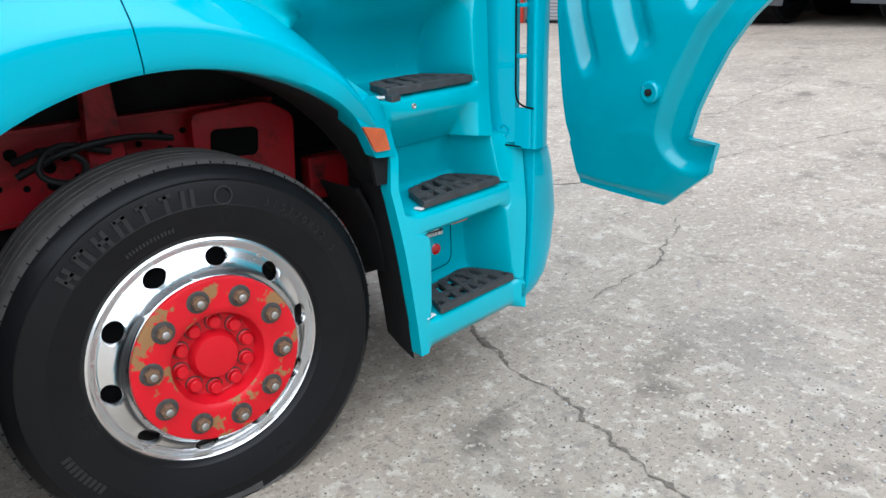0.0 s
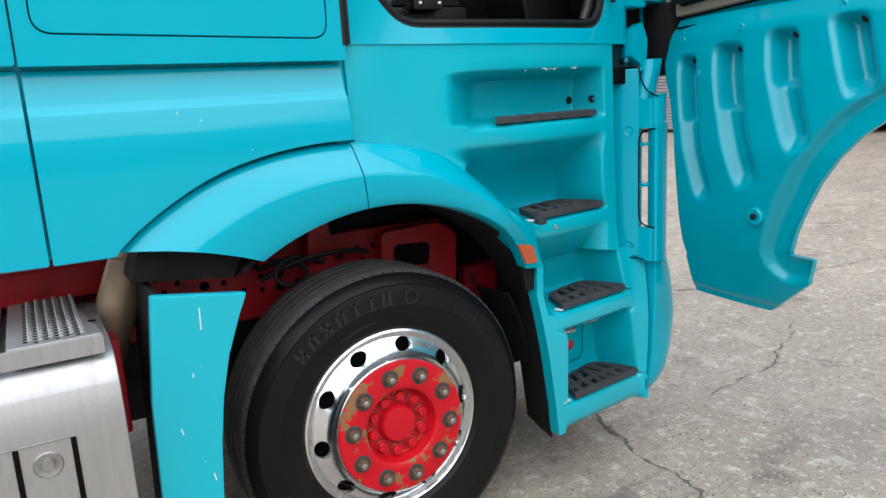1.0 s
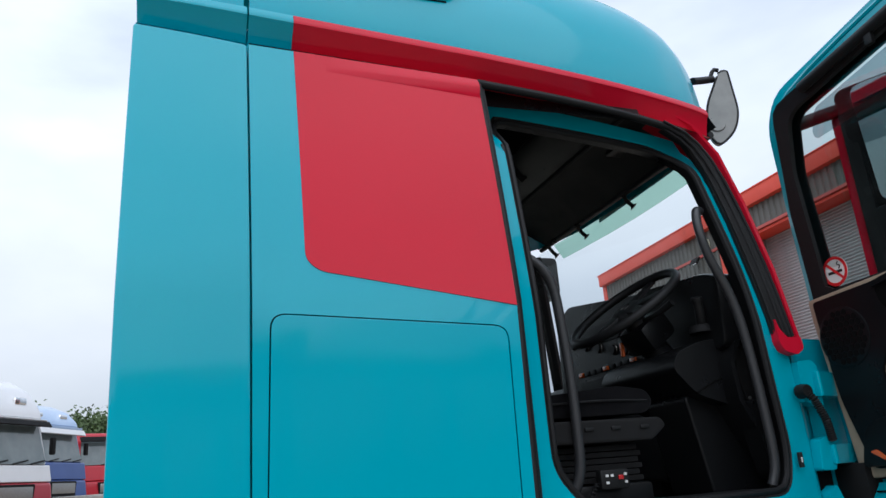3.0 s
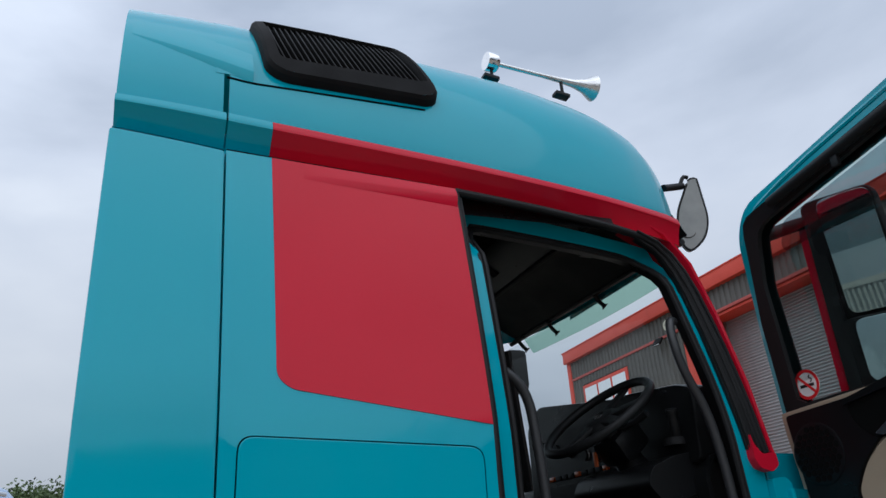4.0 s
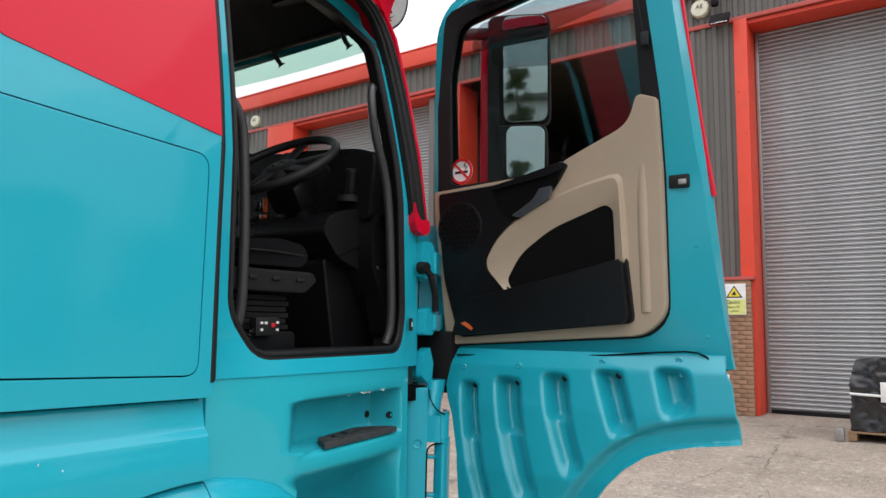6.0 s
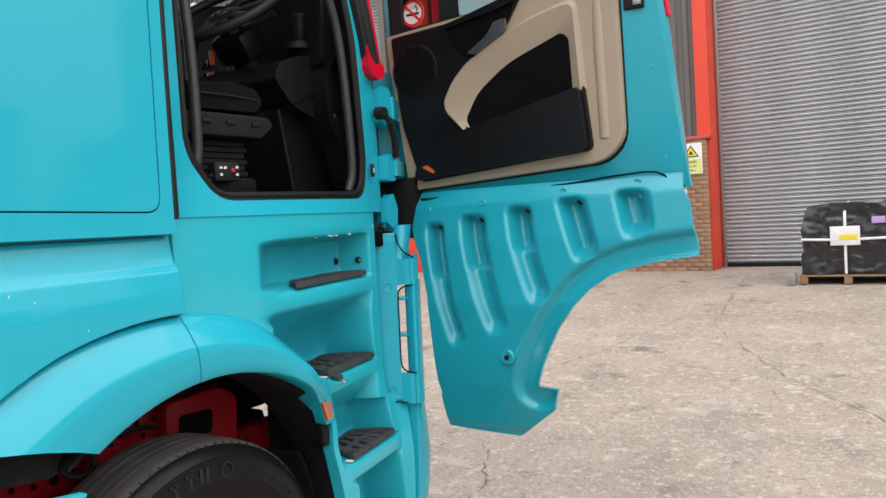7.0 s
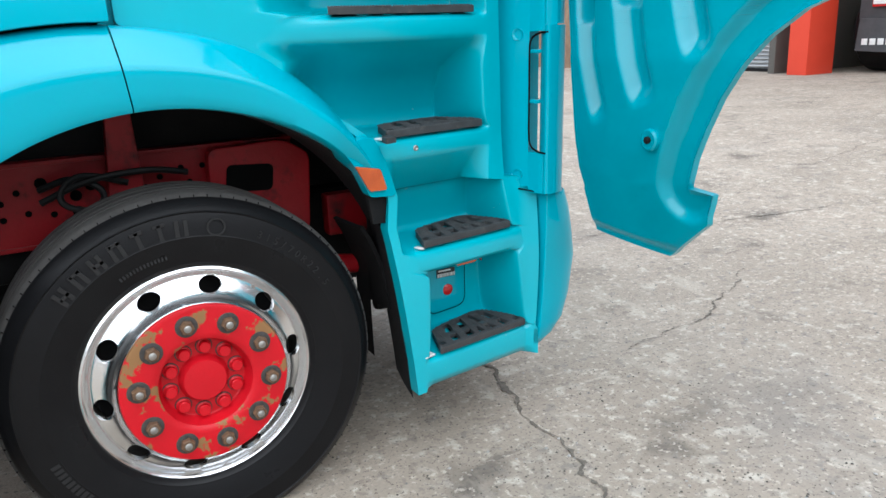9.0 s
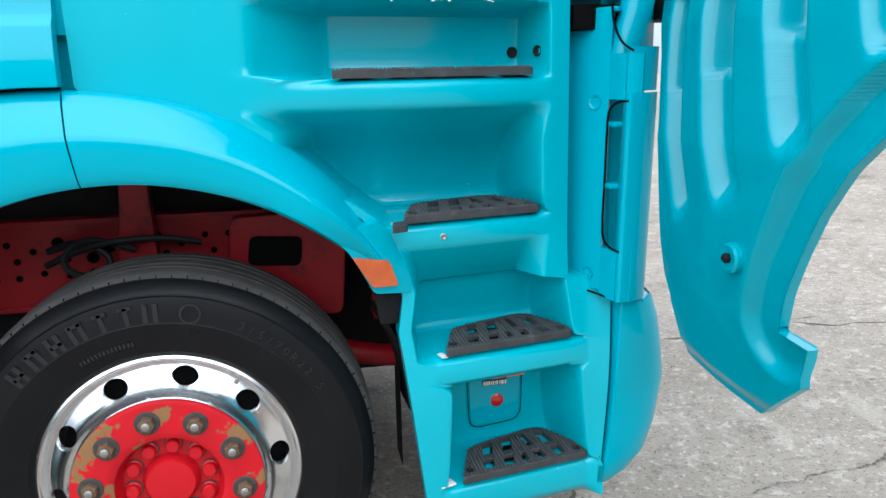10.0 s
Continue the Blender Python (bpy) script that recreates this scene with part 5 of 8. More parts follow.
# top edge and A-pillar seal with red trim outside it
LINE = [(-0.098, 3.112), (0.30, 3.090), (0.66, 3.058), (0.82, 3.02), (0.90, 2.90), (0.965, 2.65), (1.02, 2.40), (1.06, 2.19)]
line = [on_side(Vector((p[0], 0.012, p[1]))) for p in LINE]
part("gutter_seal", tube(line, 0.0155, 10, smooth=2), seal_rubber, truck)
rows, ribs = [], [[], [], []]
for (xa, za), (xb, zb) in zip(((0.70, 3.035), (0.80, 2.985), (0.865, 2.87), (0.915, 2.65), (0.955, 2.40), (0.985, 2.205)), ((0.70, 3.060), (0.835, 3.015), (0.93, 2.88), (0.99, 2.65), (1.035, 2.40), (1.07, 2.19))):
    a, b = on_side(Vector((xa, 0.026, za))), on_side(Vector((xb, 0.0, zb)))
    rows.append([a + Vector((0, 0.02, 0)), a, a.lerp(b, 0.5) + Vector((0, -0.008, 0)), b, b + Vector((0.004, 0.03, 0))])
    for k, f in enumerate((0.12, 0.5, 0.92)):
        ribs[k].append(a.lerp(b, f) + Vector((0, -0.006, 0)))
channel = part("pillar_channel", sheet(rows), seal_rubber, truck, "ribbed black rubber channel down the pillar")
for line_ in ribs:
    part("channel_rib", tube(line_, 0.0065, 8, smooth=1), seal_rubber, channel)
rows = []
for x, z in ((0.70, 3.13), (0.845, 3.07), (0.945, 2.95), (1.005, 2.72), (1.052, 2.45), (1.092, 2.165)):
    base = on_side(Vector((x, 0, z)))
    rows.append([base + Vector(o) for o in ((0.0, 0.03, 0), (0.010, 0.006, 0.004), (0.022, 0.004, 0.007), (0.034, 0.016, 0.009), (0.042, 0.05, 0.010), (0.05, 0.14, 0.010), (0.055, 0.20, 0.008))])
part("pillar_trim", sheet(rows), red_film, truck, "red windscreen pillar trim")
part("pillar_trim_end", plate(rounded([(0.988, 2.26), (0.988, 2.17), (1.008, 2.137), (1.06, 2.122), (1.095, 2.145), (1.09, 2.19), (1.03, 2.185), (1.0, 2.22)], 0.012), "y", 0.135, 0.185, 0.010), red_film, truck)
# small vent clip marks on the pillars
for x, z in ((0.895, 2.79), (0.99, 1.757)):
    p = on_side(Vector((x, 0.028 if z > 2 else 0.022, z)))
    part("pillar_clip", block(p, (0.016, 0.012, 0.052), 0.003), black_ink, truck)
    part("pillar_clip_mark", block(p + Vector((0, -0.005, 0)), (0.005, 0.006, 0.018), 0.001), white_plastic, truck)

# hinge pillar
rows = []
for z in (1.53, 1.6, 1.75, 1.9, 2.05, 2.16):
    rows.append([on_side(Vector((1.065, 0.03, z))), on_side(Vector((1.085, 0.035, z))), Vector((1.13, 0.24, z)), Vector((1.17, 0.33, z)), Vector((1.25, 0.5, z))])
part("hinge_pillar", sheet(rows), paint, truck, smooth=60)
part("hinge_jamb", sheet([[(1.085, 0.20, z), (1.15, 0.235, z), (1.34, 0.277, z), (1.41, 0.292, z)] for z in (1.50, 1.7, 1.9, 2.2)]), paint, truck)
part("hinge_recess", block((1.275, 0.20, 1.60), (0.09, 0.17, 0.26), 0.01), dull_black, truck)
part("upper_hinge", plate(rounded([(1.06, 1.955), (1.145, 1.935), (1.15, 2.085), (1.125, 2.105), (1.062, 2.10)], 0.012), "y", 0.15, 0.215, 0.01), paint, truck, "teal upper door hinge")
part("hinge_link", plate(rounded([(1.12, 0.12), (1.30, 0.21), (1.31, 0.27), (1.12, 0.24)], 0.02), "z", 1.97, 2.06, 0.008), paint, truck)
part("lower_hinge", plate(rounded([(1.065, 1.715), (1.135, 1.712), (1.15, 1.80), (1.135, 1.835), (1.08, 1.82)], 0.014), "y", 0.14, 0.205, 0.01), paint, truck, "teal lower door hinge")
part("hinge_link", plate(rounded([(1.12, 0.12), (1.30, 0.20), (1.31, 0.26), (1.12, 0.23)], 0.02), "z", 1.735, 1.80, 0.008), paint, truck)
path = resample([(1.055, 0.13, 1.985), (1.065, 0.11, 1.96), (1.10, 0.11, 1.885), (1.13, 0.13, 1.815)], 40, closed=False)
part("cable_hose", tube([tuple(p) for p in path], lambda f: 0.0135 + 0.0025 * math.sin(f * 150), 10, smooth=2), black_plastic, truck, "black corrugated cable hose")
part("hose_boot", revolve([(0.0, -0.03), (0.022, -0.03), (0.026, -0.005), (0.026, 0.01)], (1.05, 0.145, 1.99), segs=16), black_plastic, truck)
part("lock_bracket", plate(rounded([(1.075, 1.545), (1.145, 1.50), (1.155, 1.60), (1.13, 1.665), (1.09, 1.64)], 0.01), "y", 0.155, 0.21, 0.008), paint, truck)
part("bracket_gap", plate([(1.07, 1.64), (1.16, 1.66), (1.16, 1.72), (1.08, 1.715)], "y", 0.20, 0.215, 0), void_black, truck)
part("bolt", revolve([(0.0, -0.014), (0.011, -0.014), (0.011, 0.01)], (1.045, 0.165, 1.528), segs=10), chrome, truck)
# Solid black block puts an open cavity's shade into colour.
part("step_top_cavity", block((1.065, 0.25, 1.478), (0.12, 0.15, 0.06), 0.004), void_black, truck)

# corner cover beside the steps: a face turned to the rear, then a tall air vane over a slot
COVER = ((0.985, 0.30), (0.990, 0.272), (1.010, 0.243), (1.035, 0.207), (1.060, 0.170), (1.082, 0.132))


def drift(z):
    return 0.028 * (z - 1.277)


def cover_row(z, pts, dy=0.0):
    return [(x + drift(z), y + dy, z) for x, y in pts]


zs_ = (0.808, 0.812, 0.9, 0.925, 1.0, 1.1, 1.2, 1.275, 1.35, 1.45, 1.492, 1.498)
corner = part("corner_cover", backed(sheet([cover_row(z, COVER, 0.006 * (z > 1.495)) for z in zs_]), (0.01, 0.012, 0)), paint, truck, "teal corner cover with an air vane", smooth=50)
part("cover_top", plate(rounded([(0.99, 0.285), (1.095, 0.125), (1.13, 0.15), (1.13, 0.33), (1.0, 0.33)], 0.01), "z", 1.488, 1.500, 0.004), paint, corner)
NOSE = ((1.082, 0.132), (1.092, 0.102), (1.101, 0.076), (1.112, 0.066), (1.135, 0.064))
part("cover_head", backed(sheet([cover_row(z, NOSE) for z in (1.284, 1.288, 1.33, 1.39)]), (0.01, 0.012, 0)), paint, corner, smooth=50)
part("cover_foot", backed(sheet([cover_row(z, NOSE) for z in (0.79, 0.85, 0.912, 0.918)]), (0.01, 0.012, 0)), paint, corner, smooth=50)
VANE = ((1.108, 0.105), (1.099, 0.074), (1.103, 0.066), (1.112, 0.062), (1.145, 0.066), (1.172, 0.079), (1.188, 0.094), (1.194, 0.108), (1.19, 0.116))
part("air_vane", backed(sheet([cover_row(z, VANE) for z in (0.790, 0.794, 0.95, 1.1, 1.27, 1.296, 1.30)]), (0.008, 0.014, 0)), paint, corner, smooth=50)
part("vane_cap", backed(sheet([cover_row(z, VANE, 0.006) for z in (1.304, 1.308, 1.36, 1.40, 1.405)]), (0.008, 0.014, 0)), paint, corner, smooth=50)
rows = []
for z, k in ((1.39, 0.0), (1.44, 0.01), (1.48, 0.025), (1.53, 0.035)):
    rows.append([(1.083 + k, 0.15, z), (1.09 + k, 0.122, z), (1.11 + k, 0.108, z), (1.15 + k, 0.115, z), (1.2, 0.16, z), (1.235, 0.22, z)])
part("hinge_cover", backed(sheet(rows), (0.01, 0.014, 0)), paint, corner, smooth=50)
part("cover_gap", tube([(1.083, 0.128, 1.50), (1.085, 0.122, 1.46), (1.094, 0.098, 1.415), (1.108, 0.062, 1.396)], 0.003, 6, smooth=2), void_black, corner)
for z in (1.075, 1.225):
    part("vane_strut", block((1.105 + drift(z), 0.128, z), (0.045, 0.05, 0.012), 0.004), paint, corner)
part("slot_wall", backed(sheet([[(x + drift(z), 0.212, z) for x in (1.10, 1.14, 1.175)] for z in (0.80, 1.0, 1.2, 1.395)]), (0, 0.008, 0)), paint, corner)
edge = [(1.104, 0.066, 1.281), (1.092, 0.102, 1.279), (1.083, 0.128, 1.262), (1.080, 0.131, 1.235), (1.077, 0.131, 1.08), (1.073, 0.131, 0.965), (1.076, 0.125, 0.935), (1.083, 0.100, 0.921), (1.092, 0.068, 0.918)]
part("slot_edge", tube(edge, 0.0032, 6, smooth=1), void_black, corner)
for x, y, z in ((1.064, 0.166, 1.277), (1.051, 0.1645, 0.846)):
    bm = revolve([(0.018, 0.0), (0.018, -0.005), (0.013, -0.003), (0.010, 0.003), (0.0, 0.003)], (0, 0, 0), segs=20)
    bm.transform(Matrix.Translation((x, y, z)) @ Matrix.Rotation(radians(-57), 4, "Z"))
    part("corner_plug", bm, paint, corner)
# lower bumper corner, bowed forward and under
rows = []
for z, x0, x1, y0 in ((0.783, 1.112, 1.222, 0.092), (0.779, 1.109, 1.226, 0.088), (0.72, 1.107, 1.245, 0.087), (0.64, 1.104, 1.258, 0.087), (0.55, 1.100, 1.268, 0.088), (0.42, 1.092, 1.25, 0.092), (0.34, 1.086, 1.228, 0.098), (0.29, 1.082, 1.19, 0.11), (0.262, 1.08, 1.15, 0.125), (0.25, 1.08, 1.13, 0.155)):
    rows.append([(x0 + 0.002, y0 + 0.06, z), (x0, y0 + 0.006, z), (x0 + 0.008, y0, z)] + [(x0 + (x1 - x0) * f, y0 + 0.012 * f + 0.05 * f**4, z) for f in (0.3, 0.5, 0.7, 0.85, 0.95, 1.0)] + [(x1 + 0.03, y0 + 0.20, z), (x1 + 0.1, y0 + 0.6, z), (x1 + 0.14, 1.25, z)])
part("bumper_corner", sheet(rows), paint, truck, "teal bumper corner", smooth=60)
part("bumper_top", plate([(1.112, 0.10), (1.18, 0.10), (1.215, 0.145), (1.235, 0.29), (1.13, 0.20)], "z", 0.772, 0.782, 0.002), paint, truck)
part("cover_seam", tube([(0.985, 0.285, 0.845), (0.984, 0.285, 0.806), (1.03, 0.19, 0.803), (1.068, 0.127, 0.797), (1.10, 0.072, 0.787)], 0.0028, 6, smooth=1), void_black, truck)
part("corner_gap", sheet([[(1.09, 0.15, z), (1.135, 0.15, z)] for z in (0.26, 0.5, 0.80)]), void_black, truck)
# front closing panel below the windscreen
plan = [(1.125, 0.21), (1.205, 0.30), (1.27, 0.5), (1.34, 0.8), (1.38, 1.25), (1.34, 1.7), (1.25, 2.0), (1.12, 2.24)]
part("front_panel", sheet([[(x, y, z) for x, y in plan] for z in (0.78, 1.2, 1.7, 2.1)]), paint, truck, smooth=60)

# screw holes, lamp, labels and chips on the step unit
for x in (0.885, 0.925):
    bm = revolve([(0.014, 0.004), (0.014, -0.002), (0.011, -0.002), (0.008, 0.0), (0.0, 0.0)], (0, 0, 0), segs=16)
    bm.transform(Matrix.Translation((x, step_face(x, 1.41) + 0.147 * eased((0.945 - x) / 0.05) - 0.003, 1.402)) @ Matrix.Rotation(radians(0 if x < 0.9 else -60), 4, "Z"))
    part("screw_hole", bm, dull_black, step_unit)
part("screw_hole", revolve([(0.008, 0.004), (0.008, -0.002), (0.006, -0.003), (0.003, 0.0), (0.0, 0.0)], (0.661, step_face(0.661, 0.978) - 0.001, 0.978), segs=16), steel, step_unit)
bm = plate(rounded([(0.755, 0.575), (0.91, 0.575), (0.905, 0.405), (0.76, 0.40)], 0.03), "y", -0.003, 0.004, 0.002)
part("socket_cover", bend(bm, lambda c: Vector((c.x, c.y + step_face(c.x, c.z) + 0.189, c.z))), paint, step_unit)
loop = [(p[0], step_face(p[0], p[1]) + 0.186, p[1]) for p in resample(rounded([(0.750, 0.580), (0.915, 0.580), (0.91, 0.40), (0.755, 0.395)], 0.035), 40)]
part("cover_gap", tube(loop + loop[:1], 0.0012, 6, smooth=0, caps=False), void_black, step_unit)
lab = part("label", block((0.830, step_face(0.83, 0.53) + 0.180, 0.530), (0.068, 0.003, 0.028), 0), black_ink, step_unit)
bm = bmesh.new()
rnd = random.Random(3)
x = 0.799
while x < 0.862:
    w = rnd.choice((0.002, 0.003, 0.0045))
    block((x, step_face(0.83, 0.53) + 0.1775, 0.5235), (w, 0.002, 0.011), 0, bm)
    x += w + rnd.choice((0.0015, 0.003))
part("label_bars", bm, white_plastic, lab, smooth=0)
part("label_text", block((0.825, step_face(0.83, 0.53) + 0.1775, 0.5385), (0.045, 0.002, 0.005), 0), white_plastic, lab)
part("reflector", revolve([(0.019, 0.006), (0.019, -0.002), (0.014, -0.005), (0.0, -0.006)], (0.838, step_face(0.838, 0.47) + 0.186, 0.468), segs=24), red_lens, step_unit, "round red reflector")
part("reflector", revolve([(0.013, 0.006), (0.013, -0.002), (0.0, -0.004)], (0.985, step_face(0.985, 0.55) + 0.170, 0.552), segs=20), red_lens, step_unit)
bm = plate(rounded([(0.80, 0.594), (0.885, 0.598), (0.875, 0.585), (0.81, 0.582)], 0.004), "y", 0.118, 0.155, 0.004)
part("step_lamp", bend(bm, lambda c: Vector((c.x, c.y + 0.03, c.z + 0.004))), amber, step_unit, "small amber step lamp")
for x, z, w in ((0.640, 0.352, 0.060), (0.640, 0.688, 0.022), (0.545, 1.016, 0.035)):
    part("bare_patch", block((x + 0.010, step_face(x, z) + 0.018, z - 0.002), (0.7 * w, 0.030, 0.005), 0.002, None, Matrix.Rotation(0.3, 4, "Z")), white_plastic, step_unit)
for x, z in ((1.02, 0.697), (1.045, 0.697)):
    part("foil_scrap", block((x, step_face(x, z) + 0.10, z - 0.003), (0.05, 0.03, 0.003), 0, None, Matrix.Rotation(0.4 * x, 4, "Z")), steel, step_unit)
part("tread_stub", plate(rounded([(0.527, 0.005), (0.565, 0.018), (0.565, 0.07), (0.535, 0.055)], 0.008), "z", 1.012, 1.028, 0.004), tread_plastic, step_unit)
# chips along the sill edge
rnd = random.Random(11)
bm = bmesh.new()
for i in range(16):
    x = rnd.choice((rnd.uniform(0.64, 0.70), rnd.uniform(0.76, 0.80), rnd.uniform(0.55, 0.85)))
    block((x, step_face(x, 1.51) + 0.0045, 1.511 + rnd.uniform(-0.002, 0.003)), (rnd.uniform(0.003, 0.009), 0.004, rnd.uniform(0.0015, 0.003)), 0, bm)
tagged(part("paint_chip", bm, white_plastic, step_unit, smooth=0), kind="stuff")


# ---- roof ----
def roof_plan(u):
    """Foot of the roof shell: along the side, round the corner and across the front, u from 0 to 1."""
    xs = [-1.225, -0.89, 0.0, 0.5, 0.80, 0.95, 1.05, 1.12, 1.17, 1.20]
    ys = [0.0, 0.0, 0.0, 0.0, 0.0, 0.02, 0.09, 0.22, 0.5, 1.25]
    k = [0.0, 0.10, 0.40, 0.56, 0.66, 0.72, 0.78, 0.83, 0.90, 1.0]
    x, y = interp(u, k, xs), interp(u, k, ys)
    z = band_top(min(x, 0.95)) - 0.02 - 0.0 * u
    return Vector((x, y + flank(min(x, 0.95)) + lean(z) * 1.03 + 0.016, z))


def roof_point(u, v):
    p = roof_plan(u)
    crown = interp(p.x, [-1.25, -0.5, 0.3, 0.7, 1.0, 1.2], [4.13, 4.14, 4.12, 4.07, 4.0, 3.97])
    t = Vector((min(p.x, 0.45 + 0.35 * smoothstep((p.x - 0.45) / 0.6)), 1.25, crown))
    a = v * math.pi / 2
    s, c = math.sin(a) ** 0.86, (1 - math.cos(a)) ** 1.1
    return Vector((p.x + (t.x - p.x) * c, p.y + (t.y - p.y) * (0.05 * v + 0.95 * c), p.z + (t.z - p.z) * s))


def roof_shell(u0, u1, n, name, v1=1.0):
    left = [[roof_point(u0 + (u1 - u0) * i / n, v1 * j / 26) for j in range(27)] for i in range(n + 1)]
    return part(name, backed(sheet(left), (0, 0.012, -0.012)), paint, truck, smooth=60)


roof_shell(0.104, 1.0, 70, "roof")
roof_shell(0.0, 0.098, 8, "roof_fairing")
rows = [[Vector((p.x, 2.5 - p.y, p.z)) for p in (roof_point(i / 40, j / 12) for j in range(13))] for i in range(41)]
part("roof_far_side", sheet(rows), paint, truck, smooth=60)

# side intake with slats
def on_roof(x, z, out=0.0):
    """A place on the roof's flank at a height."""
    u = interp(x, [-1.225, -0.89, 0.0, 0.5], [0.0, 0.10, 0.40, 0.56])
    lo, hi = 0.0, 1.0
    for _ in range(24):
        m = (lo + hi) / 2
        if roof_point(u, m).z < z:
            lo = m
        else:
            hi = m
    p = roof_point(u, lo)
    n = Vector((0, -0.92, 0.38))
    return p + n * out


def on_roof_plate(pts, d0, d1, bevel=0.004):
    bm = cut(cut(plate(pts, "y", -d1, -d0, bevel), "z", [3.45, 3.5, 3.55, 3.6, 3.65, 3.7, 3.75, 3.8]), "x", [-0.6, -0.4, -0.2])
    return bend(bm, lambda c: on_roof(c.x, c.z, -c.y))


VENT_O = rounded([(-0.80, 3.86), (-0.745, 3.895), (-0.25, 3.868), (-0.19, 3.83), (-0.105, 3.535), (-0.14, 3.49), (-0.70, 3.50), (-0.76, 3.54)], [0.02, 0.03, 0.05, 0.05, 0.04, 0.04, 0.06, 0.05])
VENT_I = rounded([(-0.745, 3.845), (-0.235, 3.822), (-0.165, 3.575), (-0.70, 3.575)], 0.022)


def shrunk(pts, k, centre=(-0.455, 3.69)):
    return [(centre[0] + (p[0] - centre[0]) * k, centre[1] + (p[1] - centre[1]) * k) for p in pts]


def vent_ring(a, b, d0, d1):
    return bend(ring(a, b, 96, "y", -d0, -d1), lambda c: on_roof(c.x, c.z, -c.y))


vent = part("roof_intake", vent_ring(shrunk(VENT_O, 0.955), shrunk(VENT_I, 1.05), 0.044, 0.050), dull_black, truck, "black slatted roof air intake")
part("intake_rim", vent_ring(VENT_O, shrunk(VENT_O, 0.985), -0.004, 0.030), dull_black, vent)
part("intake_shoulder", vent_ring(shrunk(VENT_O, 0.985), shrunk(VENT_O, 0.955), 0.030, 0.044), dull_black, vent)
part("intake_lip", vent_ring(shrunk(VENT_I, 1.05), shrunk(VENT_I, 1.03), 0.050, 0.040), dull_black, vent)
part("intake_frame", vent_ring(shrunk(VENT_I, 1.03), VENT_I, 0.040, 0.012), black_plastic, vent)
part("intake_back", on_roof_plate(shrunk(VENT_I, 1.02), 0.002, 0.006, 0), void_black, vent)
for i in range(23):
    f = (i + 0.5) / 23
    xb, xt = -0.70 + 0.535 * f, -0.745 + 0.51 * f
    bm = bend(cut(plate([(xb - 0.003, 3.578), (xb + 0.003, 3.578), (xt + 0.003, 3.84), (xt - 0.003, 3.84)], "y", -0.036, -0.008, 0.001, segments=1), "z", [3.62, 3.68, 3.74, 3.80]), lambda c: on_roof(c.x - 0.012 * math.sin(math.pi * (c.z - 3.578) / 0.262), c.z, -c.y))
    part("slat", bm, cab_grey, vent)
# joint along the foot of the intake, and the bridge over the fairing's joint above it
part("roof_joint", tube([on_roof(-0.888 + 0.08 * i, 3.475 + 0.012 * (i < 1), -0.001) for i in range(10)], 0.005, 6, smooth=1), void_black, truck)
part("joint_bridge", sheet([[on_roof(x, 3.50 + 0.055 * j, 0.0015) for j in range(9)] for x in (-0.925, -0.90, -0.875, -0.85)]), paint, truck)
# crease on the rear fairing: a wedge that overhangs more and more
rows = []
for i in range(9):
    f = i / 8
    x, z, d = -1.20 + 0.40 * f, 3.64 - 0.135 * f, 0.001 + 0.019 * f
    rows.append([on_roof(x, z + 0.12, 0.001), on_roof(x, z + 0.06, 0.5 * d), on_roof(x, z + 0.006, d), on_roof(x, z, d * 0.97), on_roof(x, z - 0.006 - 0.03 * f, -0.002)])
part("fairing_crease", sheet(rows), paint, truck, smooth=40)


# air horn on the roof
def air_horn():
    a, b = Vector((0.462, 0.80, 4.245)), Vector((1.085, 0.82, 4.215))
    d = (b - a).normalized()
    q = d.to_track_quat("X", "Z").to_matrix().to_4x4()

    def spun(profile, segs=24):
        bm = revolve(profile, (0, 0, 0), "x", segs)
        bm.transform(Matrix.Translation(a) @ q)
        return bm

    length = (b - a).length
    horn = part("air_horn", spun([(0.0, 0.03), (0.012, 0.03), (0.012, 0.30), (0.016, 0.42), (0.024, 0.50), (0.038, 0.56), (0.062, length - 0.02), (0.072, length), (0.068, length), (0.03, length - 0.08), (0.0, length - 0.12)]), satin_chrome, truck, "chrome trumpet air horn")
    part("horn_drum", spun([(0.0, -0.028), (0.048, -0.028), (0.052, -0.022), (0.052, 0.026), (0.046, 0.034), (0.0, 0.034)], 28), chrome, horn)
    for f in (0.0, 0.67):
        p = a + (b - a) * f
        part("horn_foot", tube([p, p + Vector((0, 0.0, -0.085))], 0.009, 8, smooth=0), black_plastic, horn)
        part("horn_pad", block(p + Vector((-0.01, 0, -0.10)), (0.085, 0.05, 0.02), 0.005, None, Matrix.Rotation(0.15, 4, "Y")), black_plastic, horn)


air_horn()

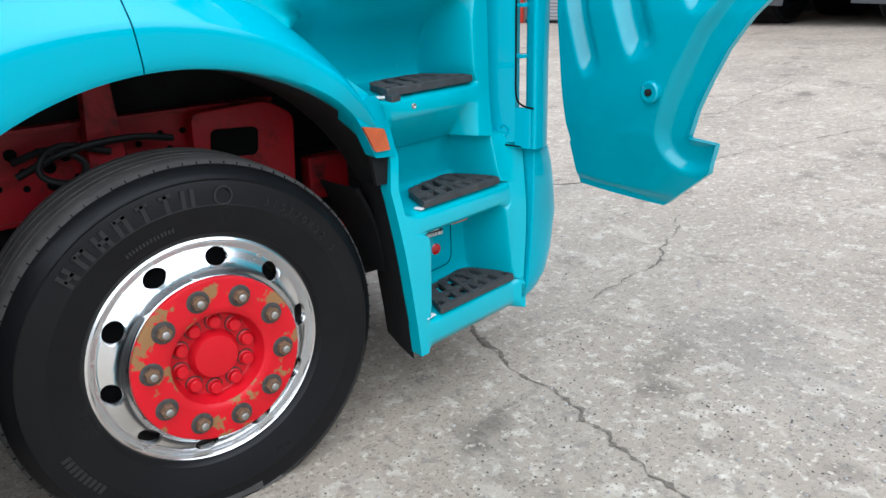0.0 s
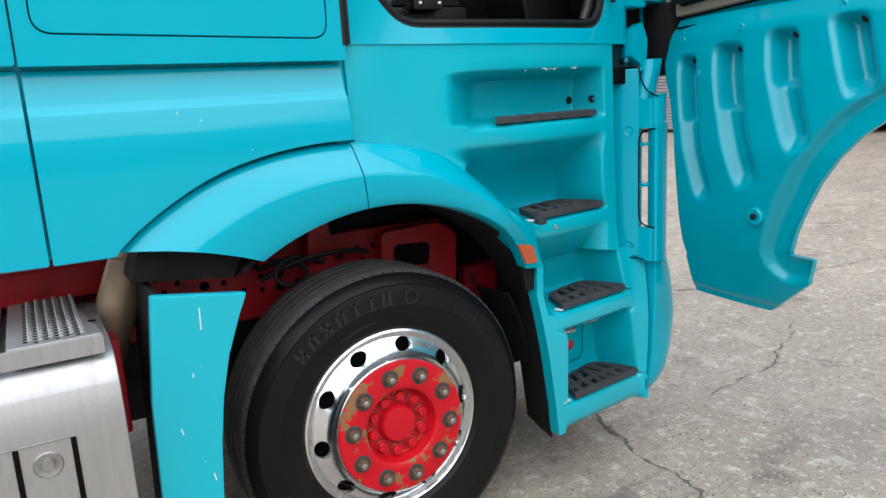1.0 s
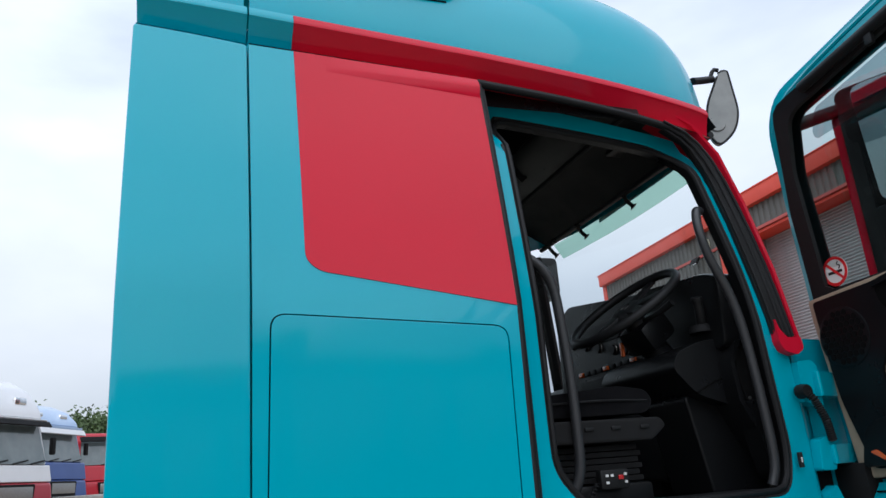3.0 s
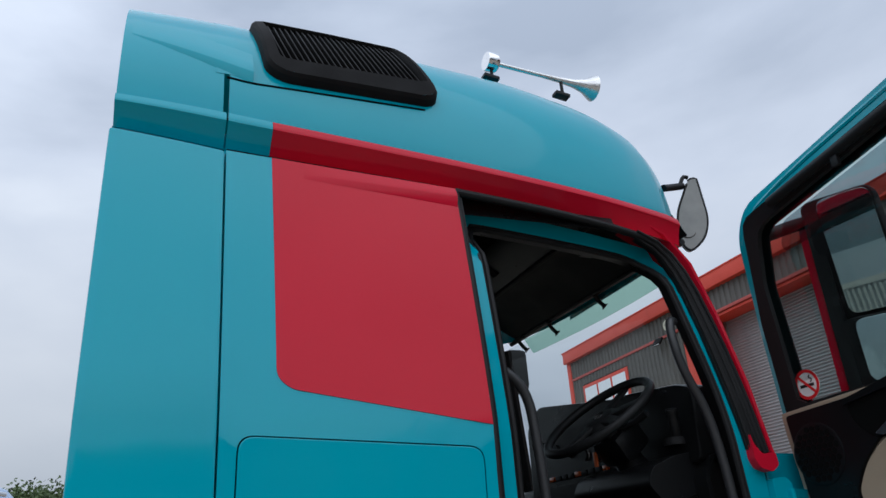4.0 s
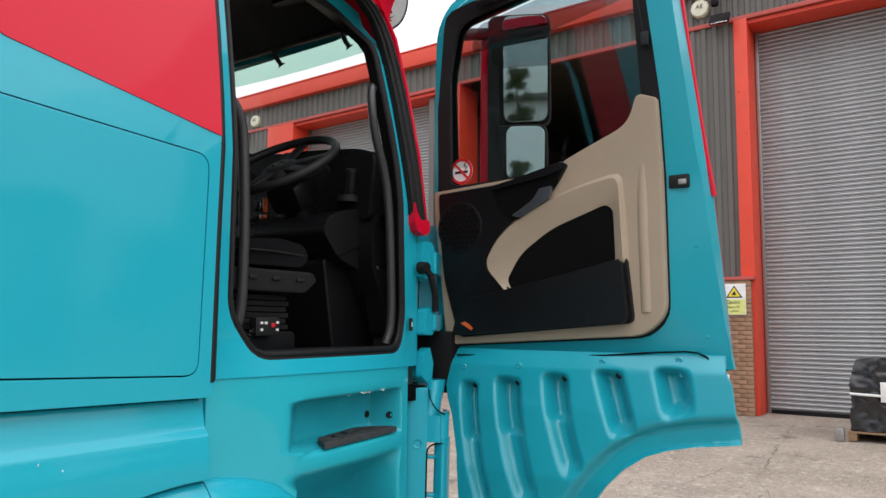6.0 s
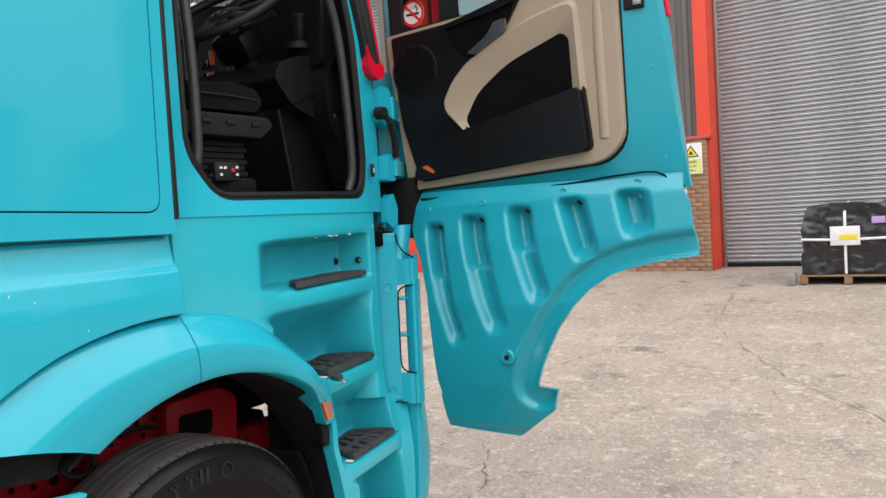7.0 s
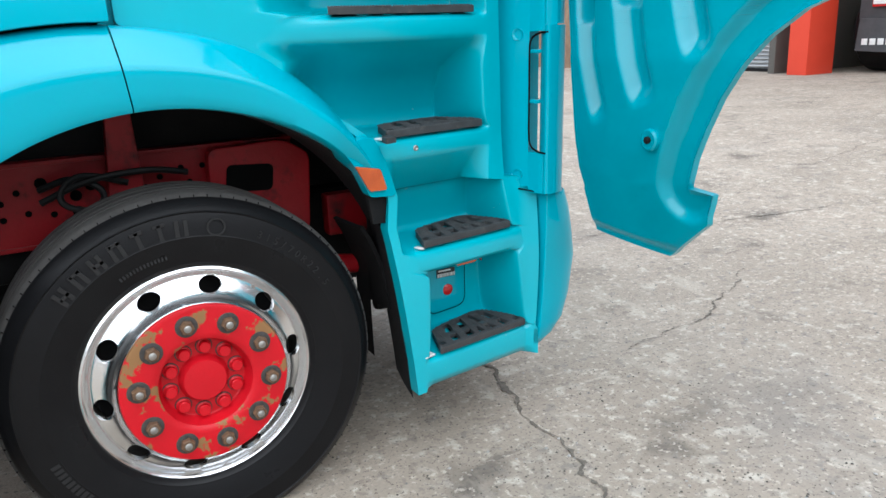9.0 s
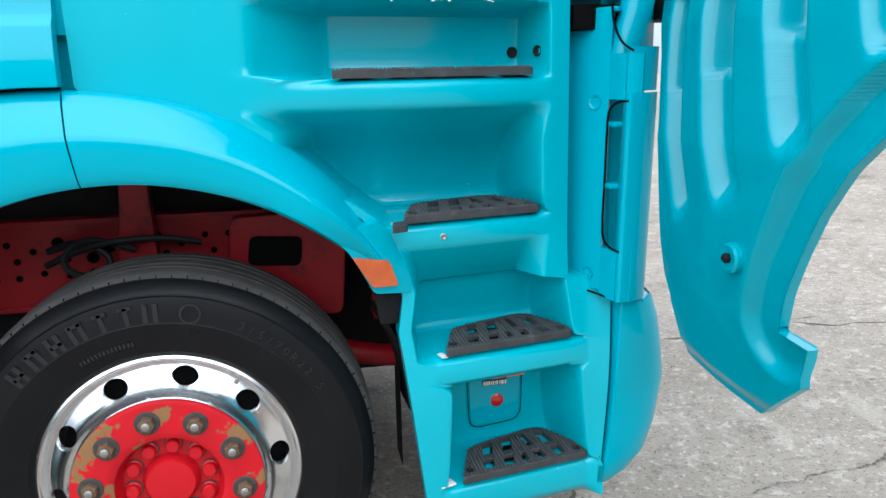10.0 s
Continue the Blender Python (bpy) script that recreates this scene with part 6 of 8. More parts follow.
# kerb mirror above the windscreen corner: a pale dished shell on a black arm
def kerb_mirror():
    place = Matrix.Translation((1.225, 0.50, 3.30)) @ Matrix.Rotation(radians(-24), 4, "Z") @ Matrix.Rotation(radians(16), 4, "Y")
    shape = rounded([(0.0, 0.21), (0.035, 0.225), (0.11, 0.02), (0.105, -0.08), (0.045, -0.165), (-0.005, -0.12), (-0.035, 0.02)], [0.01, 0.01, 0.05, 0.05, 0.04, 0.05, 0.05])
    bm = plate(shape, "y", -0.016, 0.02, 0.008)
    bm.transform(place)
    kerb = part("kerb_mirror", bm, shell_grey, truck, "pale grey close-proximity mirror on a black arm")
    bm = tube([(p[0], -0.012, p[1]) for p in resample([(*p, 0) for p in shape], 50)], 0.006, 6, smooth=0)
    bm.transform(place)
    part("mirror_rim", bm, black_plastic, kerb)
    bm = revolve([(0.0, -0.012), (0.035, -0.012), (0.04, 0.0)], (0.02, -0.012, -0.06), segs=24)
    bm.transform(place)
    part("mirror_socket", bm, shell_grey, kerb)
    part("mirror_arm", tube([(1.10, 0.45, 3.425), (1.17, 0.475, 3.45), (1.25, 0.49, 3.475)], 0.017, 10), black_plastic, kerb)
    part("mirror_hook", tube([(1.235, 0.49, 3.47), (1.26, 0.485, 3.525), (1.285, 0.48, 3.52)], 0.010, 8, smooth=1), black_plastic, kerb)


shell_grey = surf("pale_mirror_shell", (0.20, 0.205, 0.19), (0.15, 0.155, 0.145), 12, 0.18, spec=0.6, bscale=120, coat=0.5)
kerb_mirror()


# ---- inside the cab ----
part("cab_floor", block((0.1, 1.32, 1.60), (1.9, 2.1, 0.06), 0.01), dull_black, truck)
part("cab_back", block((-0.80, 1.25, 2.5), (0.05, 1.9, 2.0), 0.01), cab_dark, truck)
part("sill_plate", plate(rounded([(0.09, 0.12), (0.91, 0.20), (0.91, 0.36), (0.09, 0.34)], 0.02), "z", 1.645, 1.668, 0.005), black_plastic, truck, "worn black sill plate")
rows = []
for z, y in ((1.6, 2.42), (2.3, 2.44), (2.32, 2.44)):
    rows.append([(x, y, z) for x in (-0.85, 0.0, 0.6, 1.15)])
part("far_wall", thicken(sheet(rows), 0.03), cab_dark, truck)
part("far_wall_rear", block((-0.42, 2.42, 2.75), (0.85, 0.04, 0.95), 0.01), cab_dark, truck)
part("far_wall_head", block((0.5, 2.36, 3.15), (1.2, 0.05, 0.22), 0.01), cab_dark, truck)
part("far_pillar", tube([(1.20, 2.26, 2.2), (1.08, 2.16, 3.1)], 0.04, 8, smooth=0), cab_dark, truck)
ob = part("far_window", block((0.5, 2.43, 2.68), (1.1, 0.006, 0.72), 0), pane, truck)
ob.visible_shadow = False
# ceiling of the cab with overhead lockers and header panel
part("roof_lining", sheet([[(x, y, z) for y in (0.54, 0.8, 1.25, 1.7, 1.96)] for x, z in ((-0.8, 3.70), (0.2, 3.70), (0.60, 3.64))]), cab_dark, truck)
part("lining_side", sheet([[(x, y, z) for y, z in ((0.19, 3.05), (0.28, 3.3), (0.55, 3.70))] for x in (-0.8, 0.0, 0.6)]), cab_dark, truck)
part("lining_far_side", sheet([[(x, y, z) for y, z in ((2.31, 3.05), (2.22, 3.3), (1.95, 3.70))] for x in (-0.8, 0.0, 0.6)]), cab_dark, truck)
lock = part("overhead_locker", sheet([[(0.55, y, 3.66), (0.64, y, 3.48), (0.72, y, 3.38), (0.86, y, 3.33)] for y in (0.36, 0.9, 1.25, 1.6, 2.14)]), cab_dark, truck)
for y in (0.60, 1.20, 1.85):
    bm = plate(rounded([(y - 0.24, 3.46), (y + 0.24, 3.46), (y + 0.24, 3.62), (y - 0.24, 3.62)], 0.04), "x", 0.0, 0.008, 0.003)
    part("locker_opening", bend(bm, lambda c: Vector((0.65 - 0.5 * (c.z - 3.46) + c.x - 0.02, c.y, c.z))), void_black, lock)
for y in (0.40, 0.90, 1.52):
    part("locker_post", tube([(0.55, y, 3.66), (0.64, y, 3.47), (0.74, y, 3.36)], 0.022, 8), cab_grey, lock)
part("header_panel", sheet([[(0.84, y, 3.33), (0.92, y, 3.315), (1.04, y, 3.24), (1.10, y, 3.15)] for y in (0.36, 0.8, 1.25, 1.7, 2.14)]), cab_grey, truck)
part("header_lip", tube([(0.85, 0.36, 3.33), (0.85, 2.14, 3.33)], 0.014, 8, smooth=0), cab_grey, truck)
part("header_rail", tube([(1.10, 0.40, 3.135), (1.12, 1.25, 3.15), (1.10, 2.10, 3.135)], 0.016, 8), cab_dark, truck)
part("header_console", block((0.97, 0.85, 3.28), (0.10, 0.22, 0.03), 0.015), cab_dark, truck)
# sun visor outside the screen
bm = sheet([[(1.13 + 0.05 * math.sin(math.pi * (y - 0.4) / 1.7), y, 3.14), (1.185 + 0.05 * math.sin(math.pi * (y - 0.4) / 1.7), y, 3.055)] for y in (0.56, 0.75, 1.0, 1.25, 1.5, 1.8, 2.0)])
ob = part("sun_visor", backed(bm, (0.006, 0, 0)), visor_tint, truck, "pale green translucent sun visor")
ob.visible_shadow = False
for y in (0.66, 1.12, 1.62, 2.0):
    part("visor_clip", tube([(1.10, y, 3.13), (1.13, y + 0.012, 3.10), (1.155, y, 3.07)], lambda f: 0.012 + 0.012 * (f > 0.8), 8, smooth=1), black_plastic, truck)
rows = []
for z, dx, dy in ((2.08, 0.16, 0.0), (2.5, 0.10, 0.02), (3.1, 0.0, 0.06)):
    rows.append([(1.07 + dx + 0.05 * math.sin(math.pi * (y - 0.3) / 1.9), y + dy * (1 if y < 1.25 else -1), z) for y in (0.34, 0.7, 1.25, 1.8, 2.16)])
ob = part("windscreen", sheet(rows), pane, truck, "clear windscreen")
ob.visible_shadow = False


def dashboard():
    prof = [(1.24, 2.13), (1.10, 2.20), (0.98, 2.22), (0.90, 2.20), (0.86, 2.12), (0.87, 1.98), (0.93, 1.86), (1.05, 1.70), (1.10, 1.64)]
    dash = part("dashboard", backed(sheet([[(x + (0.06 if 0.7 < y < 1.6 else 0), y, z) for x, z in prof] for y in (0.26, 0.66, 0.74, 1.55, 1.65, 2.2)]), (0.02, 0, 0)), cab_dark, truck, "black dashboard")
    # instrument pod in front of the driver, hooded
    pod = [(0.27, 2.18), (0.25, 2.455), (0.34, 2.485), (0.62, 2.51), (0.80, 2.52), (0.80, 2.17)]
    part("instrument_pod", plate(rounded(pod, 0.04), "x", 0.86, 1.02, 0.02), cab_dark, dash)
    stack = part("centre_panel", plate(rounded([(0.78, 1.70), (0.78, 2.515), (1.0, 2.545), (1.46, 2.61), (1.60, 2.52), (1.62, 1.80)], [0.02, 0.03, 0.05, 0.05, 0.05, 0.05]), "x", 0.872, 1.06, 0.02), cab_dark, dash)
    for z0, z1, y0, y1 in ((2.36, 2.45, 0.98, 1.34), (2.12, 2.20, 0.90, 1.40)):
        part("stack_panel", plate(rounded([(y0, z0), (y1, z0), (y1, z1), (y0, z1)], 0.015), "x", 0.866, 0.874, 0.003), black_plastic, stack)
    def inward(bm):
        bm.transform(Matrix.Translation((0.09, 0.07, 0.02)))
        return bm

    # end cap beside the door, with a screen, vent and storage lid
    part("dash_end", inward(plate(rounded([(0.79, 2.27), (0.83, 2.43), (0.93, 2.445), (0.99, 2.34), (0.985, 2.05), (0.94, 1.90), (0.84, 1.93), (0.80, 2.08)], [0.03, 0.03, 0.03, 0.04, 0.05, 0.06, 0.05, 0.03]), "y", 0.235, 0.30, 0.012)), cab_dark, dash)
    part("end_lid", inward(plate(rounded([(0.825, 2.19), (0.955, 2.20), (0.955, 2.02), (0.925, 1.93), (0.85, 1.95), (0.825, 2.05)], 0.03), "y", 0.228, 0.24, 0.006)), cab_grey, dash)
    for x, z in ((0.85, 2.17), (0.935, 2.17), (0.86, 1.97), (0.915, 1.955)):
        part("lid_screw", inward(revolve([(0.007, 0.0), (0.006, -0.004), (0.0, -0.004)], (x, 0.228, z), segs=10)), steel, dash)
    part("mirror_screen", inward(plate(rounded([(0.30, 2.27), (0.355, 2.275), (0.355, 2.385), (0.30, 2.38)], 0.01), "x", 0.772, 0.780, 0.002)), chrome, dash, "small bright cab display")
    part("screen_bezel", inward(plate(rounded([(0.28, 2.25), (0.375, 2.255), (0.375, 2.405), (0.28, 2.40)], 0.015), "x", 0.779, 0.87, 0.006)), black_plastic, dash)
    v = part("dash_vent", inward(plate(rounded([(0.845, 2.26), (0.935, 2.26), (0.92, 2.375), (0.85, 2.37)], 0.012), "y", 0.229, 0.236, 0.003)), black_plastic, dash)
    for i in range(7):
        part("vent_fin", inward(block((0.888, 0.227, 2.272 + 0.016 * i), (0.074, 0.006, 0.004), 0.001)), cab_grey, v)
    for i, (y, z) in enumerate(((0.95, 2.29), (1.05, 2.31), (1.18, 2.34), (1.30, 2.37), (1.43, 2.40))):
        part("dash_knob", revolve([(0.024, 0.0), (0.022, -0.016), (0.0, -0.016)], (0.872, y, z), axis="x", segs=18), black_plastic, dash)
        part("knob_ring", revolve([(0.028, -0.001), (0.026, -0.006), (0.024, -0.001)], (0.872, y, z), axis="x", segs=18), steel, dash)
    for i in range(9):
        part("dash_button", block((0.868, 0.90 + 0.06 * i, 2.235), (0.012, 0.045, 0.022), 0.003), black_plastic if i % 4 else amber, dash)
    part("hazard_switch", block((0.868, 1.06, 2.16), (0.012, 0.05, 0.03), 0.004), red_lens, dash)
    # lower dash across the driver's knees, and the column's foot below it
    part("knee_panel", plate(rounded([(0.655, 2.115), (0.69, 2.175), (0.80, 2.215), (0.97, 2.23), (0.99, 1.95), (0.90, 1.965), (0.745, 2.015)], [0.03, 0.02, 0.03, 0.02, 0.03, 0.04, 0.04]), "y", 0.33, 0.86, 0.02), cab_dark, dash)
    part("knee_seam", tube([(0.742, 0.328, 2.02), (0.86, 0.328, 2.075), (0.965, 0.328, 2.09)], 0.004, 6, smooth=1), void_black, dash)
    part("dash_pedestal", plate(rounded([(0.735, 2.02), (0.765, 1.85), (0.80, 1.655), (1.06, 1.655), (1.02, 2.03)], [0.03, 0.05, 0.02, 0.02, 0.02]), "y", 0.40, 0.66, 0.035, segments=4), cab_dark, dash)
    part("side_pocket", plate(rounded([(0.90, 1.98), (0.99, 1.98), (1.03, 1.70), (0.96, 1.70)], 0.03), "y", 0.25, 0.34, 0.012), cab_dark, dash)
    part("gear_stalk", tube([(0.86, 0.38, 2.28), (0.835, 0.35, 2.325), (0.82, 0.335, 2.385)], lambda f: 0.022 - 0.006 * f + 0.006 * (f > 0.8), 12, smooth=2), black_plastic, dash)
    part("stalk_boot", revolve([(0.0, 0.012), (0.04, 0.01), (0.048, 0.0), (0.05, -0.02)], (0.86, 0.385, 2.275), "z", 20), cab_grey, dash)
    part("gear_console", block((0.98, 1.05, 1.80), (0.16, 0.34, 0.32), 0.03), cab_dark, dash)


dashboard()


def steering():
    c = Vector((0.65, 0.58, 2.40))
    n = Vector((-0.58, -0.06, 0.81)).normalized()
    turn = n.to_track_quat("Z", "Y").to_matrix().to_4x4()
    m = Matrix.Translation(c) @ turn
    rows = []
    for i in range(64):
        a = 2 * math.pi * i / 64
        rows.append([((0.245 + 0.019 * math.cos(b)) * math.cos(a), (0.245 + 0.019 * math.cos(b)) * math.sin(a), 0.0185 * math.sin(b)) for b in [2 * math.pi * j / 12 for j in range(12)]])
    bm = sheet(rows, True, True)
    bm.transform(m)
    wheel = part("steering_wheel", bm, black_plastic, truck, "black leather steering wheel")
    bm = revolve([(0.0, 0.0), (0.05, 0.0), (0.075, -0.012), (0.085, -0.03), (0.07, -0.06), (0.0, -0.07)], (0, 0, 0), "z", 32)
    bm.transform(m)
    part("wheel_hub", bm, black_plastic, wheel)
    for a in (0.15, math.pi - 0.15, 1.5 * math.pi - 0.35, 1.5 * math.pi + 0.35):
        bm = plate([(0.05, -0.028), (0.238, -0.018), (0.238, 0.018), (0.05, 0.028)], "z", -0.022, -0.006, 0.005)
        bm.transform(m @ Matrix.Rotation(a + math.pi / 2, 4, "Z"))
        part("spoke", bm, black_plastic, wheel)
    bm = revolve([(0.026, 0.001), (0.026, 0.003), (0.021, 0.003), (0.021, 0.001)], (0, 0, 0), "z", 24, closed=True)
    bm.transform(m)
    part("hub_ring", bm, chrome, wheel)
    part("steering_column", tube([c - n * 0.06, c - n * 0.16, c - n * 0.26], lambda f: 0.045 + 0.02 * f, 14, smooth=2), cab_dark, truck)
    part("column_cowl", block(c - n * 0.13 + Vector((0.02, 0, 0)), (0.16, 0.16, 0.12), 0.03, None, turn), cab_dark, truck)
    for s in (-1, 1):
        p = c - n * 0.085
        part("stalk", tube([p, p + Vector((0.03, s * 0.12, 0.02)), p + Vector((0.05, s * 0.19, 0.05))], lambda f: 0.008 + 0.007 * f, 10, smooth=2), black_plastic, truck)
    part("ignition_key", block(c - n * 0.13 + Vector((-0.05, 0.09, -0.05)), (0.012, 0.02, 0.06), 0.004), amber, truck, "orange key tag")


steering()


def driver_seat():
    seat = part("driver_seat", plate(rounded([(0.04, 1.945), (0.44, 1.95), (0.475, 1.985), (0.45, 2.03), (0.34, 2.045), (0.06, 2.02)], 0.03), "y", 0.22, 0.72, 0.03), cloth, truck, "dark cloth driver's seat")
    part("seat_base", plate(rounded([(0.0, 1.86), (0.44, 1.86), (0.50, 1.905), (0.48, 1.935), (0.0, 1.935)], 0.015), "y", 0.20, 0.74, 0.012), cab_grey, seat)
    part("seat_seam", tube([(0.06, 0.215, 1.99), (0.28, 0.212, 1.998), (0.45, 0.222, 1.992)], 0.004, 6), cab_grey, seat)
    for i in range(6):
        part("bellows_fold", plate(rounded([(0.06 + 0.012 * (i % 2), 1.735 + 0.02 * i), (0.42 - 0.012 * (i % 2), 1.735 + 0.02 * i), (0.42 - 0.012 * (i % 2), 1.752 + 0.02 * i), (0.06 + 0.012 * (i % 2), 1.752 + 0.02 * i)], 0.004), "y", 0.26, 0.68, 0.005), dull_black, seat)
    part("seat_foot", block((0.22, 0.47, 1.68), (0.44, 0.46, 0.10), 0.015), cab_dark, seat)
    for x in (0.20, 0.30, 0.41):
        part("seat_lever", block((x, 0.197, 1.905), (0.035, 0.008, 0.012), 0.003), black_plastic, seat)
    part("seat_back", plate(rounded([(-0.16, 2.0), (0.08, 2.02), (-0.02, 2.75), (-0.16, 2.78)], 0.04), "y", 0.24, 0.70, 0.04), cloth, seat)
    box = part("seat_remote", block((0.272, 0.215, 1.745), (0.105, 0.035, 0.062), 0.008), black_plastic, seat, "black remote control with red button")
    part("remote_button", block((0.292, 0.195, 1.75), (0.018, 0.004, 0.014), 0.002), red_lens, box)
    for dx, dz in ((-0.03, -0.01), (-0.03, 0.012), (-0.012, 0.012), (0.038, 0.014), (0.038, -0.01)):
        part("remote_mark", block((0.272 + dx, 0.196, 1.745 + dz), (0.010, 0.003, 0.008), 0), white_plastic, box)
    coil = [(0.205 - 0.0009 * i + 0.008 * math.cos(i * 0.9), 0.20 + 0.008 * math.sin(i * 0.9), 1.735 - 0.0015 * i) for i in range(60)]
    part("coil_cable", tube(coil, 0.003, 6, smooth=0), black_plastic, box)


driver_seat()
part("grab_handle", tube([(-0.05, 0.22, 2.51), (0.03, 0.20, 2.50), (0.095, 0.19, 2.45), (0.13, 0.19, 2.38), (0.139, 0.19, 2.27), (0.15, 0.19, 2.10), (0.152, 0.19, 1.93), (0.148, 0.19, 1.76), (0.10, 0.21, 1.685)], 0.0175, 12), handle_grey, truck, "grey tubular grab handle")
part("grab_handle", tube([(0.83, 0.24, 2.705), (0.79, 0.215, 2.70), (0.775, 0.20, 2.62), (0.80, 0.20, 2.50), (0.87, 0.20, 2.36), (0.90, 0.20, 2.2), (0.918, 0.20, 1.95), (0.925, 0.20, 1.75), (0.90, 0.21, 1.68)], 0.0175, 12), handle_grey, truck, "grey tubular grab handle")
for y in (0.31, 0.43):
    part("pedal", block((1.0, y, 1.80), (0.025, 0.075, 0.11), 0.006, None, Matrix.Rotation(radians(-35), 4, "Y")), steel, truck, "worn metal pedal")
# far-side mirror seen through the cab
part("far_mirror", block((1.36, 2.62, 3.08), (0.16, 0.22, 0.30), 0.05), black_plastic, truck)
part("far_mirror_cap", block((1.26, 2.60, 3.12), (0.06, 0.18, 0.18), 0.03), red_film, truck)


# ---- chassis, battery box and exhaust ----
def frame_rail(y0, x0, x1):
    bm = bmesh.new()
    for z in (0.765, 0.995):
        block(((x0 + x1) / 2, y0 + 0.03, z), (x1 - x0, 0.075, 0.012), 0.002, bm)
    block(((x0 + x1) / 2, y0 + 0.008, 0.88), (x1 - x0, 0.012, 0.23), 0, bm)
    rail = part("frame_rail", bm, red_frame, truck, "dusty red chassis rail with rows of holes")
    i = 0
    x = -2.4
    while x < x1 - 0.05:
        for z in ((0.94, 0.895, 0.85) if i % 3 else (0.92, 0.86)):
            r = 0.009 if (i + int(z * 100)) % 4 else 0.016
            part("rail_hole", revolve([(0.0, -0.001), (r, -0.001), (r, 0.001)], (x + 0.02 * (z < 0.9), y0, z), segs=10), void_black, rail)
        x += 0.062
        i += 1
    return rail


part("underbody", block((-0.1, 1.35, 0.60), (1.9, 1.3, 0.36), 0.03), dull_black, truck)
rail = frame_rail(0.50, -3.4, 0.42)
block_ = plate(rounded([(-0.14, 0.78), (-0.03, 0.78), (-0.045, 1.13), (-0.11, 1.13)], 0.02), "y", 0.43, 0.485, 0.006)
part("damper_bracket", block_, red_frame, rail)
part("cross_member", plate(rounded([(0.14, 0.72), (0.44, 0.70), (0.46, 0.95), (0.38, 1.0), (0.15, 0.99)], 0.03), "y", 0.44, 0.495, 0.008), red_frame, rail)
part("cross_opening", plate(rounded([(0.19, 0.86), (0.33, 0.85), (0.34, 0.93), (0.20, 0.94)], 0.02), "y", 0.434, 0.44, 0), void_black, rail)
part("steering_arm", tube([(0.36, 0.42, 0.62), (0.60, 0.42, 0.56), (0.80, 0.44, 0.58)], 0.032, 10), red_frame, truck)
part("front_bracket", block((0.68, 0.55, 0.72), (0.30, 0.06, 0.14), 0.01), red_frame, truck)
part("axle", tube([(0.0, 0.36, 0.40), (0.0, 0.6, 0.36), (0.0, 1.25, 0.34), (0.0, 2.14, 0.40)], 0.065, 10), dull_black, truck)
part("brake_hose", tube([(-0.30, 0.44, 0.93), (-0.21, 0.40, 0.965), (-0.13, 0.40, 0.91), (-0.18, 0.38, 0.86), (-0.27, 0.39, 0.90), (-0.21, 0.40, 0.975), (-0.08, 0.40, 0.93)], 0.009, 8), black_plastic, truck, "black looped brake hose")
part("brake_hose", tube([(-0.30, 0.41, 0.90), (-0.18, 0.38, 0.955), (-0.02, 0.38, 0.965), (0.08, 0.40, 0.94)], 0.009, 8), black_plastic, truck)
part("engine_shroud", block((-0.2, 1.2, 1.0), (1.3, 1.3, 0.7), 0.04), dull_black, truck)
# Cab underside, its shade held in a near-black colour.
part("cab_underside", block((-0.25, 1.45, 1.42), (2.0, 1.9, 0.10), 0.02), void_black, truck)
part("frame_rail", block((-1.5, 1.95, 0.88), (3.8, 0.08, 0.24), 0.01), red_frame, truck)
part("step_backing", block((0.86, 0.47, 0.75), (0.42, 0.05, 0.75), 0.02), dull_black, truck)
part("liner_front", sheet([[(0.575, 0.31, z), (0.575, 0.34, z), (0.575, 0.37, z), (0.575, 0.42, z)] for z in (0.28, 0.4, 0.55, 0.7)]), dull_black, truck)
part("far_wheel", revolve([(0.0, 2.12), (0.28, 2.12), (0.30, 2.10), (0.46, 2.09), (0.49, 2.14), (0.49, 2.36), (0.46, 2.40), (0.0, 2.40)], (WX, 0, WZ + 0.05), segs=48), rubber, truck)

# aluminium box with chequered step plates behind the cab
alu = part("battery_box", plate(rounded([(-0.155, 0.24), (-0.16, 0.80), (-0.13, 0.905), (-0.02, 0.93), (0.42, 0.93), (0.42, 0.24)], [0.02, 0.1, 0.06, 0.04, 0.01, 0.01]), "x", -3.2, -0.792, 0.006), plate_alu, truck, "brushed aluminium battery box with tread plates")
for x in (-0.905, -1.02, -1.14, -1.30, -1.45):
    part("box_slot", block((x, -0.1595, 0.65), (0.012, 0.006, 0.20), 0.002), void_black, alu)
    part("slot_line", block((x - 0.055, -0.1595, 0.752), (0.10, 0.005, 0.004), 0.001), steel, alu)
part("box_bolt", revolve([(0.032, 0.0), (0.028, -0.006), (0.014, -0.003), (0.013, -0.012), (0.0, -0.012)], (-0.962, -0.158, 0.70), segs=20), steel, alu)
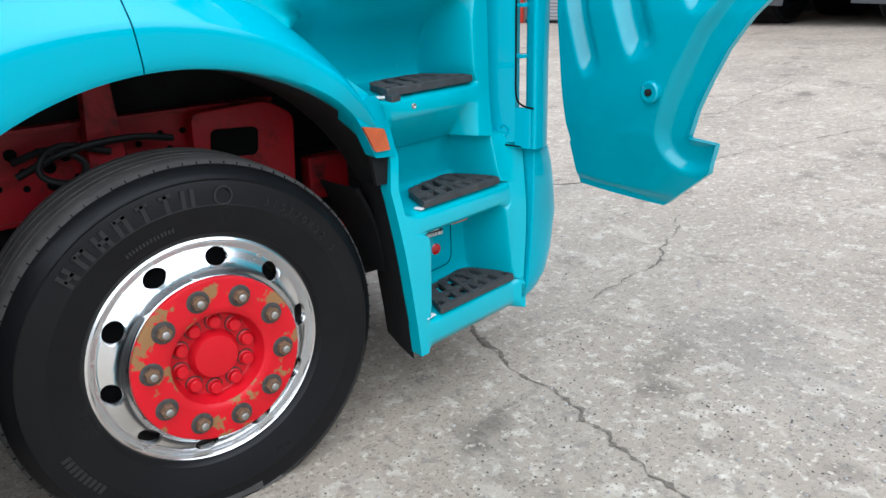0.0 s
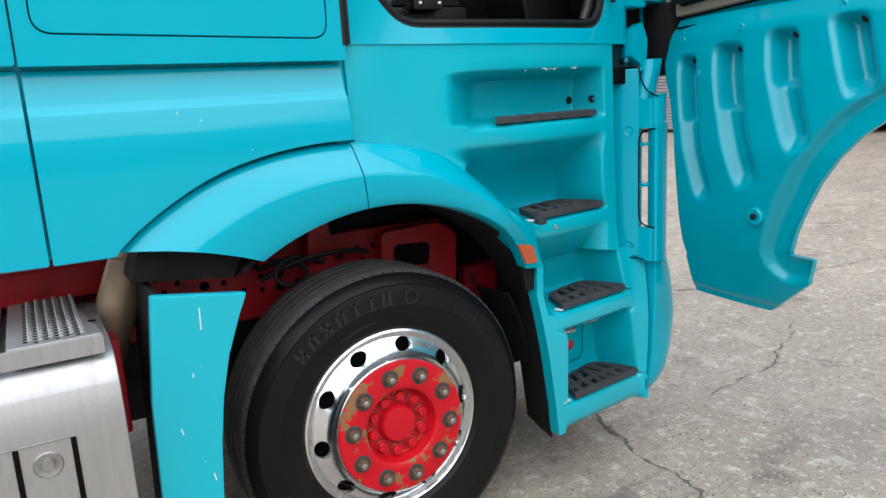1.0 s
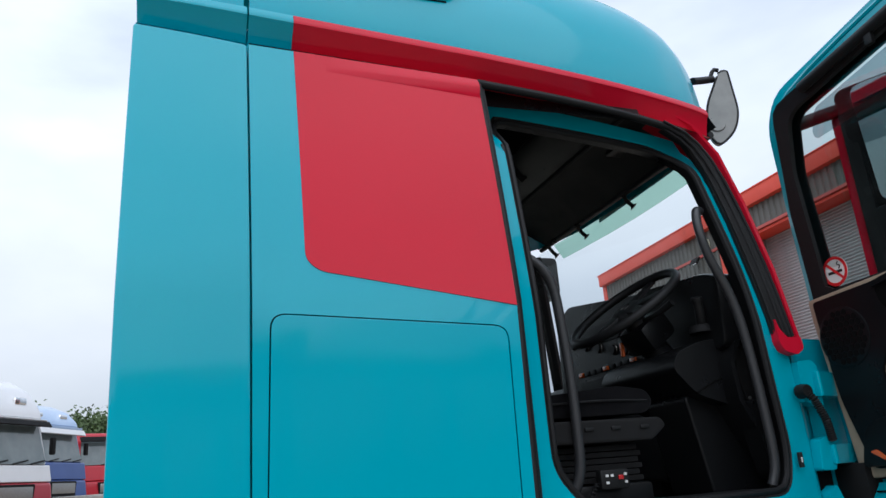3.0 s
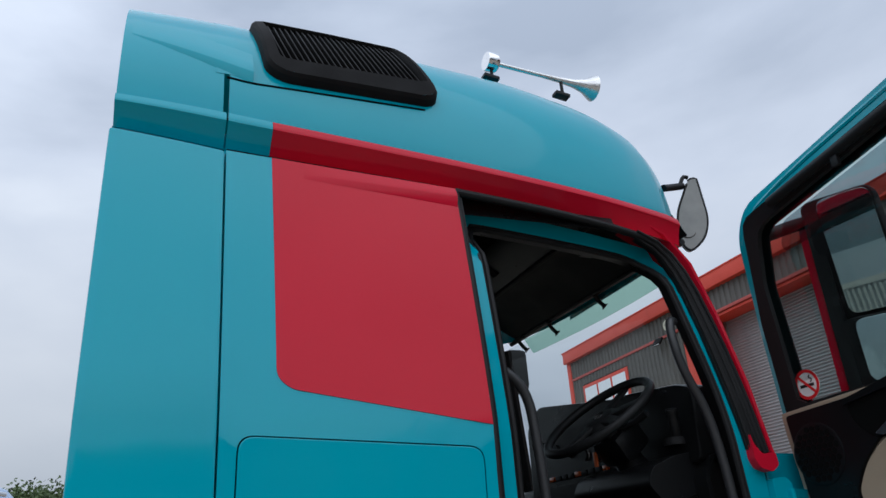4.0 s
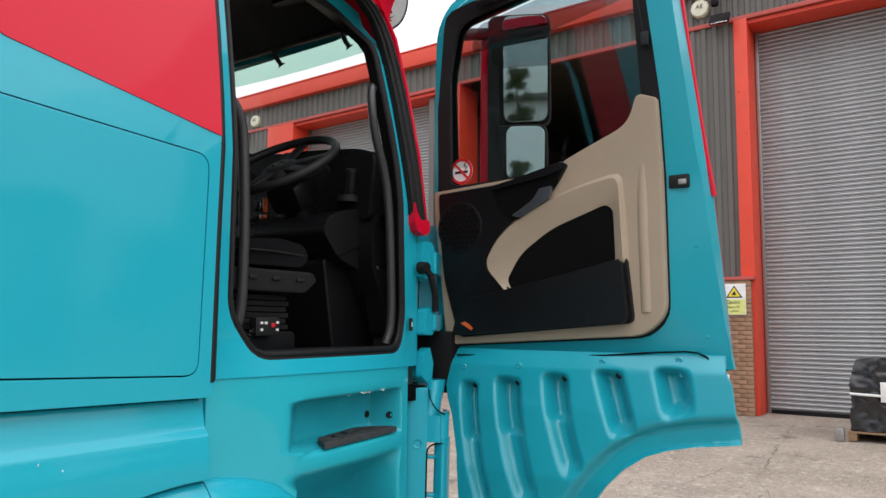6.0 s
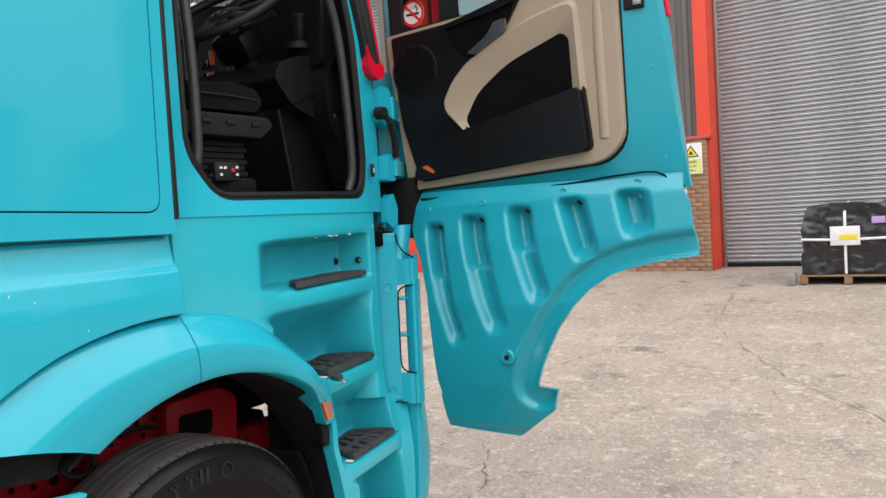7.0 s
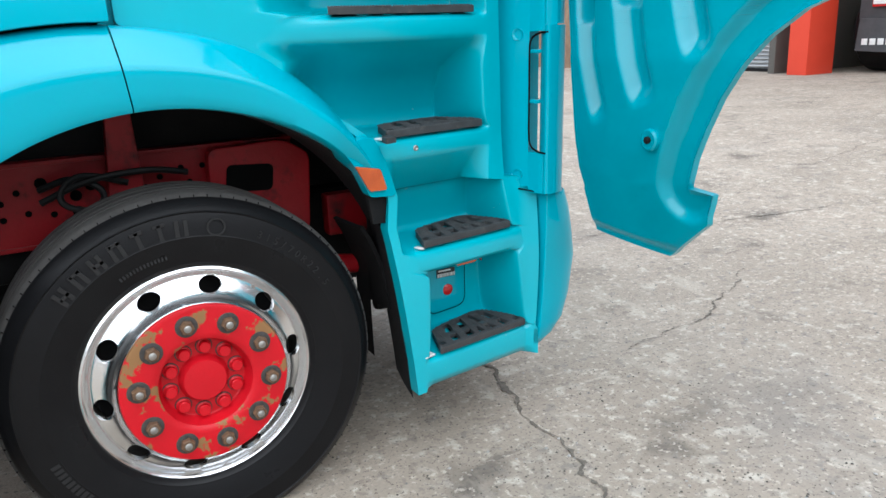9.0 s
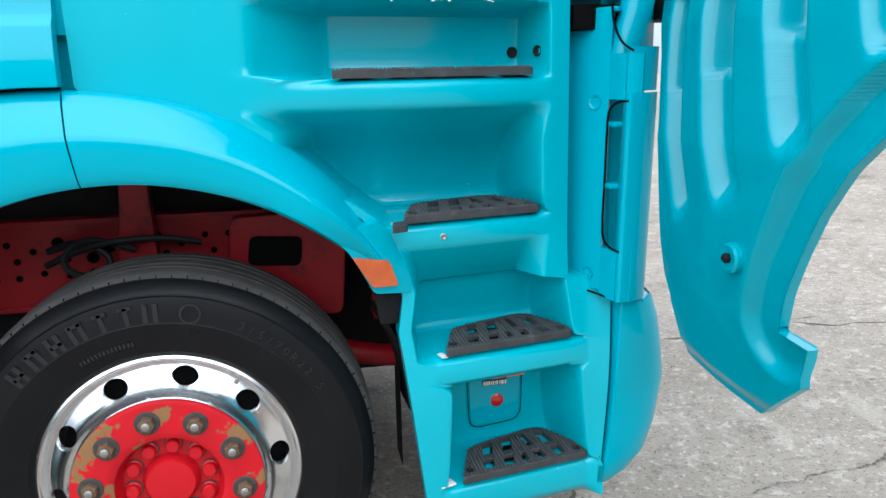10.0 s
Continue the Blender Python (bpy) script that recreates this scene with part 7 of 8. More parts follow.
for k in range(4):
    x0 = -0.81 - 0.21 * k
    tp = part("tread_plate", plate(rounded([(x0, -0.11), (x0 - 0.195, -0.11), (x0 - 0.195, 0.46), (x0 - 0.06 * (k == 0), 0.46)], 0.006), "z", 0.955, 0.962, 0.002), plate_alu, alu)
    bm, dm = bmesh.new(), bmesh.new()
    for i in range(6):
        for j in range(20):
            x, y = x0 - 0.040 - 0.0215 * i, -0.082 + 0.0265 * j + 0.013 * (i % 2)
            block((x, y, 0.9645), (0.011, 0.0075, 0.006), 0.002, bm, Matrix.Rotation(0.5, 4, "Z"), 1)
            block((x - 0.009, y - 0.009, 0.9626), (0.009, 0.006, 0.002), 0, dm)
    tagged(part("tread_stud", bm, plate_alu, tp, smooth=0), kind="stuff")
    tagged(part("drain_slot", dm, void_black, tp, smooth=0), kind="stuff")
    for y in (0.02, 0.27):
        part("plate_hole", revolve([(0.0, 0.0005), (0.010, 0.0005), (0.010, -0.002)], (x0 - 0.012, y, 0.963), "z", 10), void_black, tp)
part("tread_front", plate(rounded([(-0.81, 0.915), (-3.2, 0.915), (-3.2, 0.958), (-0.81, 0.958)], 0.004), "y", -0.118, -0.108, 0.002), plate_alu, alu)
part("exhaust_pipe", tube([(-0.55, 0.30, 1.20), (-0.64, 0.28, 1.14), (-0.695, 0.26, 1.05), (-0.745, 0.25, 0.93), (-0.80, 0.28, 0.78)], 0.056, 16), tin, truck, "heat-stained exhaust pipe")
for f in (1.075, 0.985):
    part("pipe_band", revolve([(0.058, -0.008), (0.061, 0.0), (0.058, 0.008)], (-0.685 - (1.075 - f) * 0.4, 0.262, f), "z", 20), tin, truck)
part("flex_joint", tube([(-0.60, 0.29, 1.165), (-0.66, 0.275, 1.11)], lambda f: 0.062 + 0.004 * math.sin(f * 60), 14, smooth=4), dull_black, truck)
part("red_bracket", block((-0.95, 0.42, 1.00), (0.42, 0.10, 0.09), 0.01), red_frame, truck)
part("red_bracket", block((-0.78, 0.20, 0.75), (0.04, 0.18, 0.26), 0.01), red_frame, truck)


# walkway of pressed plates across the frame, behind the cab
walkway = part("walkway", plate([(-1.09, 0.955), (-1.78, 0.955), (-1.78, 1.055), (-1.09, 1.055)], "y", 0.36, 0.372, 0.004), plate_alu, truck, "pressed aluminium walkway plates behind the cab")
for k, (y0, y1) in enumerate(((0.36, 1.50), (1.515, 2.55))):
    tp = part("tread_plate", plate([(-1.09, y0), (-1.78, y0), (-1.78, y1), (-1.09, y1)], "z", 1.048, 1.056, 0.002), plate_alu, walkway)
    bm, dm = bmesh.new(), bmesh.new()
    for strip in range(4):
        for i in range(4):
            for j in range(int((y1 - y0) / 0.03) - 2):
                x, y = -1.13 - 0.165 * strip - 0.025 * i, y0 + 0.04 + 0.03 * j + 0.015 * (i % 2)
                block((x, y, 1.0585), (0.012, 0.009, 0.005), 0, bm)
                block((x - 0.011, y - 0.008, 1.0566), (0.008, 0.008, 0.002), 0, dm)
    tagged(part("tread_stud", bm, plate_alu, tp, smooth=0), kind="stuff")
    tagged(part("drain_slot", dm, void_black, tp, smooth=0), kind="stuff")


# ---- industrial building across the yard ----
orange = surf("orange_red_cladding_trim", (0.72, 0.062, 0.028), (0.66, 0.055, 0.025), 1.2, 0.5, bscale=60, fine=0.05, dirt=(0.45, 0.06, 0.04), dirt_at=(0.6, 0.8), dscale=2)
cladding_grey = surf("grey_profiled_steel", (0.125, 0.118, 0.105), (0.105, 0.10, 0.09), 0.8, 0.55, bscale=40, fine=0.08, dirt=(0.075, 0.07, 0.062), dirt_at=(0.58, 0.78), dscale=1.5, stretch=(1, 1, 0.3))
shutter_grey = surf("galvanised_shutter", (0.40, 0.41, 0.415), (0.33, 0.34, 0.345), 1.5, 0.42, metal=0.5, bscale=60, fine=0.08, dirt=(0.20, 0.195, 0.185), dirt_at=(0.64, 0.9), dscale=2.5, stretch=(1, 1, 0.4))
brick_clay = surf("buff_brick", (0.42, 0.24, 0.145), (0.33, 0.185, 0.11), 7, 0.9, bscale=50, bump=0.5, fine=0.2, dirt=(0.12, 0.08, 0.06), dirt_at=(0.48, 0.68), dscale=2.2, island=0.42)
mortar = surf("mortar", (0.31, 0.20, 0.13), (0.20, 0.13, 0.09), 4, 0.95, bscale=70, bump=0.4)
pink_trim = surf("faded_red_trim", (0.50, 0.085, 0.07), (0.42, 0.075, 0.06), 2, 0.6, bscale=60)
FX, FS = 12.1, 0.049
GZ = 0.30


def facade(co):
    return Vector((FX + FS * co.y + co.x, co.y, co.z))


def fac_block(y0, y1, z0, z1, d0, d1, bevel=0.005):
    return bend(plate([(y0, z0), (y1, z0), (y1, z1), (y0, z1)], "x", d0, d1, bevel), facade)


def profiled(y0, y1, z0, z1, pitch=0.2, depth=0.035):
    pts, y = [], y0
    while y < y1 - 1e-6:
        for f, d in ((0.0, 0), (0.40, 0), (0.52, 1), (0.88, 1), (1.0, 0)):
            pts.append((min(y + f * pitch, y1), d * depth))
        y += pitch
    return backed(sheet([[facade(Vector((-d, y, z))) for y, d in pts] for z in (z0, z1)]), (0.02, 0, 0))


hall = thing("industrial_unit", (FX + 6, 3, GZ), "grey profiled-steel industrial unit with orange-red trim", "building")
for name, y0, y1 in (("wall_panel", 1.38, 2.20), ("wall_panel", 14.0, 16.9), ("wall_panel", 19.8, 20.4), ("wall_panel", -16.0, -4.9)):
    part(name, profiled(y0, y1, 2.62, 7.22), cladding_grey, hall, smooth=20)
part("wall_panel", profiled(16.9, 19.8, 2.62, 5.62), cladding_grey, hall, smooth=20)
part("wall_panel", profiled(16.9, 19.8, 6.95, 7.22), cladding_grey, hall, smooth=20)
part("wall_panel", profiled(-16.0, 20.4, 7.28, 7.88), cladding_grey, hall, smooth=20)
part("lintel_trim", fac_block(-16.0, 20.4, 7.21, 7.285, -0.06, 0.03), pink_trim, hall)
part("fascia", fac_block(-16.0, 20.6, 7.86, 8.24, -0.20, 0.05, 0.02), orange, hall)
part("roof_edge", fac_block(-16.0, 20.65, 8.235, 8.27, -0.22, 0.3, 0.01), orange, hall)
part("corner_trim", fac_block(20.38, 20.62, GZ, 7.86, -0.06, 0.3), orange, hall)
for y0, y1 in ((1.15, 1.38), (2.20, 2.54), (7.38, 7.80), (12.95, 14.0)):
    col = part("column", fac_block(y0, y1, GZ, 7.22, -0.07, 0.70, 0.01), orange, hall)
    for i in range(6):
        part("column_rivet", revolve([(0.014, 0.0), (0.012, -0.008), (0.0, -0.01)], tuple(facade(Vector((-0.071, (y0 + 0.06 if i % 2 else y1 - 0.06), 2.9 + 0.75 * i)))), axis="x", segs=8), pink_trim, col)
part("plinth_cap", fac_block(1.14, 2.76, 2.585, 2.64, -0.20, -0.02), pink_trim, hall)
# side and back walls, roof
part("side_wall", block((FX + 9.1, 20.3, 4.2), (16.2, 0.2, 7.8), 0.01), cladding_grey, hall)
part("roof", plate([(FX + FS * -16.0 + 0.1, -16.0), (FX + 16.4, -16.0), (FX + 16.4, 20.4), (FX + FS * 20.4 + 0.1, 20.4)], "z", 8.10, 8.20, 0.01), cladding_grey, hall)
part("back_wall", block((FX + 16.3, 2.3, 4.2), (0.2, 36.6, 7.8), 0.01), cladding_grey, hall)
part("inner_wall", block((FX + 6.5, 8.3, 3.7), (12.0, 0.15, 6.8), 0.01), cladding_grey, hall)
part("inner_wall", block((FX + 6.5, 1.55, 3.7), (12.0, 0.15, 6.8), 0.01), cladding_grey, hall)
part("brick_base", fac_block(14.0, 20.4, GZ, 2.62, -0.04, 0.2), mortar, hall)
part("brick_base", fac_block(-16.0, -4.9, GZ, 2.62, -0.04, 0.2), mortar, hall)


def roller_shutter(y0, y1, z0, z1):
    sh = part("roller_shutter", fac_block(y0, y1, z0, z1, 0.59, 0.63, 0), shutter_grey, hall, "grey steel roller shutter, closed")
    n = 89
    h = (z1 - z0) / n
    prof = [(0.592, 0.0), (0.570, 0.10 * h), (0.560, 0.32 * h), (0.562, 0.54 * h), (0.572, 0.68 * h), (0.588, 0.75 * h), (0.574, 0.82 * h), (0.576, 0.92 * h), (0.592, h)]
    bm = backed(sheet([[Vector((d, y, z0 + z)) for d, z in prof] for y in (y0, y1)]), (0.01, 0, 0))
    me = done(bend(bm, lambda c: Vector((c.x + FS * c.y + FX, c.y, c.z))), "slat", shutter_grey)
    for i in range(n):
        ob = new("slat", me)
        ob.parent = sh
        ob.location = (0, 0, i * h)
    part("bottom_rail", fac_block(y0, y1, z0 - 0.0, z0 + 0.07, 0.55, 0.61), dull_black, sh)
    for y in (y0 + 0.04, y1 - 0.04):
        part("guide_rail", fac_block(y - 0.03, y + 0.03, z0, z1, 0.50, 0.57), steel, sh)
    part("soffit", fac_block(y0, y1, z1 - 0.02, z1 + 0.05, 0.0, 0.70), orange, sh)
    return sh


roller_shutter(-4.9, 1.15, GZ, 7.15)
roller_shutter(7.80, 12.95, GZ, 7.15)
# high window
win = part("window", fac_block(16.95, 19.75, 5.66, 6.92, -0.03, 0.05), orange, hall, "orange-framed strip window")
for k in range(3):
    part("window_pane", fac_block(17.08 + 0.88 * k, 17.86 + 0.88 * k, 5.80, 6.80, -0.045, -0.032, 0), mirror_glass, win)


def brick_pier(y0, y1, z0, z1):
    pier = part("brick_pier", fac_block(y0 + 0.01, y1 - 0.01, z0, z1 - 0.005, -0.175, 0.12, 0), mortar, hall, "weathered buff brick pier")
    meshes = {}
    for w in (0.215, 0.1025):
        bm = plate([(-w / 2, -0.0325), (w / 2, -0.0325), (w / 2, 0.0325), (-w / 2, 0.0325)], "x", -0.19, -0.10, 0.004, segments=1)
        meshes[w] = done(bm, "brick", brick_clay, 30)
    rnd = random.Random(8)
    z, i = z0 + 0.035, 0
    while z < z1 - 0.03:
        y = y0
        first = True
        while y < y1 - 0.08:
            w = 0.1025 if (first and i % 2) or y + 0.215 > y1 else 0.215
            first = False
            ob = new("brick", meshes[w])
            ob.parent = pier
            ob.matrix_basis = Matrix.Translation(facade(Vector((rnd.uniform(-0.003, 0.003), y + w / 2, z + rnd.uniform(-0.001, 0.001)))))
            y += w + 0.010
        z += 0.075
        i += 1


brick_pier(1.20, 2.72, GZ, 2.59)

# signs, alarm, camera, floodlights
yellow = surf("yellow_sign", (0.80, 0.66, 0.05), None, 9, 0.4)
lime = surf("faded_lime_sign", (0.70, 0.74, 0.25), None, 9, 0.4)


def sign_on_wall(y0, y1, z0, z1, label):
    s = solo("safety_sign", fac_block(y0, y1, z0, z1, -0.204, -0.194, 0.002), white_plastic, label, "sign")
    return s


def on_wall(pts, d0, d1):
    return bend(plate(pts, "x", d0, d1, 0), facade)


s1 = sign_on_wall(1.28, 1.66, 1.99, 2.52, "white and yellow caution sign on a brick pier")
part("sign_triangle", on_wall([(1.33, 2.28), (1.61, 2.28), (1.47, 2.49)], -0.206, -0.2045), black_ink, s1)
part("sign_triangle_fill", on_wall([(1.365, 2.30), (1.575, 2.30), (1.47, 2.455)], -0.208, -0.2065), yellow, s1)
part("sign_figure", on_wall([(1.43, 2.32), (1.52, 2.33), (1.49, 2.36), (1.47, 2.40), (1.45, 2.37)], -0.210, -0.2085), black_ink, s1)
part("sign_field", on_wall([(1.29, 2.0), (1.65, 2.0), (1.65, 2.25), (1.29, 2.25)], -0.206, -0.2045), lime, s1)
words = Matrix.Translation(facade(Vector((-0.2095, 1.47, 2.205)))) @ Matrix.Rotation(-math.pi / 2, 4, "Z") @ Matrix.Rotation(math.pi / 2, 4, "X")
part("sign_word", lettering("Caution", 0.085, 0.001, words), black_ink, s1, smooth=0)
for i, z in enumerate((2.125, 2.055)):
    words = Matrix.Translation(facade(Vector((-0.2095, 1.47, z)))) @ Matrix.Rotation(-math.pi / 2, 4, "Z") @ Matrix.Rotation(math.pi / 2, 4, "X")
    part("sign_word", lettering(("Slippery floor", "surface")[i], 0.05, 0.001, words), black_ink, s1, smooth=0)
s2 = sign_on_wall(1.96, 2.34, 1.99, 2.52, "white no-entry hand sign with red panel on a brick pier")
part("sign_ring", bend(revolve([(0.15, -0.206), (0.15, -0.208), (0.122, -0.208), (0.122, -0.206)], (0, 2.15, 2.33), axis="x", segs=32, closed=True), facade), red_ink, s2)
part("sign_hand", on_wall([(2.10, 2.25), (2.19, 2.24), (2.22, 2.31), (2.20, 2.40), (2.13, 2.42), (2.08, 2.33)], -0.207, -0.2055), black_ink, s2)
part("sign_slash", on_wall([(2.245, 2.405), (2.225, 2.425), (2.055, 2.255), (2.075, 2.235)], -0.210, -0.2085), red_ink, s2)
part("sign_panel", on_wall([(1.98, 2.03), (2.32, 2.03), (2.32, 2.15), (1.98, 2.15)], -0.206, -0.2045), red_ink, s2)
for z in (2.11, 2.065):
    part("sign_bar", on_wall([(2.02, z - 0.009), (2.28, z - 0.009), (2.28, z + 0.009), (2.02, z + 0.009)], -0.208, -0.2065), white_plastic, s2)

cream = surf("cream_alarm_plastic", (0.72, 0.70, 0.55), None, 6, 0.45)
for y, z in ((1.95, 7.58), (14.53, 7.50)):
    p = facade(Vector((-0.05, y, z)))
    al = solo("alarm_box", revolve([(0.17, 0.04), (0.17, -0.05), (0.15, -0.08), (0.0, -0.09)], tuple(p), axis="x", segs=10), cream, "round cream alarm sounder on the wall", "alarm", group="alarm sounders", smooth=20)
    letters_at = Matrix.Translation(p + Vector((-0.092, 0, 0.02))) @ Matrix.Rotation(-math.pi / 2, 4, "Z") @ Matrix.Rotation(math.pi / 2, 4, "X")
    part("alarm_letters", lettering("AE", 0.11, 0.002, letters_at), black_ink, al, smooth=0)
for y, z in ((1.57, 7.25), (14.94, 7.12)):
    p = facade(Vector((-0.22, y, z)))
    fl = solo("floodlight", block(p, (0.07, 0.34, 0.24), 0.02, None, Matrix.Rotation(radians(35), 4, "Y")), dull_black, "black square floodlight on a wall bracket", "floodlight", group="floodlights")
    part("lamp_glass", block(p + Vector((-0.032, 0, -0.022)), (0.012, 0.29, 0.19), 0.002, None, Matrix.Rotation(radians(35), 4, "Y")), mirror_glass, fl)
    part("bracket", tube([p + Vector((0.02, 0, 0)), p + Vector((0.10, 0.05, 0.10)), p + Vector((0.22, 0.05, 0.12))], 0.02, 8), dull_black, fl)
p = facade(Vector((-0.18, 1.66, 7.60)))
cam_ = solo("wall_camera", revolve([(0.0, -0.08), (0.06, -0.07), (0.075, -0.02), (0.06, 0.05), (0.0, 0.06)], tuple(p), "z", 16), dull_black, "small dark dome camera on a bracket", "camera")
part("bracket", tube([p, p + Vector((0.18, 0, 0.05))], 0.02, 8, smooth=0), dull_black, cam_)


# ---- yellow truck standing inside the open bay ----
yel = surf("yellow_truck_paint", (0.62, 0.30, 0.02), (0.52, 0.25, 0.02), 3, 0.5, bscale=60, dirt=(0.12, 0.08, 0.04), dirt_at=(0.56, 0.75), dscale=5)
flap_grey = surf("grey_mudflap_rubber", (0.06, 0.062, 0.066), None, 8, 0.7)
lorry = thing("yellow_truck", (15.5, 5.4, GZ), "yellow heavy haulage truck standing in an open bay", "truck")
body = part("body", block((16.6, 5.4, 3.6), (6.4, 4.9, 1.8), 0.05), yel, lorry)
for i in range(5):
    part("body_rib", block((13.385, 5.4, 2.95 + 0.34 * i), (0.03, 4.9, 0.03), 0.008), yel, body)
part("chassis", block((16.4, 5.4, 1.75), (6.0, 1.4, 0.45), 0.03), dull_black, lorry)
tank = part("tank", revolve([(0.0, -0.60), (0.10, -0.59), (0.18, -0.55), (0.21, -0.48), (0.21, 0.48), (0.18, 0.55), (0.10, 0.59), (0.0, 0.60)], (13.2, 5.52, 1.14), segs=28), yel, lorry, "yellow cylinder tank")
for y in (5.28, 5.62):
    part("tank_strap", revolve([(0.212, -0.012), (0.215, 0.0), (0.212, 0.012)], (13.2, y, 1.14), segs=28), yel, tank)
part("tank_bracket", block((13.25, 5.45, 1.42), (0.20, 0.55, 0.12), 0.02), yel, tank)
part("drain_pipe", tube([(13.2, 4.95, 1.10), (13.2, 4.80, 1.08)], 0.03, 8, smooth=0), yel, tank)
for y0, y1 in ((3.80, 4.80), (6.02, 7.0)):
    guard = part("mudguard", block((13.3, (y0 + y1) / 2, 1.60), (0.16, y1 - y0, 0.70), 0.03), flap_grey, lorry)
    fl = part("mudflap", bend(plate(rounded([(y0, 0.66), (y1, 0.70), (y1 - 0.05, 1.27), (y0 - 0.04, 1.25)], 0.01), "x", 13.18, 13.205, 0.005), lambda c: c), flap_grey, lorry, "dark grey mudflap with pale marking")
    for i in range(5):
        part("flap_mark", block((13.175, y0 + 0.20 + 0.15 * i, 0.86), (0.006, 0.11, 0.11), 0.02), white_plastic, fl)
    lamp = part("tail_lamp", block((13.18, (y0 + y1) / 2 - 0.1, 1.53), (0.06, 0.64, 0.15), 0.02), red_lens, lorry)
    part("lamp_white", block((13.147, (y0 + y1) / 2 + 0.02, 1.54), (0.012, 0.36, 0.08), 0.01), white_plastic, lamp)
rows = []
for a in range(0, 181, 12):
    rows.append([(14.1 + 0.86 * math.cos(radians(a)), y, 1.10 + 0.86 * math.sin(radians(a))) for y in (3.50, 3.52, 4.7)])
part("wheel_arch", thicken(sheet(rows), 0.05), dull_black, lorry)
for x in (14.1, 17.0):
    for y, s_ in ((4.05, -1), (6.75, 1)):
        t = part("wheel", revolve([(0.40, s_ * 0.40), (0.52, s_ * 0.45), (0.72, s_ * 0.43), (0.78, s_ * 0.36), (0.78, -s_ * 0.36), (0.72, -s_ * 0.43), (0.40, -s_ * 0.40)], (x, y, GZ + 0.78), segs=40), rubber, lorry)
        part("wheel_rim", revolve([(0.42, s_ * 0.40), (0.40, s_ * 0.38), (0.36, s_ * 0.20), (0.20, s_ * 0.12), (0.12, s_ * 0.22), (0.0, s_ * 0.24)], (x, y, GZ + 0.78), segs=32), yel, t)
for i in range(7):
    part("hydraulic_hose", tube([(13.4, 3.2 + 0.14 * i, 2.75), (13.25, 3.25 + 0.13 * i, 2.3 + 0.05 * (i % 3)), (13.4, 3.3 + 0.16 * i, 1.98)], 0.028, 8), dull_black if i % 3 else yel, lorry)
part("bracket", block((13.35, 3.75, 2.3), (0.10, 0.08, 0.7), 0.02), yel, lorry)
part("bracket", block((13.35, 4.35, 2.02), (0.12, 1.0, 0.08), 0.02), yel, lorry)


# ---- pallet of wrapped goods ----
wrap = surf("black_stretch_wrap", (0.012, 0.012, 0.013), (0.02, 0.02, 0.022), 9, 0.2, bscale=30, bump=0.9, fine=0.1, coat=0.3)
wood = surf("pallet_wood", (0.30, 0.19, 0.10), (0.2, 0.125, 0.07), 8, 0.85, bscale=60, bump=0.4, stretch=(1, 6, 6))


def wrapped_pallet(cx, cy):
    z = ground_z(cx, cy)
    pal = thing("pallet", (cx, cy, z), "worn wooden pallet on the concrete", "pallet")
    for dy in (-0.55, 0.0, 0.55):
        part("bearer", block((cx, cy + dy, z + 0.05), (0.95, 0.10, 0.10), 0.006), wood, pal)
    for dx in (-0.42, -0.21, 0.0, 0.21, 0.42):
        part("deck_board", block((cx + dx, cy, z + 0.112), (0.12, 1.2, 0.022), 0.003), wood, pal)
    bm = bmesh.new()
    bmesh.ops.create_cube(bm, size=1)
    bmesh.ops.scale(bm, vec=(0.9, 1.14, 0.95), verts=bm.verts)
    bmesh.ops.subdivide_edges(bm, edges=bm.edges[:], cuts=34, use_grid_fill=True)
    for v in bm.verts:
        t = 1 - 0.12 * smoothstep((v.co.z - 0.1) / 0.4)
        q = Vector((v.co.x * t, v.co.y * t, v.co.z))
        q += Vector((noise.noise(q * 3.1), noise.noise(q * 3.3 + Vector((5, 0, 0))), 0.9 * noise.noise(q * 2.9 + Vector((0, 7, 0))))) * 0.05
        # the film pulls into sharp folds
        f = abs(noise.noise(Vector((q.x * 5, q.y * 5, q.z * 11)))) + 0.5 * abs(noise.noise(q * 17.0))
        q -= Vector((q.x, q.y, 0)).normalized() * 0.045 * f
        v.co = q + Vector((cx, cy, z + 0.125 + 0.49))
    goods = solo("wrapped_parcel", bm, wrap, "goods in black stretch wrap with white tape, on a pallet", "parcel", smooth=70)
    part("tape", tube([(cx - 0.47, cy + 0.02, z + 0.14), (cx - 0.475, cy + 0.02, z + 0.6), (cx - 0.40, cy + 0.02, z + 1.085), (cx + 0.2, cy, z + 1.10)], 0.018, 6, smooth=1), white_plastic, goods)
    part("tape", tube([(cx - 0.475, cy - 0.54, z + 0.62), (cx - 0.482, cy, z + 0.60), (cx - 0.475, cy + 0.56, z + 0.62)], 0.018, 6, smooth=1), white_plastic, goods)
    lab = part("label", block((cx - 0.492, cy + 0.02, z + 0.66), (0.006, 0.36, 0.26), 0.002), white_plastic, goods, "white shipping label")
    part("label_stripe", block((cx - 0.497, cy - 0.02, z + 0.64), (0.004, 0.22, 0.07), 0), yellow, lab)
    part("label", block((cx - 0.47, cy - 0.38, z + 0.86), (0.01, 0.16, 0.09), 0.002), surf("lilac_label", (0.45, 0.32, 0.62), None, 9, 0.5), goods)
    return goods


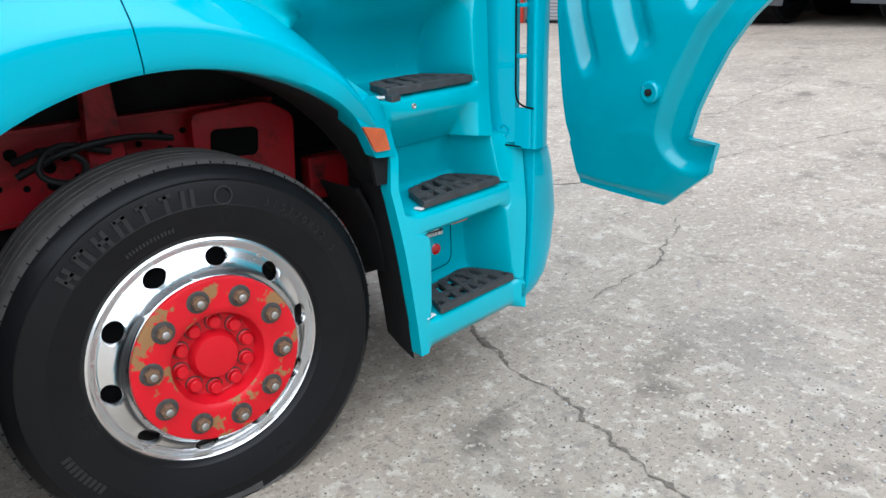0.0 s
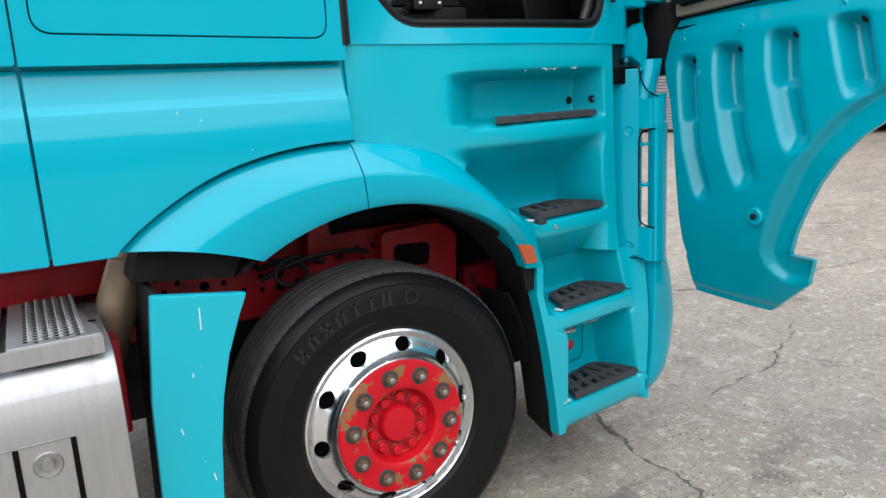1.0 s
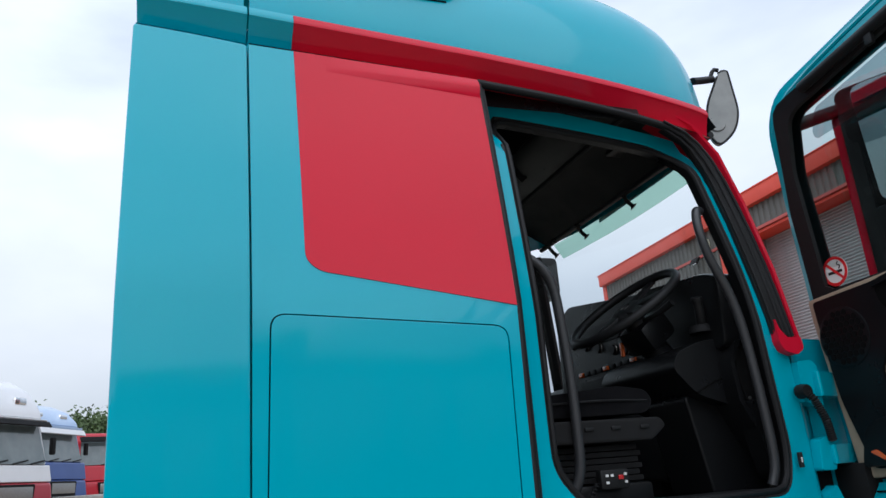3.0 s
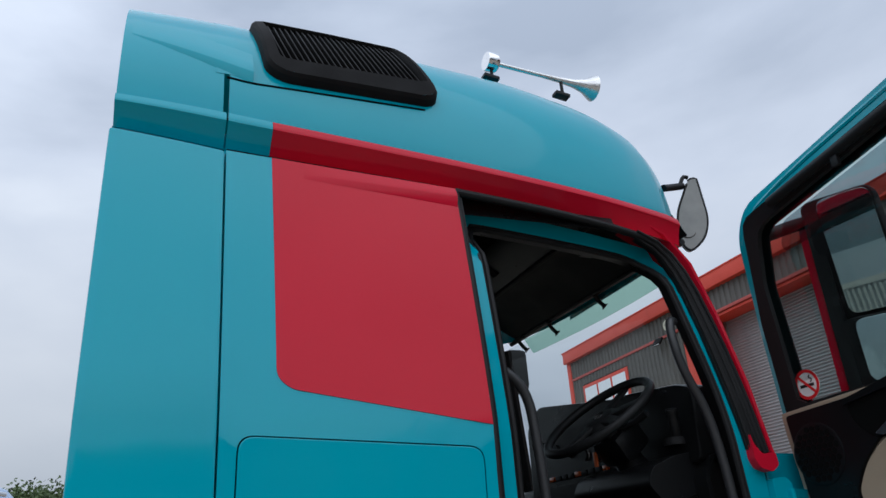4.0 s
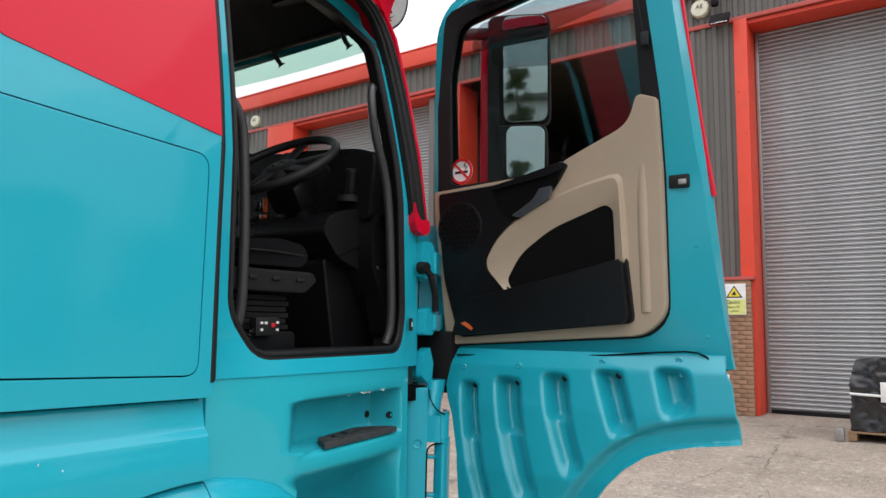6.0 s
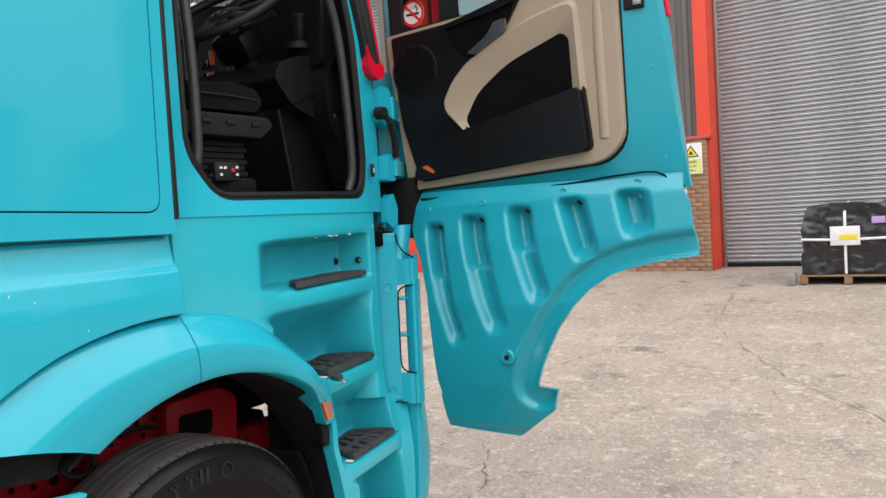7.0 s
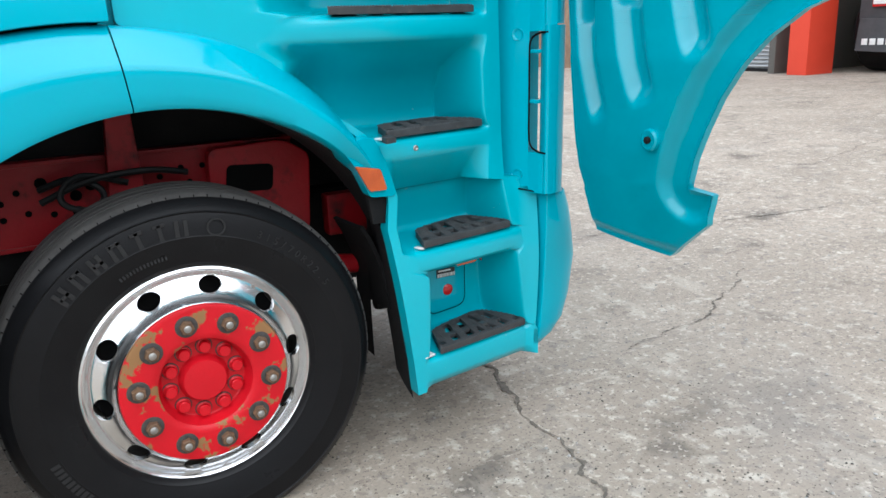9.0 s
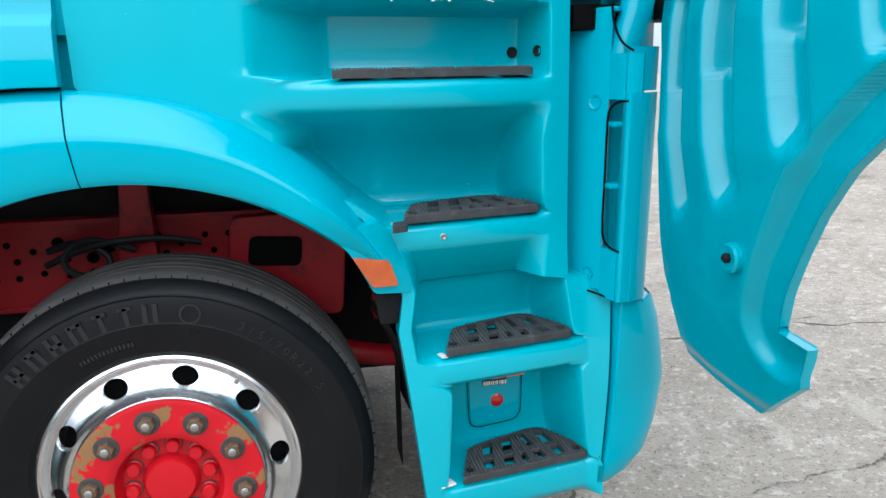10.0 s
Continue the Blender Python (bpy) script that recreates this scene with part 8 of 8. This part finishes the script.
wrapped_pallet(10.55, -0.98)
jack = thing("pallet_jack", (10.0, -0.25, ground_z(10, -0.25)), "small grey jack foot beside a pallet", "jack")
part("foot", block((10.05, -0.28, ground_z(10.05, -0.28) + 0.09), (0.10, 0.12, 0.18), 0.02), steel, jack)


# ---- parked lorries across the yard, behind the cab ----
lorry_white = surf("white_lorry_paint", (0.72, 0.72, 0.72), (0.66, 0.66, 0.66), 1.5, 0.35, coat=0.4, bscale=80)
lorry_red = surf("red_lorry_paint", (0.36, 0.012, 0.025), (0.32, 0.012, 0.022), 1.5, 0.35, coat=0.4, bscale=80)
lorry_scarlet = surf("scarlet_lorry_paint", (0.55, 0.015, 0.03), (0.5, 0.015, 0.03), 1.5, 0.35, coat=0.4, bscale=80)
lorry_blue = surf("blue_lorry_paint", (0.03, 0.075, 0.27), (0.025, 0.065, 0.23), 1.5, 0.35, coat=0.4, bscale=80)
lorry_pale = surf("pale_blue_lorry_paint", (0.38, 0.50, 0.68), (0.34, 0.46, 0.64), 1.5, 0.35, coat=0.4, bscale=80)
smoke_glass = surf("lorry_windscreen", (0.10, 0.13, 0.13), (0.16, 0.19, 0.19), 2.5, 0.06, spec=0.9)


def parked_lorry(place, yaw, top, mid, low, label, chevron=False, size=1.0, spoiler=None, visor=None, levels=None):
    """A cab of its own: lower body, screen, roof spoiler, grille, lamps, bumper, mirrors and wheels; it faces its own +x."""
    base = Vector((place[0], place[1], ground_z(*place)))
    m = Matrix.Translation(base) @ Matrix.Rotation(radians(yaw), 4, "Z") @ Matrix.Scale(size, 4)
    cab = thing("lorry", base, label, "lorry", "parked lorries")

    def put(name, bm, material, lab="", parent=None, smooth=38):
        if levels:
            for v in bm.verts:
                v.co.z = interp(v.co.z, (0.0, 0.36, 0.66, 1.68, 2.13, 2.90, 3.10, 3.78), levels)
        bm.transform(m)
        return part(name, bm, material, parent or cab, lab, smooth)

    def ext(prof, hw, bevel=0.05):
        return plate(prof, "y", -hw, hw, bevel, segments=3)

    put("lower_body", ext([(-1.7, 0.70), (0.26, 0.70), (0.31, 1.2), (0.24, 1.68), (-1.7, 1.68)], 1.16, 0.08), low)
    put("belt_panel", ext([(-1.7, 1.68), (0.24, 1.68), (0.17, 2.13), (-1.7, 2.13)], 1.16, 0.04), mid)
    put("upper_body", ext([(-1.7, 2.13), (0.11, 2.13), (-0.10, 2.90), (-0.16, 3.12), (-1.7, 3.14)], 1.14, 0.07), top)
    if spoiler:
        put("roof_spoiler", ext([(-1.7, 3.12), (-0.02, 3.08), (-0.10, 3.24), (-0.38, 3.52), (-0.85, 3.72), (-1.7, 3.78)], 1.10, 0.16), spoiler)
        put("roof_lip", ext([(-0.6, 3.02), (0.05, 3.0), (0.08, 3.07), (-0.6, 3.12)], 1.12, 0.03), spoiler)
        for y in (-0.55, 0.55):
            put("roof_lamp", block((-0.20, y, 3.36), (0.10, 0.34, 0.12), 0.04), chrome)
    put("windscreen", bend(plate(rounded([(-1.06, 2.15), (1.06, 2.15), (1.0, 2.90), (-1.0, 2.90)], 0.08), "x", 0.0, 0.02, 0.004), lambda c: Vector((0.125 - 0.27 * (c.z - 2.13) + c.x, c.y, c.z))), smoke_glass)
    put("sun_visor", ext([(0.05, 2.98), (0.17, 2.84), (0.20, 2.86), (0.12, 3.0)], 1.1, 0.008), visor or dull_black)
    for y in (-0.45, 0.1, 0.6):
        put("wiper", tube([(0.16, y, 2.15), (0.145, y + 0.42, 2.22)], 0.014, 6, smooth=0), dull_black)
    g = put("grille", plate(rounded([(-0.44, 0.64), (0.44, 0.64), (0.58, 1.64), (-0.58, 1.64)], 0.06), "x", 0.28, 0.325, 0.01), dull_black)
    put("grille_badge", block((0.32, 0, 1.46), (0.03, 1.02, 0.26), 0.03), steel, "", g)
    for i in range(5):
        put("grille_bar", block((0.335, 0, 0.74 + 0.125 * i), (0.03, 0.82 + 0.03 * i, 0.04), 0.015), steel, "", g)
    put("bumper", ext([(-0.7, 0.34), (0.30, 0.34), (0.36, 0.50), (0.34, 0.68), (-0.7, 0.70)], 1.17), mid if not chevron else lorry_white)
    if chevron:
        for i in range(9):
            y = -1.12 + 0.25 * i
            put("chevron", bend(plate([(y - 0.02, 0.37), (y + 0.10, 0.37), (y + 0.22, 0.62), (y + 0.10, 0.62)], "x", 0.352, 0.358, 0), lambda c: c), lorry_red)
    put("number_plate", block((0.367, 0.0, 0.47), (0.01, 0.52, 0.11), 0.002), white_plastic)
    for s in (-1, 1):
        put("headlamp", block((0.25, s * 0.88, 0.84), (0.14, 0.46, 0.26), 0.06), chrome)
        put("mirror", block((0.10, s * 1.28, 2.50), (0.10, 0.12, 0.34), 0.04), dull_black)
        put("side_window", plate(rounded([(-0.85, 2.15), (0.0, 2.15), (-0.14, 2.84), (-0.85, 2.84)], 0.05), "y", s * 1.145 - 0.006, s * 1.145 + 0.006, 0.002), smoke_glass)
        for x in (-0.9, -3.6):
            t = put("wheel", revolve([(0.0, s * 0.02), (0.28, s * 0.04), (0.31, s * 0.14), (0.46, s * 0.15), (0.50, s * 0.1), (0.50, -s * 0.15), (0.0, -s * 0.15)], (x, s * 1.05, 0.5), segs=24), rubber)
    put("chassis", block((-2.9, 0, 0.9), (3.4, 0.9, 0.25), 0.03), dull_black)
    return cab


parked_lorry((-4.46, 15.9), -30, lorry_white, lorry_white, lorry_red, "white and dark red lorry cab with chevron bumper", True, size=1.03, spoiler=lorry_white, levels=(0.0, 0.26, 0.52, 1.54, 1.88, 2.72, 2.84, 3.78))
parked_lorry((-4.36, 22.1), -25, lorry_blue, lorry_blue, lorry_blue, "pale and dark blue lorry cab parked in the yard", size=1.06, spoiler=lorry_pale, visor=lorry_white)
parked_lorry((-3.1, 25.9), -62, lorry_scarlet, lorry_scarlet, lorry_scarlet, "bright red lorry cab parked in the yard", size=1.06)


stripe_orange = surf("orange_edge_stripe", (0.62, 0.27, 0.02), (0.5, 0.21, 0.02), 6, 0.5, bscale=60)


def flatbed(p0, p1, z):
    a, b = Vector((*p0, z)), Vector((*p1, z))
    bed = thing("flatbed_trailer", (a + b) / 2 - Vector((0, 0, z - ground_z(*p0))), "grey flatbed trailer with yellow edge stripe", "trailer")
    d = (b - a).normalized()
    q = d.to_track_quat("X", "Z").to_matrix().to_4x4()
    m = Matrix.Translation((a + b) / 2) @ q
    n = (b - a).length

    def put(name, bm, material):
        bm.transform(m)
        return part(name, bm, material, bed)

    put("deck", block((0, 0.9, 0), (n, 1.8, 0.12), 0.02), steel)
    put("side_rail", block((0, -0.02, 0.0), (n, 0.06, 0.16), 0.01), steel)
    put("edge_stripe", block((0, -0.055, -0.045), (n, 0.01, 0.07), 0.002), stripe_orange)
    put("underframe", block((0, 0.9, -0.34), (n - 0.2, 0.5, 0.52), 0.02), dull_black)
    for dz in (-0.36, -0.66):
        put("guard_rail", block((0, 0.0, dz), (n, 0.04, 0.12), 0.01), steel)
    for i in range(6):
        put("guard_post", block((-n / 2 + 0.4 + (n - 0.8) * i / 5, 0.03, -0.36), (0.07, 0.04, 0.74), 0.01), steel)
    for x in (n / 2 - 1.2, n / 2 - 2.4):
        put("wheel", revolve([(0.0, 0.3), (0.3, 0.3), (0.46, 0.28), (0.49, 0.34), (0.49, 0.55), (0.0, 0.6)], (x, 0, -0.70), segs=24), rubber)
    return bed


flatbed((-3.75, 18.5), (3.45, 19.2), ground_z(-3.6, 18.5) + 1.20)


# ---- trees, fence and shed that the mirrors and the paint reflect ----
bark = surf("bark", (0.10, 0.075, 0.055), None, 9, 0.9, bscale=40, bump=0.6)
leaf_green = surf("leaves", (0.075, 0.115, 0.030), (0.045, 0.08, 0.022), 1.5, 0.7, bscale=8)


def tree(x, y, h, spread, seed):
    rnd = random.Random(seed)
    z = ground_z(x, y)
    t = thing("tree", (x, y, z), "leafy green tree with an uneven crown", "tree", "trees beyond the yard")
    bm = tube([(x, y, z - 0.1), (x + 0.1, y, z + 0.35 * h), (x - 0.05, y + 0.1, z + 0.8 * h)], lambda f: 0.03 * h * (1 - 0.8 * f), 8)
    for k in range(6):
        a, zz = rnd.uniform(0, 6.28), z + h * rnd.uniform(0.3, 0.65)
        tube([(x, y, zz), (x + 0.5 * spread * math.cos(a), y + 0.5 * spread * math.sin(a), zz + 0.18 * h)], lambda f: 0.012 * h * (1 - 0.8 * f), 6, bm, 1)
    part("trunk", bm, bark, t)
    vs, fs = [], []
    clumps = [(rnd.uniform(-1, 1), rnd.uniform(-1, 1), rnd.uniform(0.25, 1.0)) for _ in range(26)]
    for cx, cy, cz in clumps:
        k = spread * (1.05 - 0.6 * abs(cz - 0.5))
        c = Vector((x + cx * k * 0.7, y + cy * k * 0.7, z + cz * h))
        for _ in range(260):
            p = c + Vector((rnd.gauss(0, 1), rnd.gauss(0, 1), rnd.gauss(0, 0.8))) * spread * 0.20
            u = Vector((rnd.uniform(-1, 1), rnd.uniform(-1, 1), rnd.uniform(-1, 1))).normalized()
            w = u.orthogonal().normalized()
            s = 0.03 * spread + 0.05
            i = len(vs)
            vs += [p - u * s, p + w * s * 0.6, p + u * s, p - w * s * 0.6]
            fs.append((i, i + 1, i + 2, i + 3))
    me = bpy.data.meshes.new("crown")
    me.from_pydata([tuple(v) for v in vs], [], fs)
    me.materials.append(leaf_green)
    crown = new("crown", me)
    crown.parent = t
    crown.matrix_parent_inverse = t.matrix_basis.inverted()


for x, y, h, s, k in ((-12.5, 62, 7.4, 4.0, 1), (-8.2, 64, 7.2, 4.2, 2), (-3.0, 66, 7.4, 4.0, 3), (-9.9, 68, 7.7, 3.6, 9), (-6.0, 65, 7.2, 3.8, 11), (-34, -12.7, 5.2, 0.75, 4), (-37, 4, 6, 2.6, 5), (-36, 10, 6.5, 3.0, 6), (26, -36, 6.5, 3.4, 7), (31, -38, 7.5, 3.6, 10)):
    tree(x, y, h, s, k)

pal_steel = surf("galvanised_palisade", (0.30, 0.31, 0.31), (0.24, 0.25, 0.25), 4, 0.55, metal=0.3)


def palisade(p0, p1):
    a, b = Vector((*p0, 0)), Vector((*p1, 0))
    n = int((b - a).length / 0.22)
    vs, fs = [], []
    d = (b - a).normalized()
    for i in range(n):
        c = a + d * 0.22 * i
        z = ground_z(c.x, c.y)
        for q in ((-0.06, 0), (0.06, 0), (0.06, 2.3), (0, 2.42), (-0.06, 2.3)):
            vs.append((c.x + d.x * q[0], c.y + d.y * q[0], z + q[1]))
        fs.append(tuple(range(5 * i, 5 * i + 5)))
    for z0 in (0.5, 1.9):
        i = len(vs)
        for p in (a, b):
            g = ground_z(p.x, p.y)
            vs += [(p.x, p.y, g + z0), (p.x, p.y, g + z0 + 0.08)]
        fs.append((i, i + 2, i + 3, i + 1))
    me = bpy.data.meshes.new("palisade_fence")
    me.from_pydata(vs, [], fs)
    me.materials.append(pal_steel)
    ob = new("palisade_fence", me)
    tagged(ob, "grey galvanised palisade fence round the yard", "fence", kind="stuff")


palisade((-31, -26), (-31, 14))
palisade((-31, -26), (20, -29))
shed = thing("warehouse", (-46, -25, 0), "low pale warehouse beyond the fence", "building")
part("wall", block((-46, -26.2, 1.8), (12, 22, 3.6), 0.05), lorry_white, shed)
part("roof", plate([(-38.2, 3.6), (-14.2, 3.6), (-14.2, 3.9), (-26.2, 4.8), (-38.2, 3.9)], "x", -52.5, -39.5, 0.03), cladding_grey, shed)


# ---- a second unit across the yard, behind the camera, seen in the paint ----
unit_pale = surf("pale_profiled_steel", (0.34, 0.36, 0.37), (0.28, 0.30, 0.31), 0.8, 0.6, bscale=30, stretch=(1, 1, 0.3))
unit_dark = surf("dark_blue_fascia", (0.055, 0.065, 0.08), (0.045, 0.052, 0.065), 0.8, 0.5, bscale=30)
far_unit = thing("industrial_unit", (-6, -39, 0), "pale industrial unit with a dark fascia across the yard", "building")
part("wall", block((-6, -39, 3.4), (46, 16, 6.8), 0.05), unit_pale, far_unit)
for x0, x1, z1 in ((-29, -11, 7.6), (-11, 4, 8.3), (4, 17, 7.4)):
    part("fascia", block(((x0 + x1) / 2, -39, (6.6 + z1) / 2), (x1 - x0, 16.6, z1 - 6.6), 0.08), unit_dark, far_unit)
    part("roof", plate([(-47.2, z1), (-30.8, z1), (-39, z1 + 1.6)], "x", x0 + 0.1, x1 - 0.1, 0.05), unit_pale, far_unit)
for i in range(6):
    x = -25 + 7.6 * i
    d = part("roller_shutter", block((x, -30.98, 2.4), (4.4, 0.10, 4.8), 0.02), shutter_grey, far_unit)
    for dx in (-2.35, 2.35):
        part("shutter_post", block((x + dx, -30.93, 3.4), (0.3, 0.2, 6.8), 0.03), unit_dark, far_unit)
